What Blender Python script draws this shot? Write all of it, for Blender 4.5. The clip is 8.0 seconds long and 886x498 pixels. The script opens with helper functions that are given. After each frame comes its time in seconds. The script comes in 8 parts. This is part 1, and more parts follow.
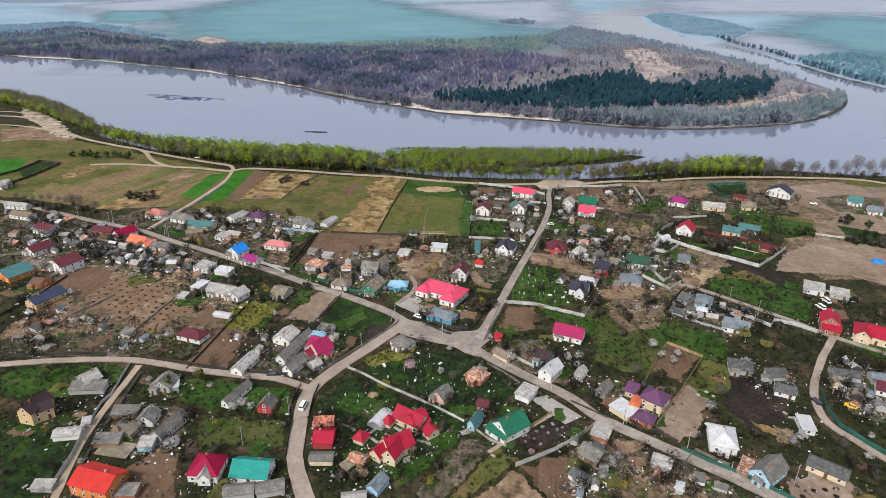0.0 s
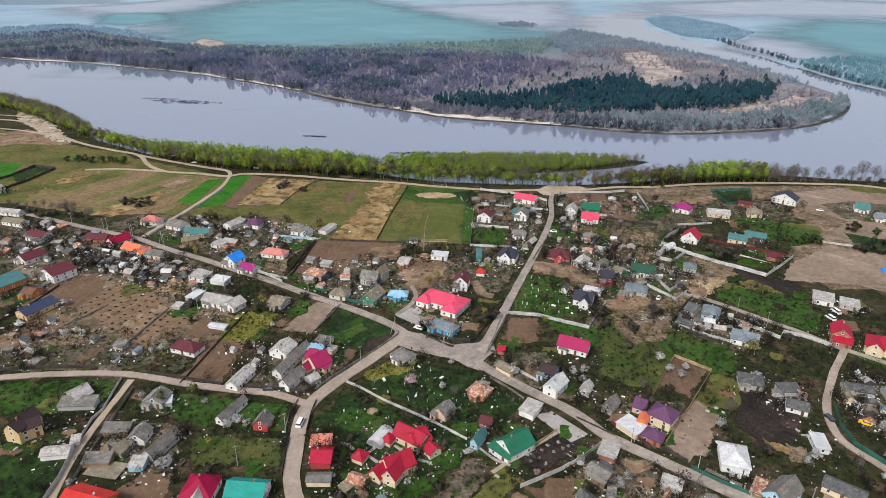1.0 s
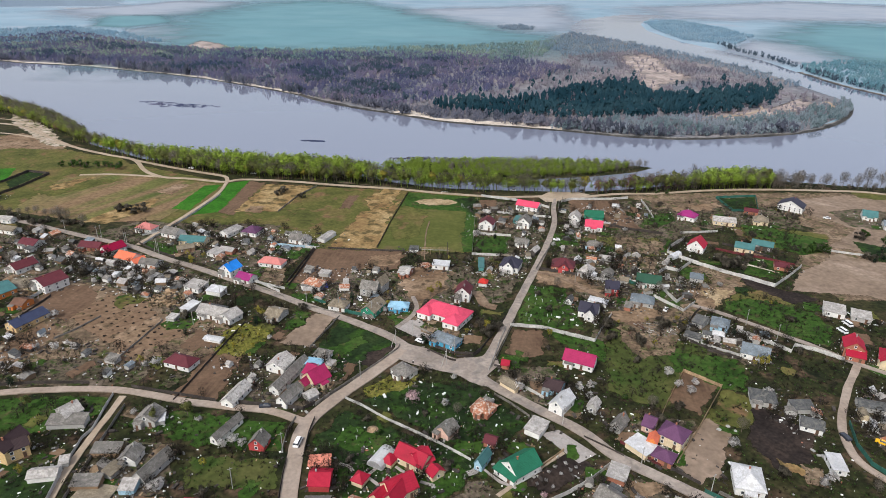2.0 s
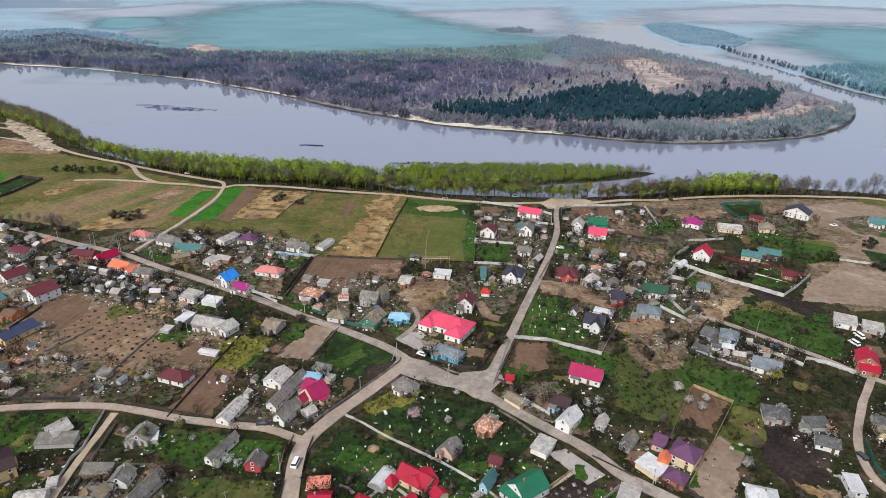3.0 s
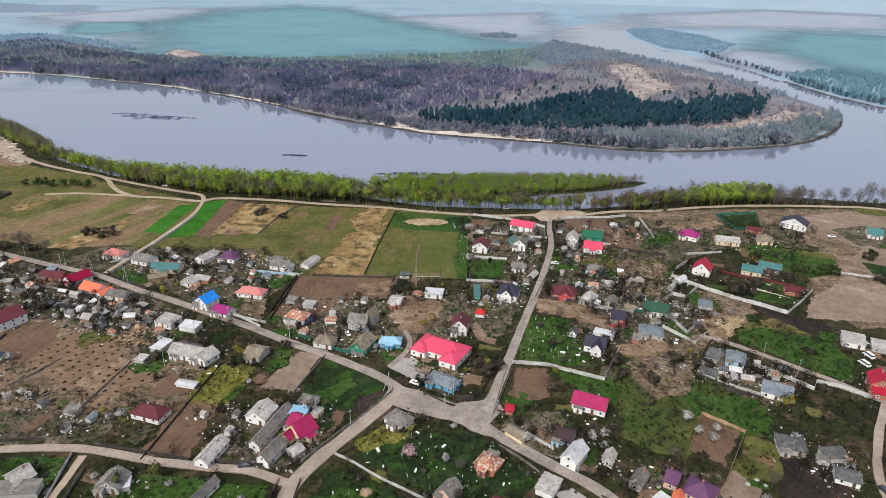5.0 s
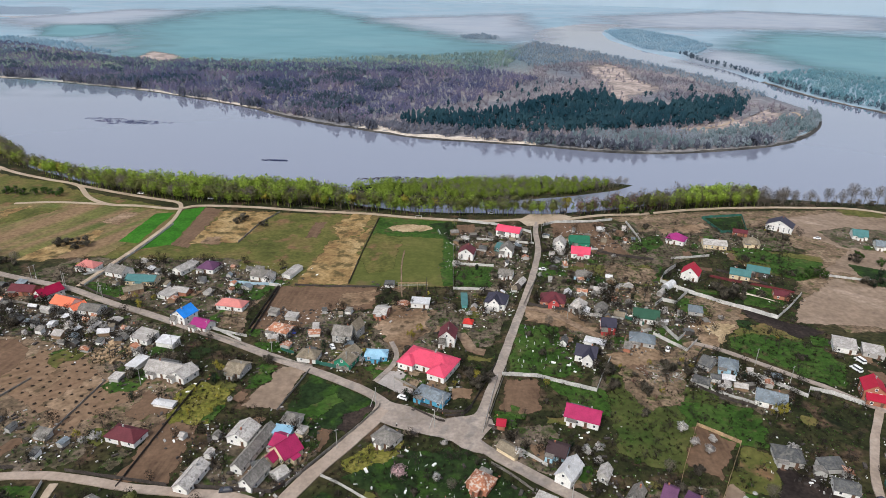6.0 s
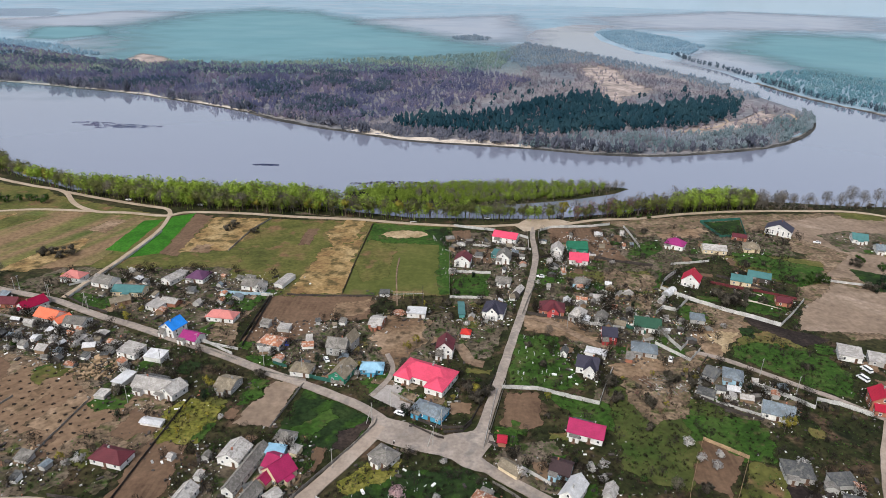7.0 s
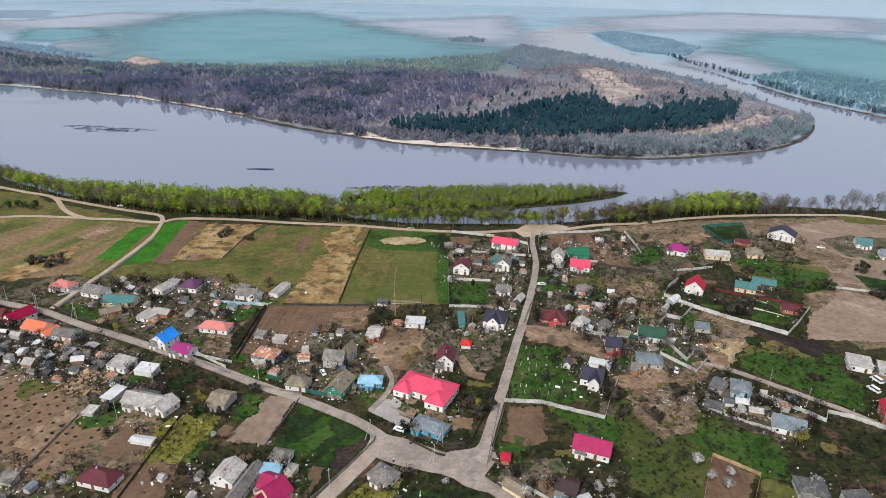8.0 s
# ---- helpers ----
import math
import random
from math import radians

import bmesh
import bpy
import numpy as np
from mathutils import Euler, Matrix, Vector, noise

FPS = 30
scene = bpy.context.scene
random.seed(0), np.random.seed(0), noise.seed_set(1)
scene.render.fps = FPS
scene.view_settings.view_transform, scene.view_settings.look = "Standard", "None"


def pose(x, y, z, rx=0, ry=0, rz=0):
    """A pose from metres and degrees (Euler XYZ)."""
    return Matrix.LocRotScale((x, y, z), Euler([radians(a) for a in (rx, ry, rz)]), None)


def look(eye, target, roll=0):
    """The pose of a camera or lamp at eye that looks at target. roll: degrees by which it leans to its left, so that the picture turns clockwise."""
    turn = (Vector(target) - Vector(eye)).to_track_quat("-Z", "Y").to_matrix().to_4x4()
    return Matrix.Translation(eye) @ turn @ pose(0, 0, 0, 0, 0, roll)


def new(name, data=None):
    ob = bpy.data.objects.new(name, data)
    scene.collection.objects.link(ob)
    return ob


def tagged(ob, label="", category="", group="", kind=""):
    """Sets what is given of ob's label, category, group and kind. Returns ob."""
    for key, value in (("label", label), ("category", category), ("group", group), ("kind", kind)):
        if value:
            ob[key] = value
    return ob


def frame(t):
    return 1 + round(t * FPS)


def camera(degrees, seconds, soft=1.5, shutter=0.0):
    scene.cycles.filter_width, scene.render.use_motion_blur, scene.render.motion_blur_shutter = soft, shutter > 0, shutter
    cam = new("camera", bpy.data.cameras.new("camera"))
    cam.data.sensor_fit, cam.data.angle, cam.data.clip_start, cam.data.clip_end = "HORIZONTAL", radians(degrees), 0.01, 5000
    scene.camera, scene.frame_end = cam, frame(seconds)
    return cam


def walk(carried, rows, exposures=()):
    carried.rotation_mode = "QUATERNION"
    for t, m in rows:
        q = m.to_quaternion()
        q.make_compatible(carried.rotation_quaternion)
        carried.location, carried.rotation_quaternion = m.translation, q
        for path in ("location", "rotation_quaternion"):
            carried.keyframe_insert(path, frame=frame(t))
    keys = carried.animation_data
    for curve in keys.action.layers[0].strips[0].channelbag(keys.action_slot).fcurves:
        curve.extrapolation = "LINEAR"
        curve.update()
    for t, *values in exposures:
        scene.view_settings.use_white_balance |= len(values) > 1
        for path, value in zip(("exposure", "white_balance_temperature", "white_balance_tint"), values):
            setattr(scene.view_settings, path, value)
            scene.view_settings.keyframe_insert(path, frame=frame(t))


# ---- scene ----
cam = camera(70.0, 8.0, soft=0.6)
METRES, EYE = 68.462, 150.0
ROWS = [
    (0.0, 0.0, 0.0, 0.0, 0.33, -24.26, -0.72),
    (0.5, -0.0069, 0.0569, 0.0018, 0.3, -24.18, -0.76),
    (1.0, -0.0163, 0.1167, 0.0031, 0.26, -24.07, -0.8),
    (1.5, -0.0274, 0.1788, 0.0051, 0.22, -23.96, -0.86),
    (3.0, -0.0693, 0.3648, 0.0097, -0.01, -23.67, -1.03),
    (3.5, -0.0824, 0.4235, 0.0107, -0.1, -23.56, -1.05),
    (4.0, -0.0981, 0.4859, 0.0123, -0.23, -23.47, -1.09),
    (4.5, -0.1129, 0.5489, 0.0144, -0.7, -23.37, -1.13),
    (6.0, -0.1512, 0.7332, 0.0197, -3.3, -23.15, -1.18),
    (6.5, -0.1613, 0.7959, 0.0215, -3.72, -23.1, -1.15),
    (7.0, -0.1718, 0.859, 0.0223, -4.06, -23.05, -1.14),
    (7.5, -0.1808, 0.9174, 0.0228, -4.3, -22.99, -1.12),
    (8.0, -0.1885, 0.981, 0.0246, -4.51, -22.94, -1.1),
]
walk(cam, [(t, pose(METRES * x, METRES * y, EYE + METRES * z, 90 + pitch, roll, yaw)) for t, x, y, z, yaw, pitch, roll in ROWS])

# ---- light: a hazy, thinly overcast spring day ----
SUN_ELEVATION, SUN_AZIMUTH = radians(46), radians(215)
world = bpy.data.worlds.new("sky")
world.use_nodes = True
scene.world = world
sky = world.node_tree.nodes.new("ShaderNodeTexSky")
sky.sky_type, sky.sun_disc = "NISHITA", False
sky.sun_elevation, sky.sun_rotation = SUN_ELEVATION, SUN_AZIMUTH
sky.dust_density, sky.air_density, sky.ozone_density = 5.0, 1.0, 1.5
wn, wl = world.node_tree.nodes, world.node_tree.links
veil = wn.new("ShaderNodeBackground")
veil.inputs[0].default_value, veil.inputs[1].default_value = (0.86, 0.90, 1.0, 1.0), 0.40
both = wn.new("ShaderNodeAddShader")
wl.new(sky.outputs[0], wn["Background"].inputs[0])
wn["Background"].inputs[1].default_value = 0.08
wl.new(wn["Background"].outputs[0], both.inputs[0])
wl.new(veil.outputs[0], both.inputs[1])
wl.new(both.outputs[0], wn["World Output"].inputs["Surface"])
sun_data = bpy.data.lights.new("sun", "SUN")
sun_data.energy, sun_data.angle, sun_data.color = 2.48, radians(10), (0.98, 0.985, 0.96)
sun = new("sun", sun_data)
sun_from = Vector((math.sin(SUN_AZIMUTH) * math.cos(SUN_ELEVATION), math.cos(SUN_AZIMUTH) * math.cos(SUN_ELEVATION), math.sin(SUN_ELEVATION)))
sun.matrix_world = look(sun_from * 300, (0, 0, 0))
scene.view_settings.exposure = 0.14

rng = random.Random(7)
nrg = np.random.default_rng(11)


# ---- materials ----
def shader(name, rough=0.85, metal=0.0, spec=0.3):
    m = bpy.data.materials.new(name)
    m.use_nodes = True
    b = m.node_tree.nodes["Principled BSDF"]
    b.inputs["Roughness"].default_value = rough
    b.inputs["Metallic"].default_value = metal
    b.inputs["Specular IOR Level"].default_value = spec
    return m, m.node_tree.nodes, m.node_tree.links, b


def noise_node(n, l, scale, detail=4.0, coords=None, stretch=None):
    tex = n.new("ShaderNodeTexNoise")
    tex.inputs["Scale"].default_value = scale
    tex.inputs["Detail"].default_value = detail
    if coords is None:
        coords = n.new("ShaderNodeNewGeometry").outputs["Position"]
    if stretch is not None:
        mp = n.new("ShaderNodeMapping")
        mp.vector_type = "TEXTURE"
        mp.inputs["Rotation"].default_value = (0, 0, stretch[0])
        mp.inputs["Scale"].default_value = (1 / stretch[1], 1.0, 1.0)
        l.new(coords, mp.inputs["Vector"])
        coords = mp.outputs["Vector"]
    l.new(coords, tex.inputs["Vector"])
    return tex


def ramp_node(n, l, src, stops):
    r = n.new("ShaderNodeValToRGB")
    els = r.color_ramp.elements
    while len(els) < len(stops):
        els.new(0.5)
    for e, (p, c) in zip(els, stops):
        e.position, e.color = p, (*c, 1.0)
    l.new(src, r.inputs["Fac"])
    return r


def blend(n, l, a, b, fac, mode="MIX"):
    x = n.new("ShaderNodeMix")
    x.data_type, x.blend_type = "RGBA", mode
    for sock, v in ((x.inputs[6], a), (x.inputs[7], b), (x.inputs[0], fac)):
        if hasattr(v, "is_linked"):
            l.new(v, sock)
        elif isinstance(v, (int, float)):
            sock.default_value = v
        else:
            sock.default_value = (*v, 1.0)
    return x.outputs[2]


def bump_node(n, l, src, b, strength, dist):
    x = n.new("ShaderNodeBump")
    x.inputs["Strength"].default_value, x.inputs["Distance"].default_value = strength, dist
    l.new(src, x.inputs["Height"])
    l.new(x.outputs["Normal"], b.inputs["Normal"])


def land(name, dark, mid, light, big=0.05, fine=0.7, extra=None, extra_at=0.62, rows=None, bump=0.5, grain=0.45):
    """Soil, grass or sand: patches of three tones, a fine grain, and if wanted a fourth tone in blotches or furrows."""
    m, n, l, b = shader(name, 0.95, 0, 0.15)
    a = noise_node(n, l, big, 5)
    f = noise_node(n, l, fine, 6)
    c = ramp_node(n, l, a.outputs["Fac"], [(0.3, dark), (0.5, mid), (0.7, light)]).outputs[0]
    if extra:
        e = noise_node(n, l, big * 2.3, 6)
        k = ramp_node(n, l, e.outputs["Fac"], [(extra_at - 0.06, (0, 0, 0)), (extra_at + 0.06, (1, 1, 1))])
        c = blend(n, l, c, extra, k.outputs[0])
    if rows:
        s = noise_node(n, l, rows[2], 2, stretch=(rows[0], rows[1]))
        k = ramp_node(n, l, s.outputs["Fac"], [(0.42, (0, 0, 0)), (0.6, (1, 1, 1))])
        c = blend(n, l, c, rows[3], k.outputs[0])
    k = ramp_node(n, l, f.outputs["Fac"], [(0.3, (1 - grain,) * 3), (0.7, (1 + grain,) * 3)])
    c = blend(n, l, c, k.outputs[0], 1.0, "MULTIPLY")
    mid_tex = noise_node(n, l, big * 4, 8)
    k = ramp_node(n, l, mid_tex.outputs["Fac"], [(0.32, (1 - grain * 0.5,) * 3), (0.68, (1 + grain * 0.4,) * 3)])
    c = blend(n, l, c, k.outputs[0], 1.0, "MULTIPLY")
    l.new(c, b.inputs["Base Color"])
    bump_node(n, l, f.outputs["Fac"], b, bump, 0.25)
    return m


def paint(name, colour, rough=0.6, vary=0.25, wave=0.0, metal=0.0, stain=None, spec=0.3):
    """Roofing, render, timber: the colour with stains at two scales; wave is the pitch of ribs or corrugation."""
    m, n, l, b = shader(name, rough, metal, spec)
    big, fine = noise_node(n, l, 0.35, 3), noise_node(n, l, 2.6, 4)
    rnd = n.new("ShaderNodeObjectInfo").outputs["Random"]
    c = colour
    k = ramp_node(n, l, big.outputs["Fac"], [(0.3, (1 - vary,) * 3), (0.7, (1 + vary * 0.6,) * 3)])
    c = blend(n, l, c, k.outputs[0], 1.0, "MULTIPLY")
    k = ramp_node(n, l, fine.outputs["Fac"], [(0.3, (1 - vary,) * 3), (0.7, (1 + vary * 0.6,) * 3)])
    c = blend(n, l, c, k.outputs[0], 1.0, "MULTIPLY")
    k = ramp_node(n, l, rnd, [(0.0, (1 - vary * 0.5,) * 3), (1.0, (1 + vary * 0.4,) * 3)])
    c = blend(n, l, c, k.outputs[0], 1.0, "MULTIPLY")
    if stain:
        k = ramp_node(n, l, noise_node(n, l, 0.9, 5).outputs["Fac"], [(0.5, (0, 0, 0)), (0.62, (1, 1, 1))])
        c = blend(n, l, c, stain, k.outputs[0])
    l.new(c, b.inputs["Base Color"])
    if wave:
        w = n.new("ShaderNodeTexWave")
        w.inputs["Scale"].default_value = 0.314 / wave
        l.new(n.new("ShaderNodeTexCoord").outputs["Object"], w.inputs["Vector"])
        bump_node(n, l, w.outputs["Fac"], b, 0.5, 0.06)
    else:
        bump_node(n, l, fine.outputs["Fac"], b, 0.2, 0.05)
    return m


M = {}
M["ground"] = land("village_ground", (0.009, 0.013, 0.005), (0.024, 0.027, 0.009), (0.046, 0.037, 0.018), 0.045, 0.5, extra=(0.075, 0.049, 0.031), extra_at=0.6, grain=0.55)
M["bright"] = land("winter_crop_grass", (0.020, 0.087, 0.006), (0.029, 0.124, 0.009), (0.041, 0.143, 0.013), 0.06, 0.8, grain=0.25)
M["lawn"] = land("lawn", (0.018, 0.044, 0.006), (0.030, 0.070, 0.010), (0.050, 0.080, 0.018), 0.07, 0.6, extra=(0.068, 0.062, 0.026), extra_at=0.62, grain=0.35)
M["dull"] = land("rough_grass", (0.056, 0.062, 0.016), (0.093, 0.094, 0.025), (0.135, 0.099, 0.040), 0.04, 0.45, extra=(0.151, 0.091, 0.048), extra_at=0.62, grain=0.28)
M["pitch"] = land("mown_pitch", (0.063, 0.074, 0.016), (0.083, 0.092, 0.023), (0.108, 0.104, 0.031), 0.03, 0.4, extra=(0.122, 0.090, 0.045), extra_at=0.66, grain=0.16)
M["pasture"] = land("dark_pasture", (0.034, 0.045, 0.012), (0.057, 0.070, 0.018), (0.082, 0.076, 0.027), 0.035, 0.45, extra=(0.036, 0.062, 0.012), extra_at=0.6, grain=0.3)
M["gold"] = land("yellow_green_weeds", (0.085, 0.090, 0.015), (0.13, 0.125, 0.024), (0.17, 0.15, 0.04), 0.12, 0.9, grain=0.4)
M["dark"] = land("dark_grass", (0.008, 0.018, 0.005), (0.014, 0.029, 0.008), (0.024, 0.040, 0.011), 0.06, 0.6, extra=(0.024, 0.055, 0.008), extra_at=0.57)
M["meadow"] = land("striped_meadow", (0.071, 0.084, 0.024), (0.117, 0.116, 0.036), (0.178, 0.130, 0.064), 0.022, 0.4, rows=(1.1, 0.04, 0.06, (0.191, 0.125, 0.071)), extra=(0.076, 0.102, 0.024), extra_at=0.58, grain=0.28)
M["yard"] = land("trampled_yard", (0.041, 0.038, 0.019), (0.099, 0.078, 0.055), (0.152, 0.120, 0.091), 0.09, 0.7, extra=(0.037, 0.057, 0.014), extra_at=0.58, grain=0.45)
M["soil"] = land("tilled_soil", (0.081, 0.050, 0.032), (0.120, 0.074, 0.047), (0.160, 0.101, 0.066), 0.05, 0.6, rows=(1.44, 0.08, 0.5, (0.136, 0.086, 0.055)), grain=0.2)
M["loam"] = land("light_garden_soil", (0.127, 0.078, 0.047), (0.167, 0.108, 0.067), (0.220, 0.148, 0.095), 0.05, 0.5, rows=(0.62, 0.10, 0.4, (0.182, 0.118, 0.075)), extra=(0.083, 0.072, 0.026), extra_at=0.68, grain=0.2)
M["peat"] = land("dark_soil", (0.014, 0.010, 0.009), (0.024, 0.018, 0.016), (0.048, 0.034, 0.027), 0.05, 0.7)
M["lane_earth"] = land("worn_earth_lane", (0.120, 0.078, 0.050), (0.190, 0.132, 0.090), (0.265, 0.195, 0.140), 0.09, 0.6, grain=0.3)
M["tan"] = land("dry_earth", (0.138, 0.087, 0.053), (0.202, 0.136, 0.085), (0.285, 0.202, 0.138), 0.06, 0.6, extra=(0.078, 0.055, 0.032), extra_at=0.6, grain=0.3)
M["straw"] = land("straw_stubble", (0.156, 0.092, 0.040), (0.258, 0.170, 0.074), (0.331, 0.239, 0.120), 0.06, 0.6, extra=(0.092, 0.069, 0.028), extra_at=0.55, grain=0.3)
M["sand"] = land("river_sand", (0.420, 0.350, 0.285), (0.550, 0.480, 0.410), (0.660, 0.590, 0.520), 0.08, 0.7, grain=0.2)
M["pale"] = land("pale_plough", (0.150, 0.108, 0.076), (0.228, 0.168, 0.124), (0.300, 0.232, 0.180), 0.028, 0.4, extra=(0.165, 0.120, 0.082), extra_at=0.6, rows=(-0.66, 0.08, 0.14, (0.215, 0.158, 0.117)), grain=0.22)
M["road"] = land("gravel_road", (0.228, 0.190, 0.162), (0.282, 0.236, 0.202), (0.338, 0.288, 0.248), 0.08, 0.8, extra=(0.215, 0.186, 0.166), extra_at=0.58, grain=0.16, bump=0.2)
M["track"] = land("sand_track", (0.298, 0.233, 0.167), (0.353, 0.279, 0.209), (0.400, 0.326, 0.251), 0.06, 0.8, grain=0.12, bump=0.2)
M["beige"] = land("beige_gravel", (0.262, 0.208, 0.166), (0.312, 0.250, 0.204), (0.360, 0.296, 0.246), 0.06, 0.8, grain=0.14, bump=0.2)
M["paving"] = land("paving", (0.270, 0.240, 0.220), (0.320, 0.290, 0.270), (0.360, 0.330, 0.310), 0.2, 1.5, grain=0.1, bump=0.1)
# far crop and grass have haze painted in, paler and bluer
M["farcrop"] = land("hazed_winter_wheat", (0.116, 0.237, 0.272), (0.132, 0.256, 0.291), (0.153, 0.275, 0.310), 0.004, 0.01, grain=0.03)
M["farfield"] = land("hazed_dry_grass", (0.260, 0.307, 0.370), (0.292, 0.328, 0.384), (0.323, 0.349, 0.397), 0.005, 0.01, grain=0.03)
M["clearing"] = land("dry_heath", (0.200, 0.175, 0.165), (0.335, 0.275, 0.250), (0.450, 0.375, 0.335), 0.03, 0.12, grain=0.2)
M["dune"] = land("dune_sand", (0.200, 0.165, 0.110), (0.385, 0.315, 0.250), (0.520, 0.450, 0.380), 0.06, 0.3, extra=(0.105, 0.105, 0.050), extra_at=0.57, grain=0.25)
# haze is painted into the colour of the far plain
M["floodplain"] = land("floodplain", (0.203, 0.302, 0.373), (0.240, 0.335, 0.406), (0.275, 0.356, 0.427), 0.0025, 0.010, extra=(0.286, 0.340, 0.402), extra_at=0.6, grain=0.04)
# colour of the backdrop strip imitates thick haze
M["rise"] = land("painted_haze_strip", (0.300, 0.385, 0.460), (0.320, 0.403, 0.476), (0.338, 0.420, 0.490), 0.002, 0.01, grain=0.02)
M["earth"] = land("brown_yard_earth", (0.090, 0.066, 0.043), (0.154, 0.108, 0.071), (0.226, 0.167, 0.114), 0.08, 0.6, extra=(0.061, 0.066, 0.022), extra_at=0.6)
M["goal_sand"] = land("worn_sandy_turf", (0.200, 0.148, 0.078), (0.330, 0.245, 0.145), (0.420, 0.325, 0.205), 0.10, 0.7, grain=0.25)
M["bank"] = land("wet_dark_bank", (0.030, 0.030, 0.030), (0.052, 0.050, 0.048), (0.090, 0.084, 0.076), 0.05, 0.3, grain=0.3)
M["clay"] = land("wet_clay", (0.120, 0.120, 0.120), (0.170, 0.165, 0.160), (0.260, 0.245, 0.230), 0.05, 0.3, grain=0.3)
# floor tone blued and lightened to match the haze painted on the trees
M["heath"] = land("hazed_wood_floor", (0.125, 0.140, 0.172), (0.180, 0.178, 0.195), (0.260, 0.230, 0.228), 0.012, 0.12, grain=0.25)

for key, col in {
    "red": (0.36, 0.016, 0.040), "crimson": (0.27, 0.005, 0.040), "orange_red": (0.52, 0.035, 0.028), "orange": (0.68, 0.17, 0.09),
    "pink": (0.62, 0.07, 0.13), "magenta": (0.31, 0.02, 0.085), "purple": (0.115, 0.05, 0.105), "violet": (0.30, 0.03, 0.16), "maroon": (0.115, 0.028, 0.036),
    "teal": (0.02, 0.27, 0.23), "teal_dull": (0.065, 0.165, 0.165), "green": (0.02, 0.13, 0.075), "dark_green": (0.03, 0.085, 0.055), "blue": (0.02, 0.22, 0.70),
    "navy": (0.040, 0.038, 0.058), "slate_blue": (0.048, 0.058, 0.108), "umber": (0.048, 0.030, 0.032), "salmon": (0.66, 0.24, 0.17), "light_red": (0.52, 0.19, 0.17), "brown": (0.14, 0.075, 0.05),
    "pale_blue": (0.24, 0.42, 0.55),
}.items():
    M["roof_" + key] = paint("metal_tile_" + key, col, 0.55, 0.14, wave=0.35, spec=0.15)
M["roof_slate"] = paint("corrugated_fibre_cement", (0.205, 0.19, 0.172), 0.9, 0.4, wave=0.2, stain=(0.13, 0.122, 0.108))
M["roof_pale"] = paint("pale_corrugated_sheet", (0.42, 0.395, 0.37), 0.8, 0.3, wave=0.2, stain=(0.27, 0.25, 0.23))
M["roof_dark"] = paint("dark_weathered_sheet", (0.085, 0.087, 0.088), 0.85, 0.35, wave=0.2, stain=(0.125, 0.122, 0.112))
M["roof_tan"] = paint("lichened_sheet", (0.24, 0.20, 0.145), 0.9, 0.35, wave=0.2, stain=(0.17, 0.14, 0.10))
M["roof_white"] = paint("white_metal_sheet", (0.55, 0.55, 0.56), 0.5, 0.22, wave=0.3, stain=(0.46, 0.455, 0.45))
M["roof_rust"] = paint("rusty_sheet", (0.36, 0.15, 0.085), 0.9, 0.3, wave=0.3, stain=(0.47, 0.40, 0.34))
M["roof_blue_grey"] = paint("blue_grey_sheet", (0.17, 0.205, 0.235), 0.8, 0.3, wave=0.25, stain=(0.13, 0.145, 0.155))
for key, col in {
    "white": (0.74, 0.73, 0.70), "grey": (0.40, 0.39, 0.37), "cream": (0.68, 0.56, 0.38), "yellow": (0.66, 0.47, 0.24), "brick": (0.36, 0.15, 0.095),
    "orange": (0.66, 0.22, 0.06), "blue": (0.08, 0.34, 0.52), "pale_blue": (0.36, 0.56, 0.68), "red": (0.42, 0.06, 0.06), "timber": (0.24, 0.16, 0.10),
    "teal": (0.10, 0.30, 0.29), "green": (0.03, 0.24, 0.15), "dark": (0.07, 0.06, 0.055), "pinkish": (0.62, 0.42, 0.34),
}.items():
    M["wall_" + key] = paint("wall_" + key, col, 0.85, 0.15)
M["frame"] = paint("white_window_frame", (0.78, 0.78, 0.77), 0.4, 0.05)
M["door"] = paint("brown_door", (0.13, 0.075, 0.05), 0.5, 0.2)
M["concrete"] = paint("weathered_concrete", (0.38, 0.37, 0.35), 0.9, 0.25)
M["slab_fence"] = paint("pale_fence_sheet", (0.52, 0.51, 0.49), 0.8, 0.25, wave=0.25)
M["dark_fence"] = paint("dark_plank_fence", (0.06, 0.05, 0.045), 0.85, 0.4)
M["grey_fence"] = paint("grey_plank_fence", (0.25, 0.23, 0.205), 0.85, 0.4)
M["green_fence"] = paint("green_sheet_fence", (0.03, 0.12, 0.095), 0.6, 0.25, wave=0.25)
M["maroon_fence"] = paint("maroon_sheet_fence", (0.14, 0.03, 0.035), 0.6, 0.25, wave=0.25)
M["blue_fence"] = paint("pale_blue_fence", (0.34, 0.48, 0.58), 0.7, 0.2)
M["wood"] = paint("bare_timber", (0.36, 0.25, 0.15), 0.85, 0.35)
M["bark"] = paint("bark", (0.13, 0.105, 0.085), 0.95, 0.3)
M["car_white"] = paint("white_car_paint", (0.8, 0.8, 0.8), 0.25, 0.03, spec=0.5)
M["car_dark"] = paint("dark_car_paint", (0.04, 0.045, 0.06), 0.25, 0.05, spec=0.5)
M["car_blue"] = paint("blue_car_paint", (0.03, 0.06, 0.35), 0.25, 0.05, spec=0.5)
M["car_yellow"] = paint("yellow_machine_paint", (0.8, 0.48, 0.03), 0.35, 0.1)
M["tyre"] = paint("tyre_rubber", (0.02, 0.02, 0.02), 0.9, 0.1)
m, n, l, b = shader("window_glass", 0.08, 0, 0.6)
b.inputs["Base Color"].default_value = (0.05, 0.055, 0.065, 1)
M["glass"] = m


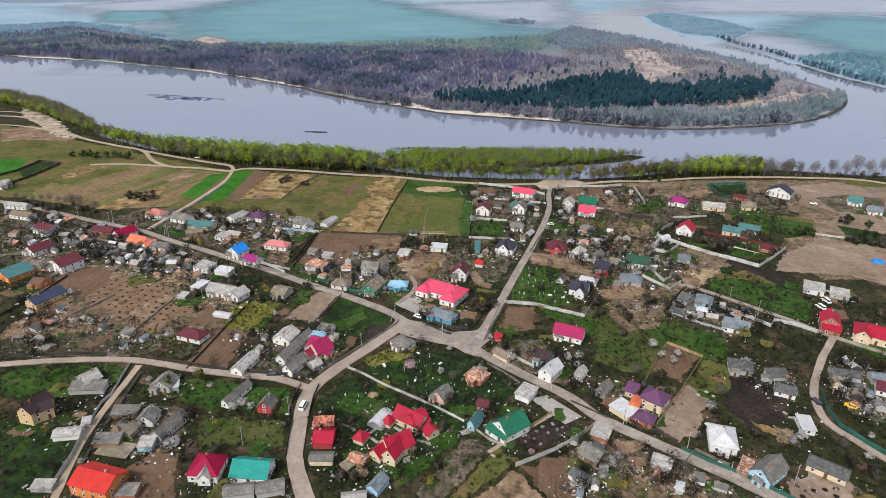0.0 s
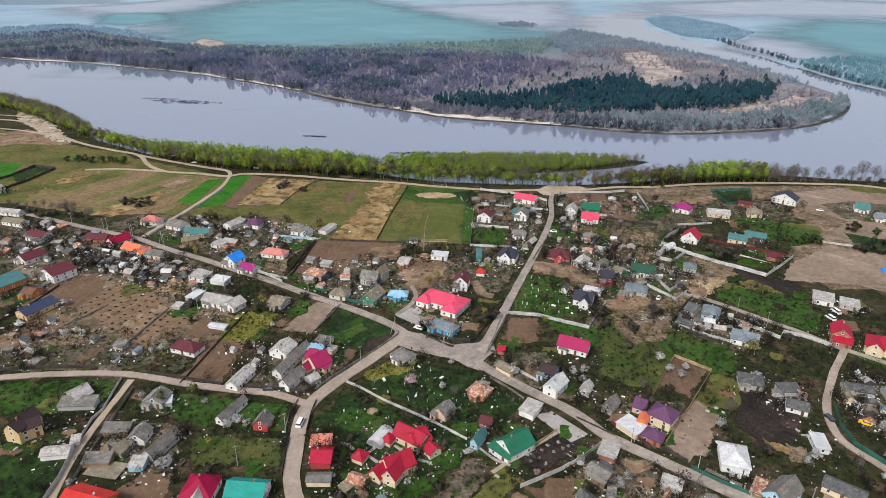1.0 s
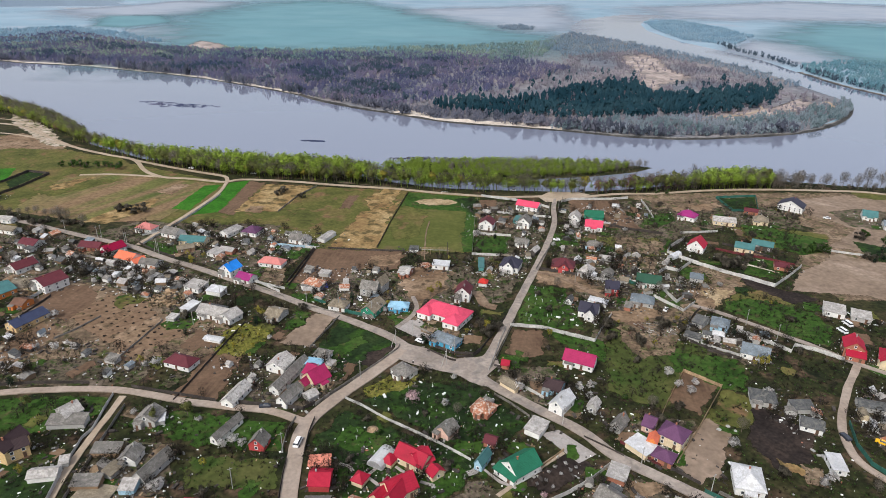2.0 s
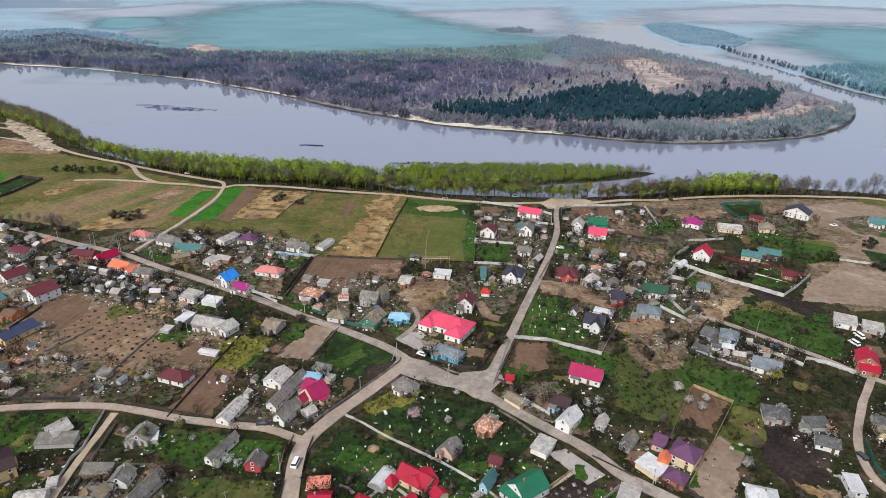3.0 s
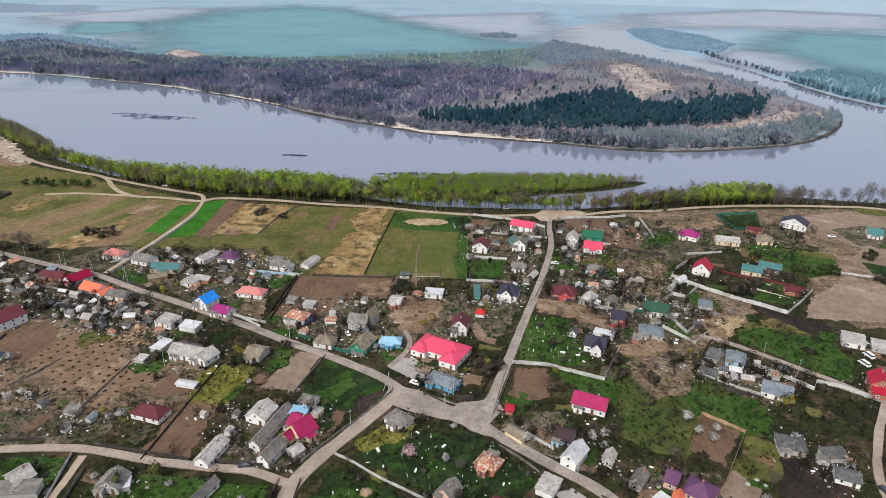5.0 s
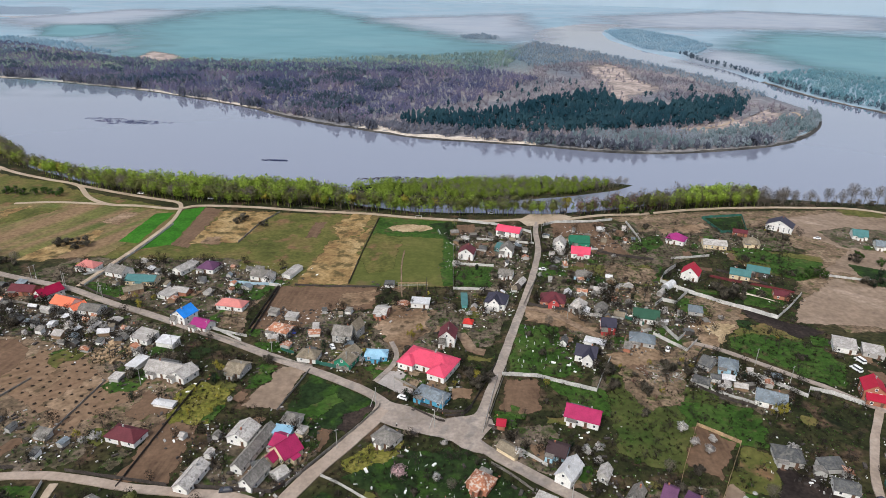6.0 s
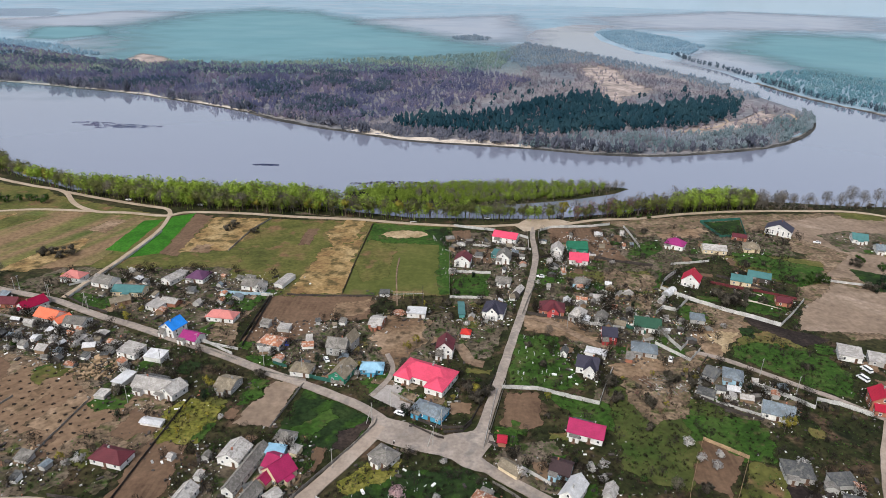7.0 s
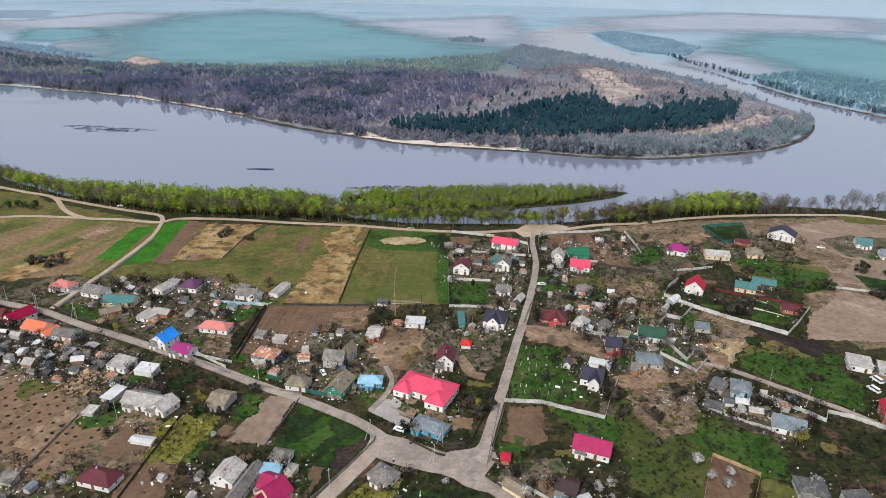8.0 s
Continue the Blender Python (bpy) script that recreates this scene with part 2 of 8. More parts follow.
def leaf(name, a, c):
    """Foliage or twigs: the tone varies from clump to clump."""
    m, n, l, b = shader(name, 0.9, 0, 0.1)
    g = n.new("ShaderNodeNewGeometry").outputs["Random Per Island"]
    k = ramp_node(n, l, g, [(0.0, a), (1.0, c)])
    r = ramp_node(n, l, n.new("ShaderNodeObjectInfo").outputs["Random"], [(0.0, (0.75,) * 3), (1.0, (1.2,) * 3)])
    tone = blend(n, l, k.outputs[0], r.outputs[0], 1.0, "MULTIPLY")
    l.new(tone, b.inputs["Base Color"])
    thin = n.new("ShaderNodeBsdfTranslucent")
    l.new(tone, thin.inputs["Color"])
    both_ways = n.new("ShaderNodeMixShader")
    both_ways.inputs[0].default_value = 0.5
    l.new(b.outputs[0], both_ways.inputs[1])
    l.new(thin.outputs[0], both_ways.inputs[2])
    l.new(both_ways.outputs[0], n["Material Output"].inputs["Surface"])
    return m


M["leaf_spring"] = leaf("spring_leaves", (0.225, 0.325, 0.048), (0.450, 0.580, 0.105))
M["leaf_olive"] = leaf("olive_spring_leaves", (0.125, 0.140, 0.050), (0.275, 0.285, 0.105))
M["leaf_bush"] = leaf("grey_bush_twigs", (0.064, 0.058, 0.045), (0.208, 0.184, 0.144))
M["leaf_yellow"] = leaf("yellow_green_catkins", (0.264, 0.240, 0.036), (0.504, 0.432, 0.096))
M["leaf_green"] = leaf("green_leaves", (0.035, 0.080, 0.020), (0.090, 0.150, 0.040))
M["leaf_dark"] = leaf("dark_conifer_needles", (0.012, 0.030, 0.020), (0.035, 0.060, 0.035))
M["leaf_bare"] = leaf("bare_twigs", (0.038, 0.032, 0.027), (0.115, 0.095, 0.081))
M["leaf_grey"] = leaf("grey_brown_twigs", (0.130, 0.114, 0.094), (0.305, 0.267, 0.221))
M["leaf_scrub"] = leaf("dark_scrub", (0.013, 0.011, 0.008), (0.049, 0.042, 0.032))
M["leaf_red"] = leaf("reddish_buds", (0.160, 0.070, 0.060), (0.300, 0.160, 0.130))
M["blossom"] = leaf("white_blossom", (0.50, 0.47, 0.45), (0.82, 0.80, 0.78))
M["blossom_pink"] = leaf("pink_blossom", (0.62, 0.40, 0.42), (0.92, 0.70, 0.72))


def canopy(name, dark, mid, light, patch=0.012, tree=0.09):
    """Crowns of a wood: stands of one tone change slowly over the land, trees among them quickly."""
    m, n, l, b = shader(name, 0.95, 0, 0.05)
    stand, single = noise_node(n, l, patch, 5), noise_node(n, l, tree, 3)
    k = ramp_node(n, l, stand.outputs["Fac"], [(0.34, dark), (0.5, mid), (0.66, light)])
    v = ramp_node(n, l, single.outputs["Fac"], [(0.32, (0.84,) * 3), (0.68, (1.16,) * 3)])
    tone = blend(n, l, k.outputs[0], v.outputs[0], 1.0, "MULTIPLY")
    g = ramp_node(n, l, n.new("ShaderNodeNewGeometry").outputs["Random Per Island"], [(0.0, (0.92,) * 3), (1.0, (1.08,) * 3)])
    tone = blend(n, l, tone, g.outputs[0], 1.0, "MULTIPLY")
    l.new(tone, b.inputs["Base Color"])
    thin, both_ways = n.new("ShaderNodeBsdfTranslucent"), n.new("ShaderNodeMixShader")
    l.new(tone, thin.inputs["Color"])
    both_ways.inputs[0].default_value = 0.45
    l.new(b.outputs[0], both_ways.inputs[1])
    l.new(thin.outputs[0], both_ways.inputs[2])
    l.new(both_ways.outputs[0], n["Material Output"].inputs["Surface"])
    return m


# haze over the river is painted into these crown colours as blue and paleness
M["far_bare"] = canopy("hazed_bare_wood", (0.085, 0.102, 0.193), (0.142, 0.142, 0.236), (0.205, 0.179, 0.262))
M["far_rust"] = canopy("hazed_rusty_wood", (0.175, 0.171, 0.218), (0.261, 0.235, 0.275), (0.344, 0.319, 0.353))
M["far_green"] = canopy("hazed_greening_wood", (0.141, 0.217, 0.240), (0.206, 0.284, 0.268), (0.285, 0.353, 0.278))
M["far_bend"] = canopy("hazed_bend_scrub", (0.130, 0.196, 0.217), (0.208, 0.267, 0.296), (0.296, 0.324, 0.386), 0.02)
M["far_shore"] = canopy("hazed_shore_wood", (0.076, 0.091, 0.125), (0.134, 0.143, 0.188), (0.201, 0.205, 0.252), 0.03)
M["far_dark"] = canopy("hazed_dark_wood", (0.046, 0.080, 0.120), (0.066, 0.100, 0.138), (0.088, 0.120, 0.152))
M["far_pine"] = canopy("hazed_pine_wood", (0.016, 0.054, 0.079), (0.027, 0.072, 0.098), (0.046, 0.101, 0.124))
M["far_hazed"] = canopy("far_hazed_wood", (0.166, 0.242, 0.326), (0.222, 0.287, 0.358), (0.284, 0.330, 0.376))
M["far_pale_haze"] = canopy("painted_haze_wood", (0.203, 0.335, 0.437), (0.243, 0.374, 0.472), (0.284, 0.407, 0.496))
M["far_hazed_green"] = canopy("hazed_green_wood", (0.125, 0.267, 0.328), (0.156, 0.301, 0.357), (0.203, 0.339, 0.384))

m, n, l, b = shader("river_water", 0.008, 0, 0.5)
b.inputs["Base Color"].default_value = (0.182, 0.198, 0.262, 1)
b.inputs["IOR"].default_value = 2.1
bump_node(n, l, noise_node(n, l, 0.9, 3).outputs["Fac"], b, 0.007, 0.05)
M["water"] = m


# ---- mesh helpers ----
class Build:
    """Collects corners and faces of one mesh."""

    def __init__(self):
        self.v, self.f = [], []

    def poly(self, pts):
        k = len(self.v)
        self.v += [tuple(p) for p in pts]
        self.f.append(tuple(range(k, k + len(pts))))

    def box(self, x0, y0, z0, x1, y1, z1, chamfer=0.0):
        k, c = len(self.v), chamfer
        self.v += [(x0, y0, z0), (x1, y0, z0), (x1, y1, z0), (x0, y1, z0)]
        self.v += [(x0 + c, y0 + c, z1), (x1 - c, y0 + c, z1), (x1 - c, y1 - c, z1), (x0 + c, y1 - c, z1)]
        self.f += [tuple(k + i for i in q) for q in ((3, 2, 1, 0), (4, 5, 6, 7), (0, 1, 5, 4), (1, 2, 6, 5), (2, 3, 7, 6), (3, 0, 4, 7))]

    def tube(self, p, q, r0, r1, sides=5):
        p, q = Vector(p), Vector(q)
        d = (q - p).normalized()
        u = d.orthogonal().normalized()
        w = d.cross(u)
        k = len(self.v)
        for c, r in ((p, r0), (q, r1)):
            for i in range(sides):
                a = 2 * math.pi * i / sides
                self.v.append(tuple(c + r * (math.cos(a) * u + math.sin(a) * w)))
        self.f += [(k + i, k + (i + 1) % sides, k + sides + (i + 1) % sides, k + sides + i) for i in range(sides)]
        self.f.append(tuple(k + sides + i for i in range(sides)))

    def mesh(self, name, mat):
        me = bpy.data.meshes.new(name)
        me.from_pydata(self.v, [], self.f)
        if mat is not None:
            me.materials.append(mat)
        return me


def part(name, data, mat, parent, label="", at=None):
    """One mesh object under a thing or a part; data is a Build or a finished mesh."""
    me = data if isinstance(data, bpy.types.Mesh) else data.mesh(name, mat)
    ob = new(name, me)
    ob.parent = parent
    if at is not None:
        ob.matrix_basis = at
    if label:
        tagged(ob, label)
    return ob


def thing(name, label, category, group="", at=None, kind=""):
    ob = new(name)
    ob.empty_display_size = 0.5
    if at is not None:
        ob.matrix_basis = at
    return tagged(ob, label, category, group, kind)


def solid(name, data, mat, label, category="", kind="structure", group=""):
    return tagged(new(name, data.mesh(name, mat)), label, category, group, kind)


def smooth_line(pts, step=4.0):
    """A curve through the points, cut into short steps."""
    p = [Vector((*q, 0)) for q in pts]
    p = [2 * p[0] - p[1]] + p + [2 * p[-1] - p[-2]]
    out = []
    for i in range(1, len(p) - 2):
        k = max(1, int((p[i + 1] - p[i]).length / step))
        for j in range(k):
            t = j / k
            a, b, c, d = p[i - 1], p[i], p[i + 1], p[i + 2]
            out.append(0.5 * (2 * b + (c - a) * t + (2 * a - 5 * b + 4 * c - d) * t * t + (3 * b - a - 3 * c + d) * t ** 3))
    return out + [p[-2]]


def wobble(x, y, s, seed=0.0):
    return noise.noise(Vector((x * s, y * s, seed)))


def inside(px, py, poly):
    """Which of the points lie within the polygon."""
    q = np.asarray(poly, float)
    r = np.roll(q, -1, 0)
    odd = np.zeros(np.shape(px), bool)
    for (x0, y0), (x1, y1) in zip(q, r):
        if y0 != y1:
            odd ^= ((y0 > py) != (y1 > py)) & (px < (x1 - x0) * (py - y0) / (y1 - y0) + x0)
    return odd


def gap_to(px, py, line, closed=True):
    """Distance of the points from a line."""
    q = np.asarray(line, float)
    r = np.roll(q, -1, 0)
    best = np.full(np.shape(px), 1e9)
    for (x0, y0), (x1, y1) in list(zip(q, r))[: None if closed else -1]:
        dx, dy = x1 - x0, y1 - y0
        t = np.clip(((px - x0) * dx + (py - y0) * dy) / (dx * dx + dy * dy + 1e-9), 0, 1)
        best = np.minimum(best, np.hypot(px - x0 - t * dx, py - y0 - t * dy))
    return best


# ---- ground, river ----
NEAR_BANK = [(-2190, 1730), (-749.6, 855.0), (-592.0, 797.0), (-472.0, 738.0), (-395.0, 675.0), (-322.2, 584.4), (-255.5, 539.8), (-186.5, 525.2), (-126.9, 517.7), (-78.0, 508.3), (-38.8, 486.4), (-2.6, 474.6), (50.1, 471.3), (93.8, 470.4), (135.1, 478.0), (164.3, 486.7), (190.3, 497.1), (217.3, 507.8), (255.6, 509.7), (285.2, 503.1), (326.6, 494.2), (369.6, 490.1), (506.1, 490.3)]
RIGHT_BANK = [(680.0, 517.4), (668.0, 640.0), (638.0, 760.0), (616.0, 880.0), (596.0, 985.0), (600.0, 1120.0), (612.0, 1290.0), (591.1, 1474.5), (568.4, 1632.4), (575.3, 1920.8), (628.9, 2182.8), (735.4, 2440.7), (865.7, 2623.9)]
FAR_BANK = [(677.8, 2617.8), (479.3, 2333.9), (372.1, 2026.0), (348.5, 1831.2), (386.3, 1753.9), (435.6, 1600.9), (466.6, 1437.2), (507.1, 1313.5), (534.0, 1215.5), (537.6, 1108.6), (540.7, 1018.2), (534.7, 940.0), (534.5, 881.1), (513.8, 816.0), (476.7, 761.2), (423.6, 705.8), (367.8, 669.6), (298.7, 647.8), (236.8, 636.8), (181.1, 643.3), (126.6, 662.9), (68.4, 678.0), (7.8, 693.8), (-43.5, 723.3), (-99.4, 758.6), (-154.2, 801.3), (-191.2, 842.2), (-266.0, 898.3), (-368.8, 965.5), (-473.9, 1013.2), (-585.9, 1059.1), (-691.7, 1082.3), (-752.7, 1104.4), (-927.9, 1146.1)]
FAR_LEFT = [(-3000, 2650)]
RIVER = NEAR_BANK + RIGHT_BANK + FAR_BANK + FAR_LEFT
SPIT = [(-51.3, 510.3), (-53.6, 530.1), (-31.8, 542.4), (22.0, 547.3), (82.1, 547.7), (136.8, 546.7), (165.6, 543.2), (180.2, 537.0), (160.2, 521.6), (118.7, 506.4), (70.8, 496.2), (24.7, 491.2), (-14.3, 489.8)]
LAKE = [(-2600, 2700), (-1309.4, 2419.7), (-1290.0, 2585.9), (-1326.5, 2780.6), (-1536.9, 3200.8), (-1694.4, 3138.4), (-2700, 3300)]


def ground_height(x, y):
    """Flat village land; the banks fall to the river bed, and low dunes lie beyond."""
    x, y = np.asarray(x, float), np.asarray(y, float)
    wet = (inside(x, y, RIVER) & ~inside(x, y, SPIT)) | inside(x, y, LAKE)
    d = np.minimum(np.minimum(gap_to(x, y, RIVER), gap_to(x, y, SPIT)), gap_to(x, y, LAKE))
    d = np.where(wet, -d, d)
    return np.where(wet, -1.2 - np.clip(-d / 12, 0, 1) * 2.0, -1.2 + np.clip(d / 10, 0, 1) * 1.2)


def axis(a, b, fine0, fine1, step, grow):
    out = [fine0]
    while out[-1] < fine1:
        out.append(out[-1] + step)
    s = step
    while out[-1] < b:
        s *= grow
        out.append(out[-1] + s)
    s = step
    while out[0] > a:
        s *= grow
        out.insert(0, out[0] - s)
    return np.array(out)


gx, gy = axis(-5600, 5600, -620, 700, 6.0, 1.06), axis(-400, 7000, 440, 1250, 6.0, 1.045)
X, Y = np.meshgrid(gx, gy)
Z = ground_height(X, Y)
me = bpy.data.meshes.new("ground")
k = len(gx)
idx = np.arange(len(gx) * len(gy)).reshape(len(gy), k)
quads = np.stack([idx[:-1, :-1], idx[:-1, 1:], idx[1:, 1:], idx[1:, :-1]], -1).reshape(-1, 4)
me.from_pydata(np.stack([X, Y, Z], -1).reshape(-1, 3).tolist(), [], quads.tolist())
# the far wood floor and floodplain materials carry painted haze
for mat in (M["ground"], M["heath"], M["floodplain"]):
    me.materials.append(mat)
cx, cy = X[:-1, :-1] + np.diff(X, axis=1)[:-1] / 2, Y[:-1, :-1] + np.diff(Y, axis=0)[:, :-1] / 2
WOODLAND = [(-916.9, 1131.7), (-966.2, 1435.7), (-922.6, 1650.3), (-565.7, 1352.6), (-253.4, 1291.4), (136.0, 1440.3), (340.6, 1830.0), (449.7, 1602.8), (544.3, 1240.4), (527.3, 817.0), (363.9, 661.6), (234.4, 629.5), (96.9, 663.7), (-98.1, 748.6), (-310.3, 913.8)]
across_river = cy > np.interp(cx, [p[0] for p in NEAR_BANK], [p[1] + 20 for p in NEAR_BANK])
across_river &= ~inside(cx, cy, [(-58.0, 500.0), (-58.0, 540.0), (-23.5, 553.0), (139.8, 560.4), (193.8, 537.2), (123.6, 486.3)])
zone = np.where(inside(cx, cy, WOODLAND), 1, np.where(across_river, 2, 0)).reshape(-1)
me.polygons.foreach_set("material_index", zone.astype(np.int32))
me.polygons.foreach_set("use_smooth", np.ones(len(zone), bool))
tagged(new("ground", me), "patchy spring grass and bare earth reaching the horizon", "ground", kind="structure")

bm = Build()
bm.poly([(-5500, 340, -1.0), (5500, 340, -1.0), (5500, 6900, -1.0), (-5500, 6900, -1.0)])
solid("water", bm, M["water"], "calm grey river water mirroring sky and trees", "river")

# an added backdrop strip, sized to fill the camera's view, coloured as haze
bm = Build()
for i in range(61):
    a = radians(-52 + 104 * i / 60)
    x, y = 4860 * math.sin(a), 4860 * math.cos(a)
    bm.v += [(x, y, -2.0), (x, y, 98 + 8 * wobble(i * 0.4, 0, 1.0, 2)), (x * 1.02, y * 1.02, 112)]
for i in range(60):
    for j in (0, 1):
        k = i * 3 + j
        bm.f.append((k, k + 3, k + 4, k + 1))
solid("backdrop", bm, M["rise"], "added backdrop strip at the end of the plain, painted as haze", "backdrop")

LEVEL = [0.03]


BARE_LAND = []


def far_field(kind, pts, label=""):
    """A distant field with a wide faded rim that imitates edges softened by haze."""
    out, n = [], len(pts)
    mid = Vector((sum(p[0] for p in pts) / n, sum(p[1] for p in pts) / n))
    LEVEL[0] += 0.001
    for i in range(n):
        a, b = Vector(pts[i]), Vector(pts[(i + 1) % n])
        k = max(1, int((b - a).length / 60))
        for j in range(k):
            p = a + (b - a) * (j / k)
            out.append(p + Vector((30 * wobble(p.x, p.y, 0.008, 3), 30 * wobble(p.x, p.y, 0.008, 9))))
    bm = Build()
    shares = ((1.55, 0.0), (1.2, 0.33), (0.85, 0.67), (0.45, 1.0))
    for f, _ in shares:
        bm.v += [(*(mid + (p - mid) * f), LEVEL[0] + 0.06) for p in out]
    k = len(out)
    for r in range(3):
        for i in range(k):
            j = (i + 1) % k
            bm.f.append((r * k + i, r * k + j, (r + 1) * k + j, (r + 1) * k + i))
    bm.f.append(tuple(range(3 * k, 4 * k)))
    ob = solid("field", bm, M[kind], label or LAND_LABEL[kind], "field")
    coverage = ob.data.attributes.new("coverage", "FLOAT", "POINT")
    for r, (_, v) in enumerate(shares):
        for i in range(k):
            coverage.data[r * k + i].value = v
    return ob


def fade_rim(m, grain, lo=0.84, hi=0.98, share=0.9):
    """Lets the ground show through a field towards its rim, in a noisy fade."""
    n, l = m.node_tree.nodes, m.node_tree.links
    at = n.new("ShaderNodeAttribute")
    at.attribute_name = "coverage"
    tex = noise_node(n, l, grain, 6)
    add = n.new("ShaderNodeMath")
    add.operation = "MULTIPLY_ADD"
    l.new(tex.outputs["Fac"], add.inputs[0])
    add.inputs[1].default_value = share
    l.new(at.outputs["Fac"], add.inputs[2])
    k = n.new("ShaderNodeMapRange")
    k.inputs["From Min"].default_value, k.inputs["From Max"].default_value = lo, hi
    k.interpolation_type = "SMOOTHSTEP"
    l.new(add.outputs[0], k.inputs["Value"])
    gap, mix = n.new("ShaderNodeBsdfTransparent"), n.new("ShaderNodeMixShader")
    l.new(k.outputs[0], mix.inputs[0])
    l.new(gap.outputs[0], mix.inputs[1])
    l.new(n["Principled BSDF"].outputs[0], mix.inputs[2])
    l.new(mix.outputs[0], n["Material Output"].inputs["Surface"])


RIM = ("dune", "pale", "meadow", "peat", "soil", "loam", "lawn", "dull", "dark", "yard", "tan", "straw", "pasture", "gold", "earth", "goal_sand")
# wide smooth fades imitate haze blurring the edges of far fields
fade_rim(M["farcrop"], 0.012, 0.2, 1.1, 0.55)
fade_rim(M["farfield"], 0.012, 0.2, 1.1, 0.55)
fade_rim(M["clearing"], 0.05, 0.35, 1.0, 0.6)
for key in RIM:
    fade_rim(M[key], 0.7)


def field(kind, pts, name="field", label="", ragged=1.2, z=None):
    """A piece of land cover with an uneven edge, lying a hair above the ground."""
    LEVEL[0] += 0.001 if name != "garden_bed" else 0.0004
    soft = (kind in ("dune", "pale", "meadow", "peat", "soil", "loam", "lawn", "dull", "dark", "yard", "tan", "straw", "pasture", "gold", "earth", "goal_sand") or name == "garden_bed") and 0 < ragged < 5
    if soft:
        ragged = max(ragged, 2.2)
    if kind in ("soil", "loam", "tan", "peat", "straw", "pale", "paving", "road", "track", "sand", "bright"):
        BARE_LAND.append(pts)
    z = LEVEL[0] if z is None else z
    out = []
    n = len(pts)
    for i in range(n):
        a, b = Vector((*pts[i], 0)), Vector((*pts[(i + 1) % n], 0))
        k = max(1, int((b - a).length / (45 if ragged > 5 else 1.6 if soft else 4)))
        for j in range(k):
            p = a + (b - a) * (j / k)
            w = ragged if j else 0
            f = 0.5 * w * wobble(p.x, p.y, 0.9, 5) if soft else 0.0
            out.append((p.x + w * wobble(p.x, p.y, 0.21, 3) + f, p.y + w * wobble(p.x, p.y, 0.21, 9) + f, z))
    bm = Build()
    if kind not in RIM:
        bm.poly(out)
        return solid(name, bm, M[kind], label or LAND_LABEL[kind], "field")
    # the cover thins out over the last metres
    k = len(out)
    mx, my = sum(p[0] for p in out) / k, sum(p[1] for p in out) / k
    for grow, rise in ((0.8, -0.001), (-2.4, 0.0)):
        for x, y, h in out:
            r = math.hypot(x - mx, y - my) + 0.01
            f = max(0.55, 1 + grow / r)
            bm.v.append((mx + (x - mx) * f, my + (y - my) * f, h + rise))
    for i in range(k):
        j = (i + 1) % k
        bm.f.append((i, j, k + j, k + i))
    bm.f.append(tuple(range(k, 2 * k)))
    ob = solid(name, bm, M[kind], label or LAND_LABEL[kind], "field")
    coverage = ob.data.attributes.new("coverage", "FLOAT", "POINT")
    for i in range(k):
        coverage.data[k + i].value = 1.0
    return ob


LAND_LABEL = {
    "earth": "bare brown trodden earth with weeds", "goal_sand": "worn sandy patch in the turf",
    "bright": "bright green strip of young winter crop", "lawn": "green garden lawn with worn patches", "dull": "rough olive pasture with dry tufts",
    "dark": "dark green uncut garden grass", "meadow": "striped fallow meadow of brown and green strips", "soil": "freshly tilled brown garden soil",
    "peat": "dark freshly dug soil plot", "tan": "bare dry tan earth", "straw": "straw coloured dry stubble", "sand": "pale bare sand", "pale": "pale ploughed sandy field",
    "yard": "trampled earth and weeds between houses", "pitch": "olive green village football pitch", "loam": "light brown garden soil raked in rows", "pasture": "dark olive pasture between gardens", "dune": "dune sand with grass", "clearing": "dry open heath", "gold": "yellow-green patch of tall weeds", "paving": "grey paved yard", "farcrop": "distant winter wheat field turned blue by painted haze", "farfield": "distant dry grassland paled by painted haze", "road": "worn gravel yard", "track": "sandy bare ground",
}


ROADS = []


def road(name, label, width, pts, kind="road", z=0.5):
    """A ribbon with uneven edges along a smooth line."""
    line = smooth_line(pts, 3.0)
    w0, w1 = width if isinstance(width, tuple) else (width, width)
    width = max(w0, w1)
    ROADS.append(([(p.x, p.y) for p in line[::3]], width / 2))
    z = 0.30 + 0.25 * z
    bm = Build()
    rows = []
    for i, p in enumerate(line):
        d = (line[min(i + 1, len(line) - 1)] - line[max(i - 1, 0)]).normalized()
        s = Vector((-d.y, d.x, 0))
        width = w0 + (w1 - w0) * i / (len(line) - 1)
        wl = width / 2 * (1 + 0.12 * wobble(p.x, p.y, 0.13, 1)) + 0.2 * wobble(p.x, p.y, 0.6, 2)
        wr = width / 2 * (1 + 0.12 * wobble(p.x, p.y, 0.13, 5)) + 0.2 * wobble(p.x, p.y, 0.6, 7)
        rows.append((p + s * wl, p + s * wr * 0.3, p - s * wr * 0.3, p - s * wr))
    for r in rows:
        bm.v += [(r[0].x, r[0].y, 0.0), (r[0].x, r[0].y, z), (r[1].x, r[1].y, z + 0.05), (r[2].x, r[2].y, z + 0.05), (r[3].x, r[3].y, z), (r[3].x, r[3].y, 0.0)]
    for i in range(len(rows) - 1):
        for j in range(5):
            a = i * 6 + j
            bm.f.append((a, a + 6, a + 7, a + 1))
    return solid(name, bm, M[kind], label, "road")


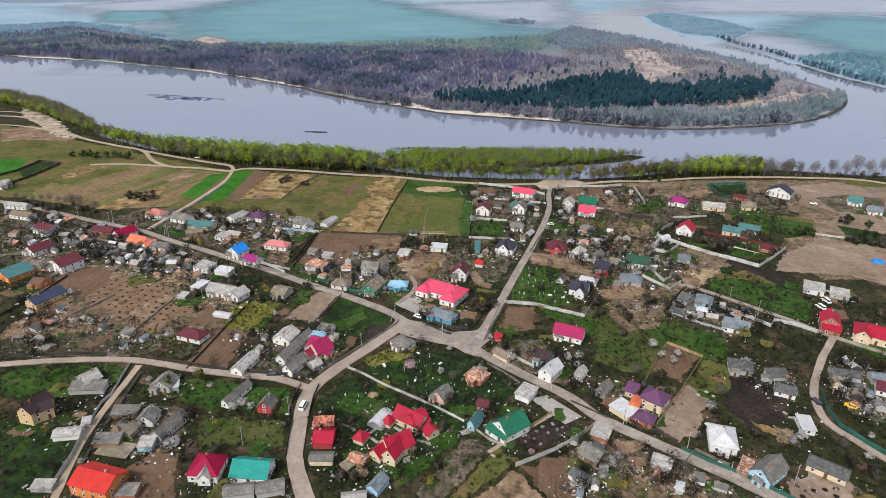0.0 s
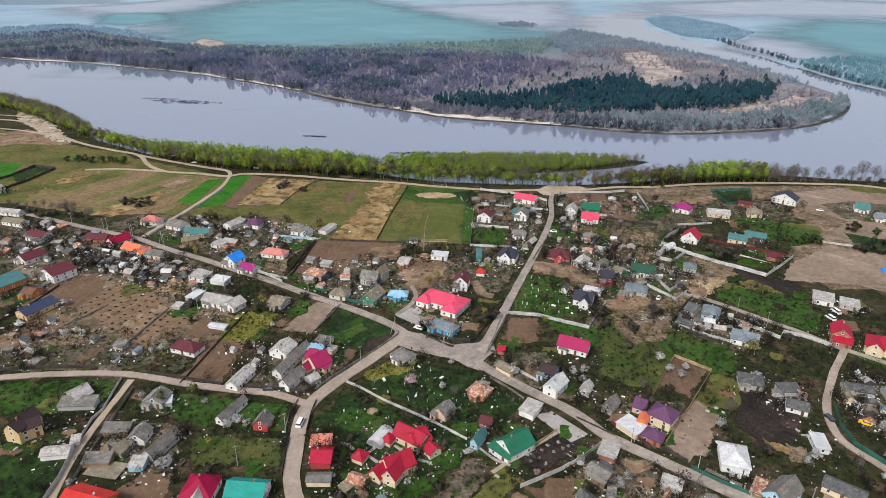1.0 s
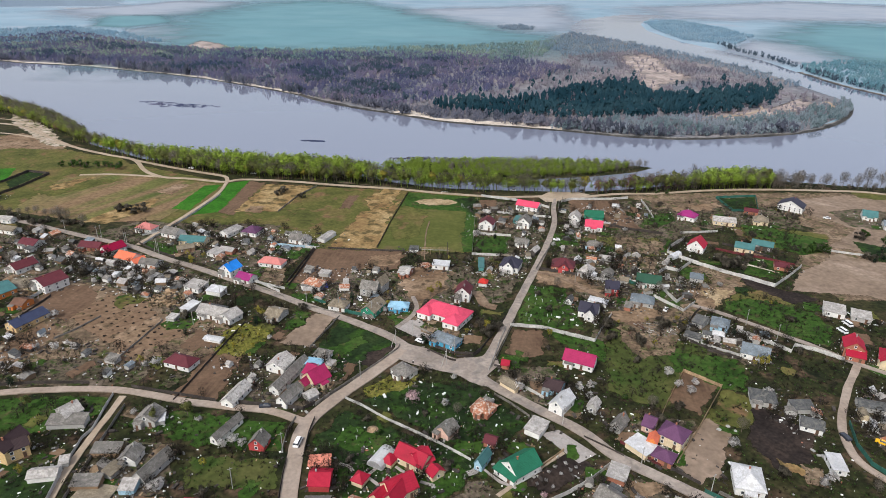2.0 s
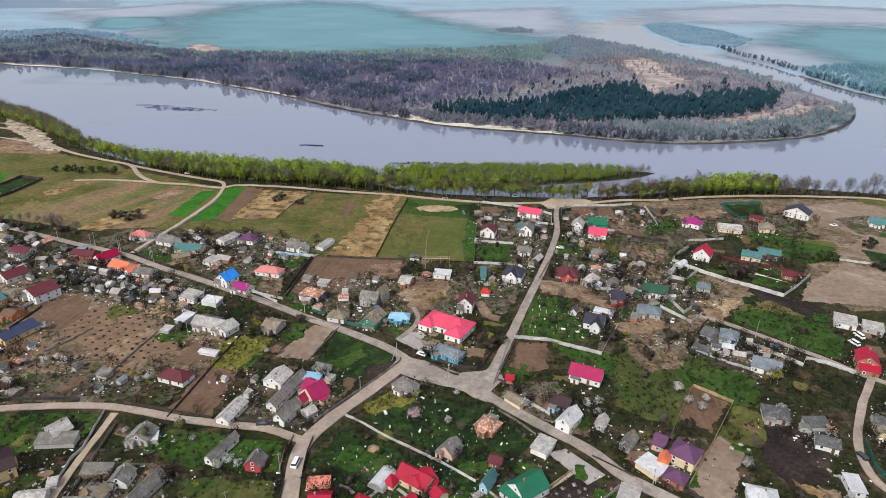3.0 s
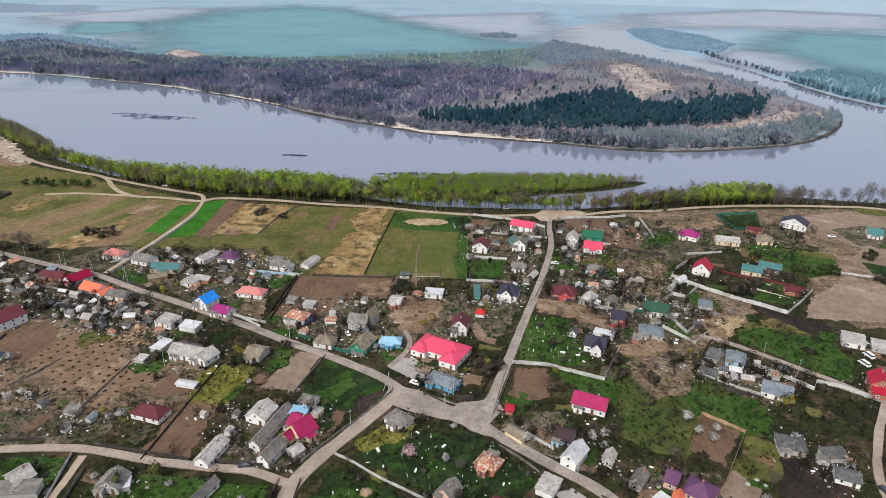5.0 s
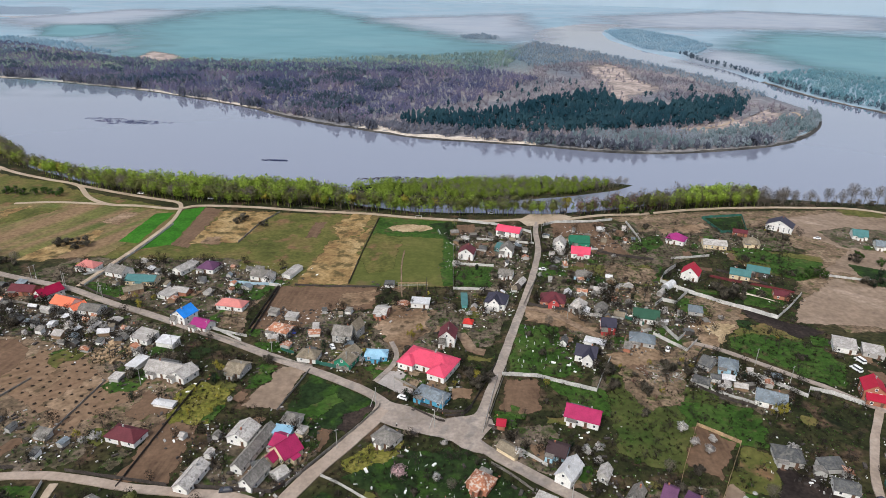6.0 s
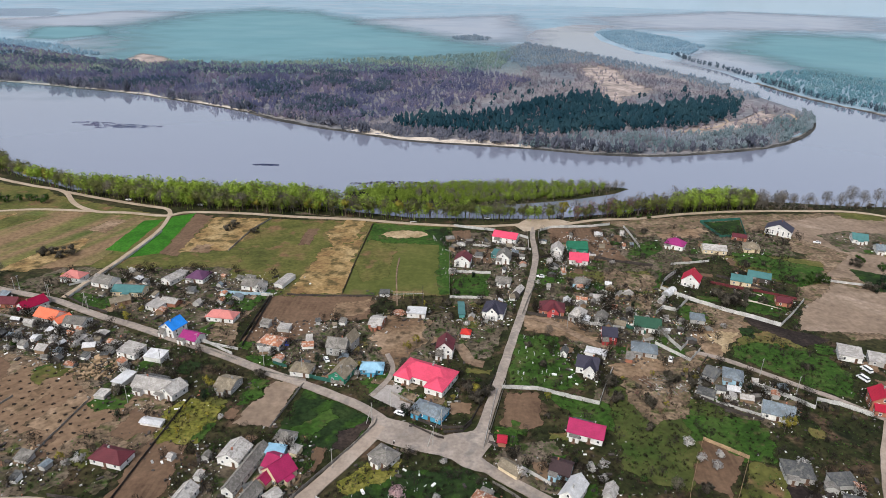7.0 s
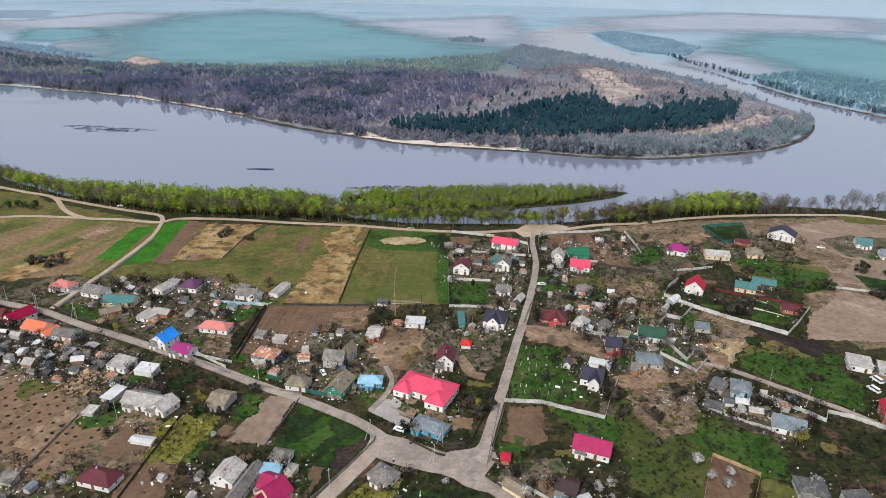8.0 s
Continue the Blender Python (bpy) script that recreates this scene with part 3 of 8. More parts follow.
# distance beyond the river; crop and grass carry haze in their colour
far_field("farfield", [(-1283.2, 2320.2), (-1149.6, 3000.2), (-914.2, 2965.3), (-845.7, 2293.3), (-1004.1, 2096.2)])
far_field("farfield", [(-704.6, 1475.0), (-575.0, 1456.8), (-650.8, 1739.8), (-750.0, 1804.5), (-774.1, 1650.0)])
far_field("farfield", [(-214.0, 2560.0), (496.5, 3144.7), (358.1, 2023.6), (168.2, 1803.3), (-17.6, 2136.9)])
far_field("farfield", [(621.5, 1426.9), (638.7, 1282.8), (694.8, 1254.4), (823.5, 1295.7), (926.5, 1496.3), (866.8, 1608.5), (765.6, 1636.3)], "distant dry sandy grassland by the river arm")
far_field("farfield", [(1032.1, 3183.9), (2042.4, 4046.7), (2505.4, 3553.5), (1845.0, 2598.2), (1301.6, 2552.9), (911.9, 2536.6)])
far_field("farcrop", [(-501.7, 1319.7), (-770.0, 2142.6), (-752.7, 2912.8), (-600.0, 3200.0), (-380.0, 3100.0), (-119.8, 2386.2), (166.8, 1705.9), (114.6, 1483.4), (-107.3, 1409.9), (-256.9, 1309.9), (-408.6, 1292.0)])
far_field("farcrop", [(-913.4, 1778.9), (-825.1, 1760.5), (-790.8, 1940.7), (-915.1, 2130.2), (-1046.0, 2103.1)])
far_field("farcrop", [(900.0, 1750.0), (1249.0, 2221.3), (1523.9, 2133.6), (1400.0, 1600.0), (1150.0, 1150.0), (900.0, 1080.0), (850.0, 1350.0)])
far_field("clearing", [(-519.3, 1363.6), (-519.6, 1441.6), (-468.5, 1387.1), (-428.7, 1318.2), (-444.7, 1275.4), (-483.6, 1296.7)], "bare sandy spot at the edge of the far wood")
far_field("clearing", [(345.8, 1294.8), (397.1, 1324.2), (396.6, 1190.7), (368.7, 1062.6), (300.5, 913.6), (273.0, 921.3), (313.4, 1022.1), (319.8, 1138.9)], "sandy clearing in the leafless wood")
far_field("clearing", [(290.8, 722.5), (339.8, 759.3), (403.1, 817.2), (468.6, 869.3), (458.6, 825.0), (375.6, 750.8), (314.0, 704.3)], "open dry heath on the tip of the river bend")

# open grassland under the fields
field("dull", [(-640.0, 640.0), (-480.0, 640.0), (-330.0, 560.0), (-255.0, 520.0), (-165.0, 474.0), (-30.0, 462.0), (24.0, 452.0), (14.0, 352.0), (-80.0, 352.0), (-110.0, 385.0), (-180.0, 392.0), (-300.0, 410.0), (-420.0, 420.0), (-640.0, 430.0)], "grassland", "rough olive grassland between village and river", z=0.02)
field("earth", [(128.0, 458.0), (200.0, 470.0), (300.0, 474.0), (420.0, 440.0), (420.0, 330.0), (300.0, 300.0), (200.0, 300.0), (200.0, 345.0), (240.0, 400.0), (200.0, 440.0), (140.0, 448.0)], "fallow", "brown fallow land with dry weeds", z=0.02)

# trampled ground between the houses
field("yard", [(-303.7, 384.5), (-233.9, 371.1), (-185.4, 350.7), (-142.8, 327.3), (-110.7, 306.2), (-107.0, 275.5), (-126.4, 275.0), (-157.0, 293.9), (-195.2, 310.6), (-219.0, 304.1), (-248.7, 303.2)], "yard", ragged=3)
field("yard", [(-187.4, 226.8), (-179.0, 236.9), (-159.4, 252.1), (-138.4, 240.3), (-117.4, 231.6), (-124.4, 219.9), (-181.5, 217.6)], "yard", ragged=3)
field("yard", [(-80.8, 308.5), (-58.6, 323.9), (-27.0, 326.5), (15.0, 334.2), (20.1, 304.8), (4.8, 284.8), (-12.1, 278.3), (-26.2, 277.9), (-49.6, 284.4), (-71.9, 295.2)], "yard", ragged=3)
field("yard", [(21.7, 440.3), (74.5, 442.6), (65.3, 390.4), (43.7, 327.3), (28.3, 291.8), (19.5, 291.5), (17.2, 350.9)], "yard", ragged=2)
field("yard", [(81.9, 436.5), (145.0, 449.4), (199.1, 447.9), (245.5, 431.1), (232.6, 396.8), (185.2, 401.4), (142.6, 375.4), (71.5, 370.9)], "yard", ragged=2)
field("yard", [(71.2, 369.0), (132.9, 373.2), (126.6, 346.1), (138.7, 314.1), (115.8, 282.0), (90.8, 284.3), (78.6, 280.9), (65.9, 306.2), (57.7, 335.6)], "yard", ragged=2)
field("yard", [(113.4, 279.0), (138.7, 268.3), (140.6, 247.6), (129.8, 240.2), (108.6, 251.7)], "yard", ragged=3)
field("yard", [(164.4, 225.6), (189.1, 216.1), (166.1, 181.2), (152.3, 188.7), (150.6, 203.9)], "yard", ragged=3)
field("yard", [(42.2, 167.2), (56.3, 178.9), (79.4, 163.9), (97.0, 148.3), (89.8, 143.7), (38.1, 142.8)], "yard", ragged=3)
field("yard", [(-118.7, 164.0), (-119.6, 181.3), (-108.9, 189.5), (-91.7, 188.3), (-86.8, 164.7), (-102.5, 161.7)], "yard", ragged=3)
field("yard", [(-84.9, 209.7), (-78.0, 239.5), (-48.1, 240.3), (-38.8, 227.0), (-49.7, 208.6), (-67.3, 207.0)], "yard", ragged=2)
field("yard", [(18.4, 220.0), (24.4, 237.5), (44.3, 238.0), (51.3, 220.8), (40.6, 210.7)], "yard", ragged=2)
field("yard", [(59.8, 194.9), (74.3, 209.6), (92.3, 202.6), (76.5, 179.3), (68.8, 180.7)], "yard", ragged=2)

field("yard", [(-218.0, 367.8), (-196.9, 392.9), (-158.4, 390.1), (-114.1, 391.9), (-74.7, 380.0), (-77.2, 354.5), (-85.7, 330.8), (-86.8, 308.3), (-106.7, 313.4), (-143.0, 336.9), (-182.6, 359.8)], "yard", ragged=3)
field("yard", [(-83.6, 484.3), (-28.5, 463.5), (-28.8, 469.1), (-82.7, 478.3)], "yard", ragged=1)

# fields between the village and the river
field("meadow", [(-287.9, 406.9), (-292.0, 479.1), (-275.6, 490.7), (-218.3, 484.1), (-171.5, 471.3), (-178.4, 413.7), (-183.0, 395.6), (-220.6, 387.7), (-260.3, 399.0)])
field("dull", [(-384.7, 533.0), (-337.8, 554.6), (-274.8, 538.8), (-241.1, 497.1), (-282.9, 487.2), (-313.5, 501.8), (-354.9, 486.9)])
field("bright", [(-363.0, 499.3), (-341.5, 502.0), (-329.0, 467.0), (-338.1, 460.8)])
field("dark", [(-327.3, 465.6), (-326.9, 493.0), (-310.0, 493.8), (-315.6, 452.0)])
field("tan", [(-425.4, 596.2), (-404.7, 616.0), (-340.6, 579.0), (-334.9, 558.7), (-381.7, 560.2), (-396.5, 551.4)])
field("bright", [(-184.4, 416.9), (-179.2, 466.6), (-167.2, 468.6), (-171.9, 413.9)])
field("bright", [(-166.7, 405.0), (-162.5, 474.6), (-149.3, 481.2), (-151.0, 411.3)])
field("soil", [(-150.7, 410.2), (-148.9, 479.7), (-136.7, 477.3), (-139.3, 406.1)])
field("straw", [(-141.4, 412.9), (-134.7, 473.0), (-98.1, 470.3), (-111.9, 414.1)])
field("dull", [(-104.1, 377.9), (-96.1, 469.0), (-27.6, 463.5), (-40.5, 355.8), (-68.6, 354.8)])
field("soil", [(-73.0, 421.5), (-69.9, 450.7), (-61.4, 449.8), (-65.0, 420.7)])
field("straw", [(-68.6, 354.8), (-57.3, 416.3), (-38.3, 425.4), (-30.7, 444.5), (-40.2, 355.9)])
field("tan", [(-135.2, 413.1), (-133.8, 425.0), (-121.8, 425.5), (-122.6, 410.2)])
field("pitch", [(-40.2, 355.9), (-27.4, 460.8), (25.4, 449.5), (15.6, 352.5)])
field("lawn", [(-31.9, 425.6), (-27.4, 459.4), (20.8, 450.7), (16.1, 419.3)])
field("lawn", [(9.7, 370.5), (16.9, 446.6), (24.9, 446.9), (15.6, 352.5), (10.5, 352.4)])
field("goal_sand", [(-22.5, 438.4), (-15.7, 443.9), (-4.4, 445.6), (5.6, 443.5), (9.2, 437.2), (1.8, 431.9), (-10.4, 431.4), (-18.6, 433.6)], ragged=2.5)
field("soil", [(-82.3, 308.5), (-76.5, 354.6), (-23.4, 352.9), (-25.1, 328.1), (-46.2, 326.6), (-59.4, 309.2)])
field("tan", [(-43.4, 344.5), (-24.6, 349.4), (-27.4, 332.7), (-46.4, 328.2)], ragged=3)
field("tan", [(-25.8, 310.3), (-17.7, 333.1), (1.9, 325.9), (1.9, 304.2), (-11.2, 290.6), (-12.4, 284.3)], ragged=3)
field("lawn", [(16.2, 349.1), (19.3, 377.6), (40.4, 378.4), (35.9, 349.8)])
field("dark", [(6.0, 446.1), (22.9, 450.8), (18.2, 410.2)])

# a fenced garden of dark grass near the river track
GREEN_YARD = [(198.3, 456.4), (199.4, 429.0), (217.0, 429.0), (229.5, 461.0)]
field("dark", GREEN_YARD, ragged=0.5)

# the open land to the right of the streets
road("sand_track_left", "pale wheel track through dunes", 2.4, [(-468.9, 612.2), (-426.2, 614.7), (-383.5, 598.6), (-339.9, 572.8)], "track", z=0.0)
road("sand_track_upper", "pale wheel track through dunes", 2.0, [(-502.4, 678.1), (-449.0, 670.2), (-410.6, 640.5), (-368.8, 599.4)], "track", z=0.02)
road("bend_track", "pale sandy track over the heath", 3.4, [(277.1, 719.8), (304.2, 738.9), (337.0, 753.4), (365.9, 771.5), (388.4, 797.0), (394.3, 817.1)], "track", z=0.0)
road("bend_loop", "pale sandy loop of track on the tip of the bend", 4.0, [(472.1, 825.2), (498.1, 851.0), (490.2, 822.0), (467.8, 791.5), (462.2, 801.2), (472.1, 825.2)], "track", z=0.0)
field("pale", [(180.3, 309.6), (194.2, 331.6), (216.3, 347.5), (230.9, 359.6), (261.6, 342.4), (283.5, 330.0), (240.6, 285.0), (217.3, 305.2)])
field("pale", [(258.1, 457.0), (303.8, 469.8), (358.8, 448.2), (286.3, 343.3), (233.1, 369.3), (267.4, 398.2), (248.4, 428.8)])
field("dark", [(252.3, 379.5), (276.2, 365.3), (292.2, 351.8), (279.6, 333.5), (246.9, 350.3)])
field("dull", [(307.0, 475.6), (343.4, 471.6), (332.8, 454.9), (307.9, 461.8)])
field("yard", [(266.2, 431.9), (290.6, 439.0), (318.1, 431.6), (294.3, 394.0), (266.5, 403.5)], "yard")
field("dull", [(183.5, 397.1), (201.6, 404.2), (243.6, 389.0), (224.5, 358.1), (191.7, 364.1)])
field("tan", [(158.0, 439.7), (190.6, 447.5), (187.7, 428.7), (158.3, 425.1)])
field("dull", [(63.9, 380.3), (132.5, 377.9), (136.1, 355.0), (105.8, 343.8), (76.9, 371.1)])
field("lawn", [(126.8, 368.2), (140.3, 377.3), (129.7, 356.6), (122.9, 354.6)])
field("lawn", [(171.0, 351.9), (197.9, 340.3), (179.9, 322.7), (165.0, 332.9)])
field("tan", [(127.0, 311.6), (153.0, 327.1), (161.3, 316.2), (137.8, 295.1), (128.4, 285.4), (124.4, 294.7)], ragged=3)
field("lawn", [(107.8, 252.7), (115.6, 247.6), (125.5, 244.7), (119.2, 229.2), (109.2, 231.8), (95.6, 246.2), (101.7, 258.9)])
field("dull", [(139.4, 295.3), (151.0, 308.8), (165.4, 310.9), (175.2, 296.1), (177.0, 284.0), (181.9, 272.3), (171.9, 258.5), (153.8, 271.5)])
field("lawn", [(141.2, 297.6), (154.0, 301.5), (170.3, 295.0), (180.4, 286.9), (182.2, 272.8), (170.2, 255.2), (158.5, 263.3), (144.9, 279.4), (136.4, 288.9)])
field("peat", [(154.7, 334.3), (173.6, 312.6), (191.2, 300.8), (175.7, 294.7), (161.7, 309.7)], label="dark dug strip below a slab fence")
field("lawn", [(175.1, 240.5), (186.8, 224.1), (190.6, 204.8), (204.2, 224.5), (187.0, 243.6)])
field("lawn", [(34.5, 279.7), (42.2, 312.4), (61.8, 309.5), (62.1, 292.8), (64.5, 266.2), (33.7, 270.9)])
field("soil", [(25.1, 247.0), (31.4, 266.9), (45.4, 265.7), (41.5, 245.0), (31.0, 242.4)])
field("lawn", [(45.4, 265.7), (71.0, 258.4), (71.9, 238.7), (55.9, 247.8)])
field("pasture", [(73.3, 269.2), (119.3, 259.7), (96.3, 221.9), (81.1, 209.7), (63.1, 221.1)])
field("lawn", [(96.2, 253.9), (127.3, 240.2), (120.1, 222.5), (108.2, 222.2), (94.3, 234.8)])
field("earth", [(80.7, 277.2), (103.1, 281.6), (111.9, 272.2), (97.9, 246.4), (82.0, 244.9), (78.1, 259.9)], label="brown scrubby earth with felled branches")
field("soil", [(85.0, 215.6), (98.4, 235.8), (109.4, 225.6), (94.6, 206.3)])
field("dull", [(93.4, 202.6), (110.2, 224.3), (124.7, 216.5), (109.7, 199.5)])
field("pale", [(96.9, 206.4), (103.1, 197.6), (91.2, 176.7), (81.9, 171.6), (76.0, 183.3)], ragged=2)
field("peat", [(105.5, 194.3), (119.2, 214.5), (134.1, 198.3), (124.7, 183.4), (110.3, 178.6)])
field("straw", [(112.4, 185.6), (120.4, 178.7), (117.3, 176.3), (112.0, 182.5)])
field("pale", [(111.2, 155.7), (123.3, 161.4), (133.3, 153.2), (137.1, 140.5), (103.7, 139.9)], label="pale trodden yard with dark compost spots")

field("soil", [(24.0, 444.6), (37.3, 445.2), (36.0, 428.2), (23.2, 426.4)], ragged=0.8)
field("soil", [(32.9, 413.4), (44.7, 415.0), (44.2, 391.5), (32.4, 390.9)], ragged=0.8)
field("soil", [(88.3, 447.5), (125.3, 449.1), (123.8, 417.3), (126.4, 389.3), (103.9, 393.8), (108.3, 422.7), (84.9, 421.7)], ragged=1)
field("lawn", [(197.7, 400.9), (218.1, 392.9), (239.0, 380.3), (226.5, 361.2), (209.4, 354.8), (199.8, 366.3), (204.9, 385.6)])
field("lawn", [(169.9, 344.9), (181.5, 353.8), (191.5, 345.7), (186.9, 332.1), (177.3, 322.9), (163.3, 328.7)])

# gardens on the near side of the main street
field("earth", [(-205.0, 278.0), (-197.0, 309.0), (-160.0, 300.0), (-128.0, 276.0), (-106.0, 272.0), (-98.0, 266.0), (-90.0, 236.0), (-134.0, 232.0), (-150.0, 240.0), (-176.0, 232.0), (-194.0, 232.0), (-194.0, 255.0)], ragged=2)
field("loam", [(-191.2, 234.0), (-191.5, 249.4), (-183.4, 267.4), (-170.7, 259.8), (-176.3, 233.1)])
field("soil", [(-203.3, 278.7), (-196.2, 305.0), (-178.4, 301.9), (-168.2, 285.7), (-173.1, 267.1), (-190.8, 272.7)])
field("loam", [(-174.6, 270.1), (-168.7, 295.0), (-144.8, 287.1), (-133.6, 274.4), (-130.5, 259.5), (-145.8, 249.3)], ragged=2)
field("tan", [(-160.0, 264.0), (-152.0, 281.0), (-146.0, 278.0), (-152.0, 260.0)], ragged=1)
field("lawn", [(-161.6, 293.4), (-153.1, 295.4), (-147.1, 288.7), (-163.2, 289.9)])
field("loam", [(-144.4, 249.4), (-132.9, 265.2), (-111.4, 270.4), (-116.3, 255.6), (-131.7, 239.3)])
field("soil", [(-114.9, 247.3), (-110.9, 264.2), (-99.8, 253.7), (-97.5, 253.7), (-99.5, 244.4), (-103.5, 243.5)])
field("soil", [(-99.5, 244.4), (-97.4, 246.6), (-84.3, 242.2), (-86.6, 211.5), (-105.2, 213.8), (-102.0, 234.3)])
field("lawn", [(-131.7, 266.3), (-120.2, 276.7), (-114.3, 273.7), (-120.7, 262.0)])
field("gold", [(-97.6, 242.8), (-99.9, 261.6), (-94.0, 269.0), (-77.9, 265.0), (-78.1, 251.7), (-82.0, 240.4)])
field("pale", [(-73.3, 251.4), (-61.6, 279.2), (-50.8, 277.2), (-58.2, 248.3)])
field("lawn", [(-74.6, 262.3), (-70.5, 281.4), (-63.0, 279.2), (-69.2, 262.5)])
field("dark", [(-57.7, 245.8), (-49.2, 273.7), (-20.5, 253.8), (-23.3, 243.3), (-41.7, 230.4)])
field("peat", [(-32.8, 247.0), (-22.3, 252.9), (-21.0, 250.0), (-27.5, 240.0), (-32.0, 234.5), (-36.0, 238.0)], label="dark dug soil in the corner of a garden")
field("lawn", [(-175.0, 207.5), (-164.0, 211.7), (-127.2, 213.3), (-125.2, 204.2), (-128.0, 194.2), (-146.0, 192.1), (-165.8, 193.3)])
field("dark", [(-156.6, 179.0), (-130.3, 175.0), (-123.0, 172.3), (-121.4, 148.9), (-121.3, 140.0), (-131.3, 139.8)])
field("lawn", [(-116.9, 197.9), (-100.3, 205.5), (-56.6, 199.3), (-55.4, 184.2), (-89.6, 188.3)])
field("pasture", [(-84.1, 167.4), (-85.4, 182.0), (-54.7, 181.1), (-52.6, 168.1)])
field("soil", [(-105.0, 151.6), (-96.2, 164.5), (-85.9, 164.7), (-81.0, 140.7), (-99.5, 140.3)])
field("dark", [(-46.5, 189.3), (-37.9, 207.7), (-12.9, 195.0), (10.2, 182.5), (10.0, 175.0), (-3.4, 158.5), (-13.9, 150.9), (-34.0, 165.7), (-37.7, 183.0), (-45.2, 184.5)])
field("lawn", [(-39.8, 189.4), (-35.0, 199.7), (-4.1, 185.3), (10.0, 176.5), (-13.6, 146.3), (-16.3, 158.2), (0.1, 171.9), (-26.7, 184.9)])
field("gold", [(-33.0, 218.8), (-22.3, 230.9), (-10.2, 231.2), (-12.0, 219.3), (-27.7, 212.9)])
field("dark", [(-32.2, 212.8), (-9.9, 225.6), (11.6, 226.1), (30.5, 201.2), (20.7, 187.5), (10.3, 184.1), (-13.2, 200.2)])
field("lawn", [(-34.0, 164.0), (-24.0, 155.0), (-14.0, 151.0), (7.5, 172.9), (4.0, 178.0), (-6.0, 182.0), (-20.0, 166.0)], ragged=2)
field("yard", [(7.5, 172.9), (19.4, 169.5), (3.9, 148.9), (-5.6, 140.0), (-9.0, 142.0), (-7.1, 149.2)], ragged=2)
field("dull", [(19.4, 169.5), (27.4, 162.9), (16.5, 153.9), (5.5, 142.4), (-1.0, 142.0)], ragged=2)
field("tan", [(23.9, 159.2), (31.9, 148.0), (34.8, 138.7), (2.1, 139.1)], ragged=1.5)
field("peat", [(23.3, 169.6), (40.3, 186.3), (51.5, 180.3), (34.7, 168.4)])
field("soil", [(25.2, 159.5), (42.2, 167.2), (45.9, 156.9), (41.5, 142.8), (34.6, 142.7)])
field("tan", [(56.3, 170.2), (68.8, 173.3), (71.5, 169.2), (58.7, 164.3)])
field("earth", [(60.1, 162.2), (75.6, 163.8), (89.2, 155.2), (81.2, 143.5), (51.8, 143.0)])
field("paving", [(33.8, 195.7), (40.5, 197.9), (51.5, 185.6), (44.6, 181.1)], ragged=0)
field("paving", [(-22.5, 266.5), (-15.5, 278.2), (-6.2, 267.0), (-7.3, 258.3), (-9.9, 256.2)], ragged=0)

# roads
field("road", [(-23.2, 241.9), (-21.1, 254.8), (-9.6, 250.1), (4.5, 241.7), (17.2, 244.4), (20.6, 249.4), (22.4, 237.5), (16.5, 229.3), (23.1, 220.1), (13.9, 223.2), (2.0, 231.5), (-10.3, 235.7)], "road_junction", "wide worn gravel road junction", z=0.452)
road("road_main", "grey worn village street of gravel and old asphalt", (3.4, 4.7), [(-329.4, 410.9), (-270.2, 390.0), (-236.0, 374.9), (-208.7, 363.4), (-183.2, 353.4), (-156.3, 337.2), (-136.2, 326.7), (-118.5, 316.7), (-101.8, 307.2), (-84.1, 296.8), (-67.1, 285.8), (-51.3, 276.6), (-36.2, 267.3), (-24.6, 258.9), (-14.7, 248.4), (-3.0, 240.5), (8.2, 237.1), (19.1, 223.4), (34.7, 209.4), (48.4, 197.4), (57.6, 185.1), (69.4, 175.6), (80.4, 167.1), (90.8, 159.5), (100.3, 151.6), (110.1, 142.9)])
road("road_river", "grey street running down to the river", (4.4, 3.3), [(11.9, 236.3), (18.5, 244.4), (23.1, 256.0), (28.4, 270.8), (37.6, 297.2), (51.1, 335.4), (63.7, 373.5), (71.7, 403.4), (74.8, 427.7), (79.3, 449.2)], z=0.52)
road("road_lower", "beige gravel street bending through the village", 5.4, [(-18.1, 248.3), (-23.0, 240.0), (-33.7, 225.0), (-43.4, 211.4), (-49.6, 200.1), (-50.9, 189.2), (-49.9, 176.7), (-48.2, 162.8), (-44.6, 152.7), (-38.9, 140.3)], "beige", z=0.53)
road("road_left", "sandy unpaved village road", 3.4, [(-194.8, 210.1), (-178.4, 212.9), (-157.4, 216.2), (-135.0, 217.5), (-120.5, 216.3), (-97.8, 210.9), (-81.1, 208.2), (-64.8, 206.0), (-50.7, 200.1)], "beige", z=0.51)
road("lane_wheel_tracks", "narrow dirt lane with wheel tracks", 2.6, [(-122.5, 213.4), (-122.5, 203.2), (-122.8, 192.2), (-122.2, 170.9), (-118.8, 151.4), (-115.9, 137.9)], "track", z=0.25)
road("lane_right", "sandy lane along garden fences", 2.7, [(120.8, 292.7), (130.6, 287.3), (142.2, 276.9), (153.8, 265.4), (163.1, 256.7), (171.1, 247.0), (175.6, 242.3), (201.3, 220.4)], z=0.48)
road("lane_bend", "bending gravel lane beside a green fence", 2.9, [(174.1, 241.4), (160.8, 225.6), (147.9, 207.5), (141.9, 195.0), (140.4, 183.7), (144.9, 174.3), (150.0, 165.3), (157.8, 152.2)], "beige", z=0.49)
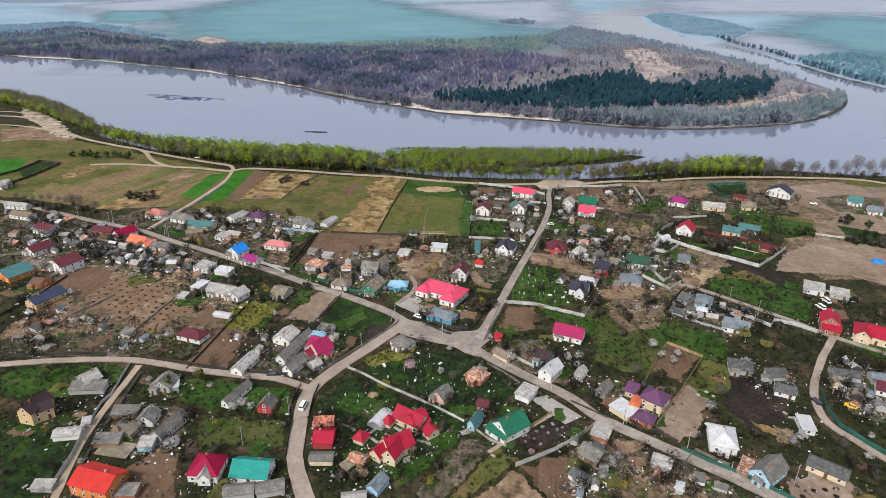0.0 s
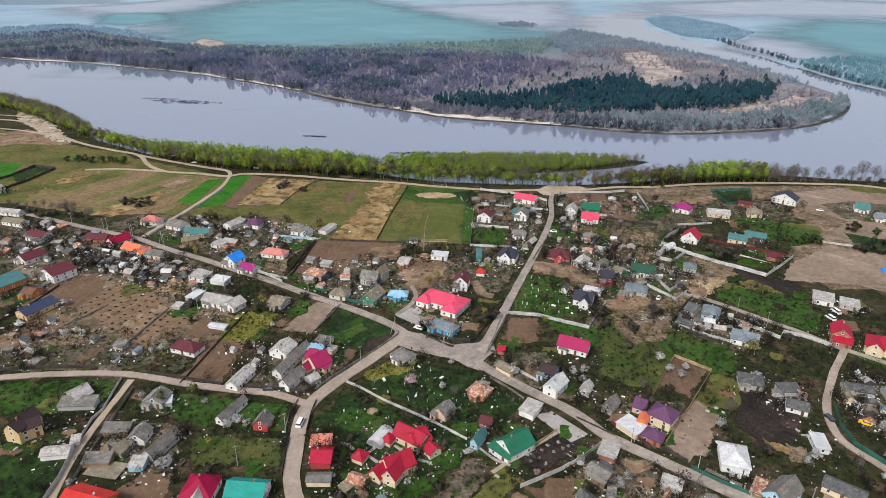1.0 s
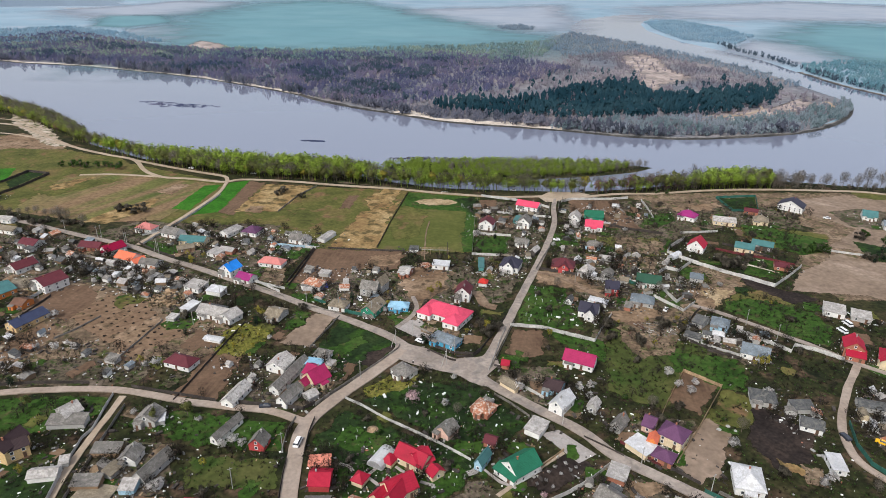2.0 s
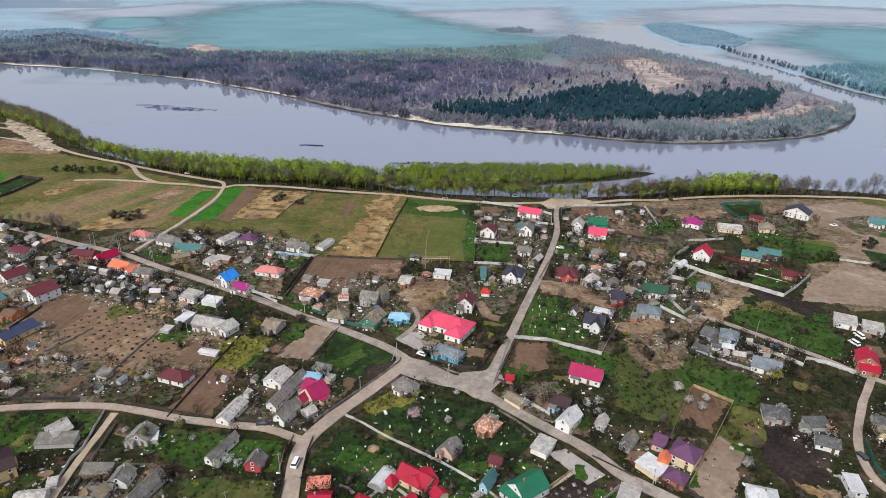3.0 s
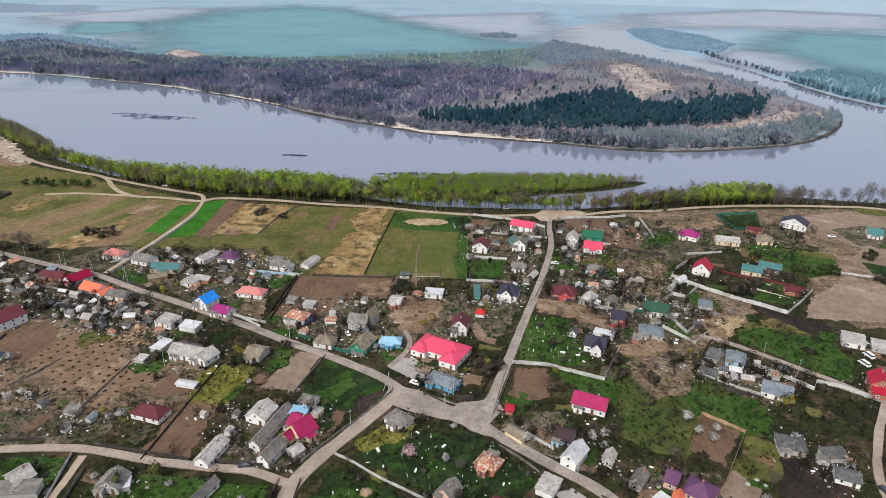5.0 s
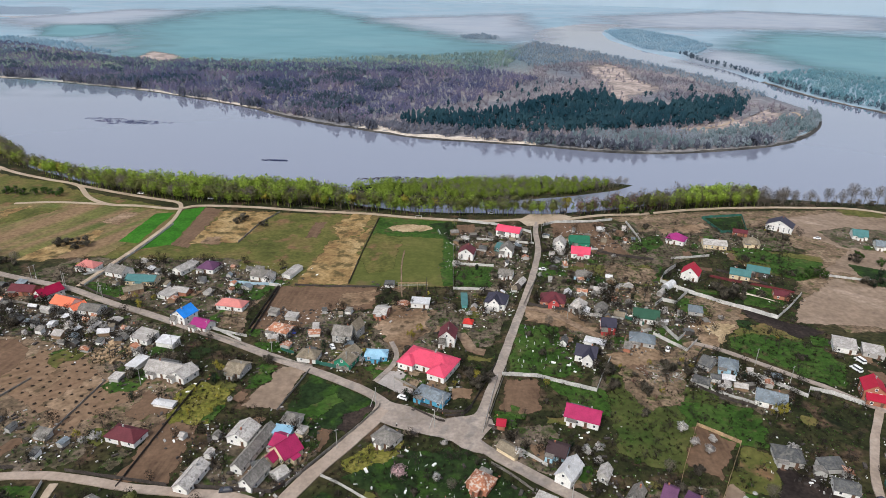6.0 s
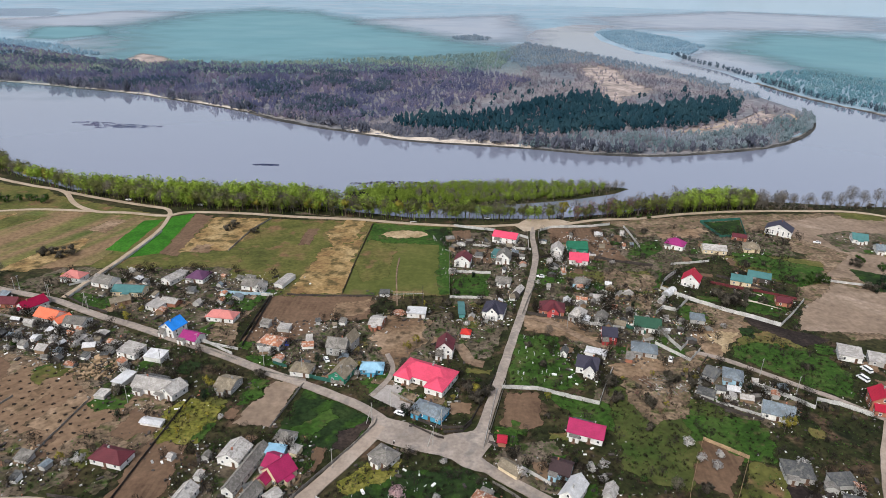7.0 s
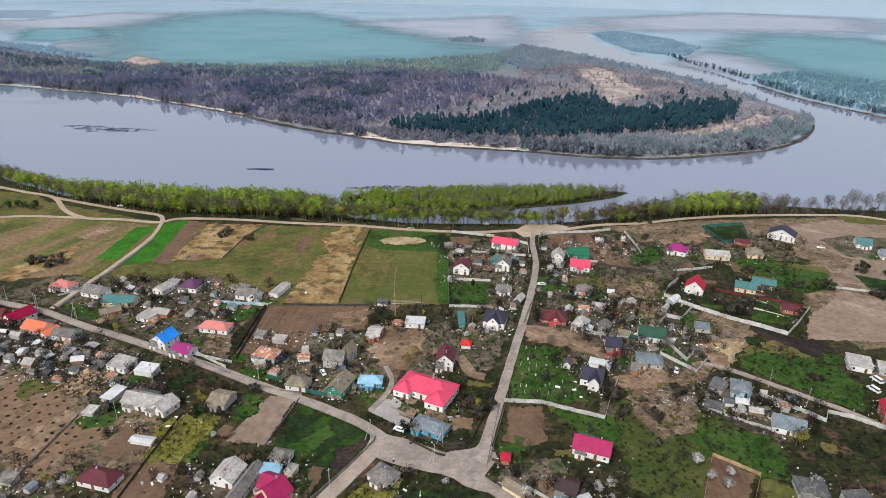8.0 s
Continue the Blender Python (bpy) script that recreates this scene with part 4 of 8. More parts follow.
road("river_track", "pale sandy track along the riverside trees", 3.4, [(-497.5, 653.4), (-436.2, 649.3), (-375.5, 603.6), (-329.1, 567.1), (-290.3, 545.5), (-260.2, 530.3), (-239.5, 502.1), (-219.0, 485.6), (-195.2, 482.1), (-168.6, 475.8), (-155.0, 482.5), (-118.5, 479.7), (-81.8, 472.5), (-37.3, 465.9), (-2.5, 457.7), (39.9, 451.5), (74.1, 454.3), (95.0, 452.6), (126.9, 462.1), (157.9, 464.8), (195.7, 473.5), (241.9, 478.5), (295.0, 478.0), (328.0, 473.7), (360.6, 450.8)], "track", z=0.3)
road("upper_track", "pale sandy track under the trees", 3.0, [(-260.2, 530.3), (-225.1, 512.8), (-191.6, 497.9), (-171.9, 489.4), (-165.1, 476.0)], "track", z=0.78)
road("meadow_track", "pale dirt track across the meadow", 3.0, [(-282.9, 487.2), (-257.0, 490.0), (-219.0, 485.6)], "track", z=0.26)
road("field_track", "pale track between green crop strips", 2.6, [(-165.5, 476.0), (-163.6, 447.9), (-169.1, 409.4), (-175.0, 380.2), (-179.9, 355.3)], "track", z=0.28)
field("track", [(67.3, 451.4), (77.6, 464.0), (97.2, 464.9), (106.8, 458.4), (90.1, 448.4), (72.1, 439.9)], "river_landing", "sandy landing at the end of the street", z=0.46)
field("dune", [(-466.2, 698.3), (-435.2, 682.6), (-389.8, 634.2), (-337.8, 568.8), (-357.6, 571.8), (-399.4, 616.4), (-436.3, 649.3)], ragged=4, z=0.28, label="bare dune sand with tufts of grass")


# sand and bare clay along the far shore
def shore(pts, wide, kind, label, inland=1, foot=4.5):
    """A beach above a dark wet foot at the waterline."""
    line = smooth_line(pts, 6.0)
    beach, base = Build(), Build()
    for i, p in enumerate(line):
        d = (line[min(i + 1, len(line) - 1)] - line[max(i - 1, 0)]).normalized()
        s = Vector((-d.y, d.x, 0)) * inland
        w = wide * max(0.1, 1 + 1.3 * wobble(p.x, p.y, 0.02, 4) + 0.6 * wobble(p.x, p.y, 0.09, 6))
        e = foot * (1 + 0.9 * wobble(p.x, p.y, 0.05, 8))
        for off, z in ((-2.5, -1.25), (1.0, -0.9), (e, -0.25)):
            base.v.append((*(p + s * off).xy, z))
        for off, z in ((e - 0.1, -0.3), (e + max(0.5, w * 0.45), 0.08), (e + max(1.0, w), 0.1)):
            beach.v.append((*(p + s * off).xy, z))
    for i in range(len(line) - 1):
        for j in range(2):
            a = i * 3 + j
            for bm in (beach, base):
                bm.f.append((a, a + 3, a + 4, a + 1))
    solid("river_bank", base, M["bank"], "dark wet foot of the river bank", "bank")
    return solid("shore", beach, M[kind], label, "beach")


shore([(-927.9, 1146.1), (-752.7, 1104.4), (-691.7, 1082.3), (-585.9, 1059.1), (-473.9, 1013.2), (-368.8, 965.5), (-266.0, 898.3), (-191.2, 842.2)], 7, "sand", "strip of pale sand along the far shore", foot=3.0)
shore([(-191.2, 842.2), (-154.2, 801.3), (-99.4, 758.6), (-64.0, 737.8)], 2.5, "clay", "dark undercut river bank", foot=6.0)
shore([(-64.0, 737.8), (-43.5, 723.3), (7.8, 693.8), (68.4, 678.0), (121.0, 665.2)], 12, "sand", "pale sandy beach below the pines", foot=4.5)
shore([(601.0, 1130.0), (597.0, 985.0), (617.0, 880.0), (639.0, 760.0), (669.0, 640.0)], 3, "clay", "dark bank of the distant river arm", inland=1, foot=4.0)
shore([(121.0, 665.2), (181.1, 643.3), (236.8, 636.8), (298.7, 647.8), (367.8, 669.6), (423.6, 705.8), (476.7, 761.2), (513.8, 816.0)], 2.5, "clay", "bare clay shore with driftwood", foot=5.0)

# ---- windows, doors and chimneys shared by all houses ----
bm = Build()
for y in (-0.08, 0.03):
    for w, h in ((0.66, 0.76), (0.5, 0.6)):
        bm.v += [(-w, y, -h), (w, y, -h), (w, y, h), (-w, y, h)]
for i in range(4):
    j = (i + 1) % 4
    bm.f += [(i, j, 4 + j, 4 + i), (i, 8 + i, 8 + j, j), (4 + i, 4 + j, 12 + j, 12 + i)]
WINDOW_MESH = bm.mesh("window", M["frame"])
bm = Build()
bm.box(-0.51, -0.03, -0.61, 0.51, 0.02, 0.61)
PANE_MESH = bm.mesh("pane", M["glass"])
bm = Build()
bm.box(-0.5, -0.08, 0.0, 0.5, 0.03, 2.05)
bm.box(-0.6, -0.11, 2.05, 0.6, 0.03, 2.15)
bm.box(-0.9, -0.9, 0.0, 0.9, -0.08, 0.18)
DOOR_MESH = bm.mesh("door", M["door"])
bm = Build()
bm.box(-0.22, -0.22, -1.2, 0.22, 0.22, 0.6)
bm.box(-0.28, -0.28, 0.6, 0.28, 0.28, 0.7)
CHIMNEY_MESH = bm.mesh("chimney", M["wall_brick"])
bm = Build()
bm.box(-0.22, -0.22, -1.2, 0.22, 0.22, 0.6)
bm.box(-0.28, -0.28, 0.6, 0.28, 0.28, 0.7)
CHIMNEY_PALE = bm.mesh("chimney", M["concrete"])

ROOF_WORDS = {
    "slate": "grey corrugated", "pale": "pale grey corrugated", "dark": "dark weathered", "tan": "lichen-stained brown", "white": "white metal", "rust": "patchy rusty",
    "blue_grey": "blue-grey sheet", "teal_dull": "faded teal", "pale_blue": "pale blue", "light_red": "light red", "orange_red": "orange-red", "dark_green": "dark green", "slate_blue": "slate blue", "umber": "dark brown",
}


def wall_at(parent, name, me, x, y, z, turn, child=None, child_name="pane", scale=1.0):
    ob = part(name, me, None, parent, at=pose(x, y, z, 0, 0, turn) @ Matrix.Diagonal((scale, 1, scale, 1)))
    if child:
        part(child_name, child, None, ob)
    return ob


HOMES = []


def house(a, b, depth, eave, rise, roof, wall, form="along", name="house", windows=True, chimney=True, label="", group="village houses", over=0.4):
    """A building whose near eave runs from a to b. form: along or across (the ridge's run), hip, flat, lean (falls to a-b), barrel."""
    eave *= 0.88
    A, B = Vector((*a, 0)), Vector((*b, 0))
    L, D = (B - A).length, depth
    mid = (A + B) / 2 + Vector((A.y - B.y, B.x - A.x, 0)).normalized() * D / 2
    HOMES.append((mid.x, mid.y, 0.5 * math.hypot(L, D) * 0.8))
    turn = math.degrees(math.atan2(B.y - A.y, B.x - A.x))
    words = f"{ROOF_WORDS.get(roof, roof)} roof"
    plain = not label
    if plain:
        storeys = "two-storey " if eave >= 3.85 else ""
        shape = {"hip": "hipped", "flat": "flat", "lean": "lean-to", "barrel": "rounded"}.get(form, "gabled")
        label = f"{storeys}{wall.replace('_', ' ')} walled {name.replace('_', ' ')} with {shape} {words}"
    top = thing(name, label, "house" if name == "house" else name.replace("_", " "), group, pose(A.x, A.y, 0, 0, 0, turn))
    o, R = over, eave + rise
    th = 0.16
    w = Build()
    x0, y0, x1, y1 = o, o, L - o, D - o
    swap = form == "across"
    if form in ("along", "across"):
        if swap:
            cx = L / 2
            slope = rise / (L / 2)
            zc, ze = eave + slope * (L / 2) - th - 0.05, eave + slope * o - th - 0.05
            for y, flip in ((y0, False), (y1, True)):
                pts = [(x0, y, 0), (x1, y, 0), (x1, y, ze), (cx, y, zc), (x0, y, ze)]
                w.poly(pts[::-1] if flip else pts)
            w.poly([(x1, y0, 0), (x1, y1, 0), (x1, y1, ze), (x1, y0, ze)])
            w.poly([(x0, y1, 0), (x0, y0, 0), (x0, y0, ze), (x0, y1, ze)])
            tops = [(0, 0, eave), (L, 0, eave), (L, D, eave), (0, D, eave), (L / 2, 0, R), (L / 2, D, R)]
            planes, rim = [(1, 2, 5, 4), (3, 0, 4, 5)], [0, 4, 1, 2, 5, 3]
        else:
            slope = rise / (D / 2)
            zc, ze = eave + slope * (D / 2) - th - 0.05, eave + slope * o - th - 0.05
            for x, flip in ((x0, True), (x1, False)):
                pts = [(x, y0, 0), (x, y1, 0), (x, y1, ze), (x, D / 2, zc), (x, y0, ze)]
                w.poly(pts[::-1] if flip else pts)
            w.poly([(x0, y0, 0), (x1, y0, 0), (x1, y0, ze), (x0, y0, ze)])
            w.poly([(x1, y1, 0), (x0, y1, 0), (x0, y1, ze), (x1, y1, ze)])
            tops = [(0, 0, eave), (L, 0, eave), (L, D, eave), (0, D, eave), (0, D / 2, R), (L, D / 2, R)]
            planes, rim = [(0, 1, 5, 4), (2, 3, 4, 5)], [0, 1, 5, 2, 3, 4]
    elif form == "hip":
        w.box(x0, y0, 0, x1, y1, eave - 0.02)
        if L >= D:
            k = min(D * 0.5, L * 0.5 - 0.3)
            ends = [(k, D / 2, R), (L - k, D / 2, R)]
            planes = [(0, 1, 5, 4), (1, 2, 5), (2, 3, 4, 5), (3, 0, 4)]
        else:
            k = min(L * 0.5, D * 0.5 - 0.3)
            ends = [(L / 2, k, R), (L / 2, D - k, R)]
            planes = [(0, 1, 4), (1, 2, 5, 4), (2, 3, 5), (3, 0, 4, 5)]
        tops = [(0, 0, eave), (L, 0, eave), (L, D, eave), (0, D, eave)] + ends
        rim = [0, 1, 2, 3]
    elif form == "barrel":
        w.box(x0, y0, 0, x1, y1, eave * 0.4)
        n = 7
        tops = []
        for y in (0, D):
            for i in range(n):
                t = math.pi * i / (n - 1)
                tops.append((L / 2 - L / 2 * math.cos(t), y, eave * 0.4 + (eave * 0.6 + rise) * math.sin(t)))
        planes = [(i, i + 1, n + i + 1, n + i) for i in range(n - 1)] + [tuple(range(n))[::-1], tuple(range(n, 2 * n))]
        rim = []
    else:
        fall = rise if form == "lean" else 0.25
        w.poly([(x0, y0, 0), (x1, y0, 0), (x1, y0, eave - th), (x0, y0, eave - th)])
        w.poly([(x1, y1, 0), (x0, y1, 0), (x0, y1, eave + fall - th), (x1, y1, eave + fall - th)])
        w.poly([(x1, y0, 0), (x1, y1, 0), (x1, y1, eave + fall - th), (x1, y0, eave - th)])
        w.poly([(x0, y1, 0), (x0, y0, 0), (x0, y0, eave - th), (x0, y1, eave + fall - th)])
        tops = [(0, 0, eave), (L, 0, eave), (L, D, eave + fall), (0, D, eave + fall)]
        planes, rim = [(0, 1, 2, 3)], [0, 1, 2, 3]
    part("wall", w, M["wall_" + wall], top)
    r = Build()
    r.v = list(tops) + [(x, y, z - th) for x, y, z in tops]
    k = len(tops)
    r.f = list(planes) + [tuple(i + k for i in reversed(q)) for q in planes]
    for i, j in zip(rim, rim[1:] + rim[:1]):
        r.f.append((i, i + k, j + k, j))
    roof_ob = part("roof", r, M["roof_" + roof], top, words)
    if form in ("along", "across", "hip") and eave > 2.1:
        c = Build()
        p, q = tops[4], tops[5]
        c.tube((p[0], p[1], p[2]), (q[0], q[1], q[2]), 0.13, 0.13, 6)
        part("ridge_cap", c, M["roof_" + roof], roof_ob)
    if windows and form != "barrel":
        rows = [1.4] if eave < 3.8 else [1.4, eave - 1.05]
        for z in rows:
            n = max(1, int((L - 1.2) / 3.0))
            door_at = n // 2 if z == rows[0] and n > 1 else -1
            for i in range(n):
                x = x0 + (x1 - x0) * (i + 0.5) / n
                if i == door_at:
                    wall_at(top, "door", DOOR_MESH, x, y0, 0.0, 0)
                else:
                    wall_at(top, "window", WINDOW_MESH, x, y0, z, 0, PANE_MESH, scale=0.82)
            n = max(1, int((D - 1.2) / 3.4))
            for i in range(n):
                y = y0 + (y1 - y0) * (i + 0.5) / n
                wall_at(top, "window", WINDOW_MESH, x1, y, z, 90, PANE_MESH, scale=0.82)
                wall_at(top, "window", WINDOW_MESH, x0, y, z, -90, PANE_MESH, scale=0.82)
        if swap and rise > 2.2 and L > 5.5:
            wall_at(top, "window", WINDOW_MESH, L / 2, y0, eave + rise * 0.3, 0, PANE_MESH, scale=0.8)
    if chimney and form in ("along", "across", "hip") and eave >= 2.3:
        p, q = Vector(tops[4]), Vector(tops[5])
        t = 0.3 if (int(A.x * 7) % 2) else 0.7
        c = p.lerp(q, t)
        part("chimney", CHIMNEY_PALE if int(A.y) % 3 else CHIMNEY_MESH, None, top, at=pose(c.x + (0.5 if swap else 0), c.y + (0 if swap else 0.5), c.z - 0.1))
    mark = int(abs(A.x * 13 + A.y * 7))
    if name == "house" and plain and L > 6.5 and D > 6 and form != "flat":
        if mark % 3:
            w = min(3.4, L * 0.36)
            px = min(max(x0 + (x1 - x0) * (0.5 if mark % 2 else 0.22), w / 2 + 0.3), L - w / 2 - 0.3)
            lean_to(top, px - w / 2, px + w / 2, y0, -1.8, 2.35, eave - 0.25, "porch", "wall_" + wall, "roof_" + (roof if mark % 2 else "slate"))
            wall_at(top, "door", DOOR_MESH, px, y0 - 1.8, 0.0, 0, scale=0.85)
        if mark % 5 < 2:
            lean_to(top, x0 + 0.6, x0 + (x1 - x0) * 0.62, y1, 2.6, 2.0, eave - 0.3, "back_shed", "wall_grey", "roof_" + ("slate" if mark % 2 else "dark"))
    return top


def lean_to(top, x0, x1, y, reach, low, high, name, wall_mat, roof_mat):
    """A low addition against a wall at y, reaching out from it, with its own sloping roof."""
    y1 = y + reach
    high = max(high, low + 0.25)
    w = Build()
    w.v = [(x0, y, 0), (x1, y, 0), (x1, y1, 0), (x0, y1, 0), (x0, y, high), (x1, y, high), (x1, y1, low), (x0, y1, low)]
    w.f = [(0, 1, 5, 4), (1, 2, 6, 5), (2, 3, 7, 6), (3, 0, 4, 7)]
    body = part(name, w, M[wall_mat], top)
    o = math.copysign(0.25, reach)
    r = Build()
    r.v = [(x0 - 0.2, y, high + 0.12), (x1 + 0.2, y, high + 0.12), (x1 + 0.2, y1 + o, low + 0.06), (x0 - 0.2, y1 + o, low + 0.06)]
    r.v += [(a, b, c - 0.1) for a, b, c in r.v]
    r.f = [(0, 1, 2, 3), (7, 6, 5, 4), (0, 4, 5, 1), (1, 5, 6, 2), (2, 6, 7, 3), (3, 7, 4, 0)]
    part("porch_roof", r, M[roof_mat], body)


def add_wing(main, a, b, depth, eave, rise, roof, wall, form="across", chimney=False):
    """A wing that belongs to a house: its pieces move under it."""
    wing = house(a, b, depth, eave, rise, roof, wall, form, "wing", True, chimney, "wing of a house")
    for piece in list(wing.children):
        piece.matrix_basis = main.matrix_basis.inverted() @ wing.matrix_basis @ piece.matrix_basis
        piece.parent = main
    bpy.data.objects.remove(wing)


def shed(a, b, depth, eave, rise, roof, wall, form="along", label=""):
    return house(a, b, depth, eave, rise, roof, wall, form, "shed", eave > 2.55 and depth > 6.5, False, label, "outbuildings", 0.25)


# houses and sheds of the lower village, left of the bending street
brick_home = house((-149.0, 177.4), (-142.4, 175.8), 10.5, 6.0, 3.0, "umber", "yellow", "across", label="tall cream house with a dark brown gabled roof")
add_wing(brick_home, (-143.2, 176.6), (-137.6, 181.6), 6.0, 5.0, 2.4, "umber", "yellow", "along")
house((-141.5, 201.4), (-134.6, 196.5), 6.9, 3.2, 2.6, "pale", "grey", "across")
shed((-140.5, 193.8), (-127.2, 194.8), 5.2, 2.4, 1.2, "slate", "grey", "lean")
house((-110.7, 196.6), (-102.5, 195.4), 7.7, 3, 2.6, "slate", "grey", "across")
shed((-103.0, 196.5), (-99.9, 197.3), 5, 2.3, 0.4, "white", "grey", "flat")
shed((-118.1, 180.4), (-108.3, 180.6), 4.7, 2.3, 1.1, "slate", "timber", "lean")
house((-107.5, 176.7), (-100.8, 176.3), 6.9, 2.8, 2.4, "slate", "white", "across")
shed((-99.5, 170.1), (-94.5, 168.2), 13.5, 2.6, 2.4, "slate", "grey", "across")
shed((-101.3, 164.2), (-96.1, 164.3), 5, 2.4, 0.8, "pale", "pale_blue", "lean")
shed((-117.1, 165.6), (-107.9, 166.0), 4.7, 2.3, 1.1, "slate", "timber", "lean")
shed((-131.9, 168.2), (-122.8, 169.8), 5.2, 2.4, 1.2, "pale", "white", "along")
shed((-125.5, 174.9), (-122.4, 175.9), 4, 2.2, 0.6, "pale", "grey", "lean")
house((-113.5, 145.1), (-99.8, 141.3), 10.5, 5, 2.6, "orange_red", "orange", "along", label="brick house with a broad orange-red metal roof")
shed((-115.0, 162.7), (-103.4, 160.6), 6.9, 0.6, 0.2, "tan", "timber", "flat", "low stack of pale building sand and boards")
house((-79.8, 150.9), (-69.6, 150.4), 10.3, 3.4, 3.6, "crimson", "white", "hip")
house((-76.1, 149.3), (-71.4, 149.4), 5, 3.2, 2.4, "pale", "white", "across", label="white gabled porch of the crimson-roofed house", chimney=False)
house((-66.3, 150.6), (-53.9, 149.7), 9.5, 3.2, 3.2, "teal", "white", "along")
shed((-65.9, 143.2), (-56.5, 144.7), 5.2, 2.5, 1.4, "slate", "grey")
shed((-56.0, 144.3), (-47.5, 146.7), 5.2, 2.5, 1.4, "slate", "grey")
shed((-98.7, 143.1), (-92.3, 143.3), 5, 2.4, 0.6, "slate", "brick", "lean")
shed((-126.0, 145.7), (-119.1, 145.8), 4, 2.0, 0.5, "pale", "grey", "lean")
house((-81.4, 188.2), (-77.8, 186.6), 14, 2.6, 2.0, "slate", "white", "across", chimney=False)
house((-67.2, 185.0), (-61.0, 183.9), 6, 2.8, 3.2, "slate", "red", "across")

# both sides of the bending street
house((-43.3, 166.6), (-36.1, 166.5), 8.2, 3, 2.0, "red", "red", "along", label="red-roofed brick house with a salmon terrace", windows=False)
house((-44.7, 174.9), (-37.2, 175.6), 4.7, 3.0, 1.0, "salmon", "brick", "lean", "terrace_roof", False, False, "salmon sheet roof over a terrace")
shed((-43.0, 158.8), (-34.9, 159.0), 4.7, 2.3, 1.0, "slate", "cream", "along")
shed((-30.6, 159.7), (-24.6, 157.3), 5, 2.2, 1.4, "rust", "timber", "along")
shed((-23.1, 148.1), (-19.1, 145.8), 6.9, 2.5, 1.6, "blue_grey", "pale_blue", "across")
shed((-29.5, 141.0), (-21.8, 142.1), 5.0, 2.4, 1.2, "pale", "grey", "along")
shed((-32.9, 158.6), (-29.7, 155.9), 4, 1.4, 0.3, "tan", "timber", "flat")
manor = house((-16.4, 160.6), (-8.0, 166.2), 8.4, 3.8, 3.8, "red", "cream", "along", label="cream villa with a steep crimson cross-gabled roof")
add_wing(manor, (-19.8, 160.8), (-14.6, 158.2), 8.0, 3.8, 3.4, "red", "cream", "across")
add_wing(manor, (-24.0, 162.6), (-19.6, 159.6), 5.0, 2.9, 2.6, "red", "cream", "across")
lodge = house((-17.6, 180.6), (-7.6, 174.0), 7.4, 3.4, 3.2, "red", "cream", "along", label="cream guest house with a crimson T-shaped roof", chimney=False)
add_wing(lodge, (-8.6, 174.6), (-3.2, 178.6), 8.6, 3.4, 2.8, "red", "cream", "along")
house((-4.2, 171.0), (0.2, 174.6), 4.2, 2.6, 2.0, "red", "cream", "across", chimney=False)
house((-30.5, 170.0), (-26.2, 167.9), 5.2, 2.4, 2.2, "red", "cream", "hip", "gazebo", False, False, "cream timber gazebo with a red hipped roof")
house((-21.5, 178.7), (-17.8, 176.6), 5, 2.4, 2.2, "red", "cream", "hip", "gazebo", False, False, "small summer house with a red pyramid roof")
house((-20.7, 168.2), (-18.1, 166.9), 4, 2.4, 2.0, "crimson", "cream", "hip", "gazebo", False, False, "small covered grill with a red pyramid roof")
house((-26.1, 178.6), (-20.7, 175.7), 9, 2.4, 1.2, "white", "white", "barrel", "greenhouse", False, False, "white film covered round greenhouse")
house((8.8, 177.5), (11.9, 175.7), 7.7, 3, 2.6, "teal_dull", "pale_blue", "across", chimney=False)
house((12.6, 188.5), (16.9, 186.7), 5.2, 2.4, 1.6, "maroon", "brick", "along", chimney=False)
house((17.3, 177.9), (22.8, 170.4), 11.2, 3.6, 3.8, "green", "white", "across", label="white house with a steep dark green roof")
house((15.1, 176.0), (21.6, 169.5), 4, 2.8, 1.0, "green", "white", "lean", "veranda", True, False, "white veranda under a green lean-to roof")
house((27.4, 195.5), (32.9, 191.9), 8.6, 3, 0.2, "pale", "white", "flat", "garage", False, False, "flat-roofed white garage beside a paved court")
house((8.7, 206.9), (15.4, 202.2), 7.7, 2.8, 2.2, "rust", "brick", "hip")
house((-4.2, 194.4), (1.0, 190.4), 6.9, 2.8, 2.6, "slate", "pinkish", "across", windows=False)
house((-22.7, 230.6), (-15.6, 224.7), 7.7, 2.8, 2.0, "slate", "white", "hip")
house((37.9, 208.3), (42.9, 204.3), 10.3, 4, 3.0, "white", "white", "across")
house((37.4, 219.7), (43.9, 216.2), 8.2, 2.8, 2.2, "umber", "pale_blue", "along")
house((48.4, 238.8), (60.5, 233.1), 8.2, 3.2, 3.4, "magenta", "white", "along")
house((22.6, 235.1), (26.2, 234.2), 4.7, 2.4, 1.4, "red", "brick", "along", "shed", False, False, group="outbuildings")
house((20.9, 223.8), (26.8, 217.7), 5.2, 2.6, 1.6, "tan", "cream", "along", "garage", False, False, group="outbuildings")
house((69.7, 198.2), (73.7, 195.5), 7.7, 3, 2.4, "purple", "pinkish", "along")
house((73.2, 192.6), (80.4, 186.4), 9.2, 4.6, 3.0, "purple", "cream", "hip", label="cream house with a purple hipped roof and white trim")
house((69.0, 189.3), (72.4, 187.4), 5, 3.4, 2.0, "orange", "orange", "across", chimney=False, label="bright orange gabled wing of a purple-roofed house")
house((68.6, 183.0), (74.6, 178.4), 6.4, 2.8, 2.0, "purple", "brick", "hip", chimney=False, label="low brick annex with a purple hipped roof")
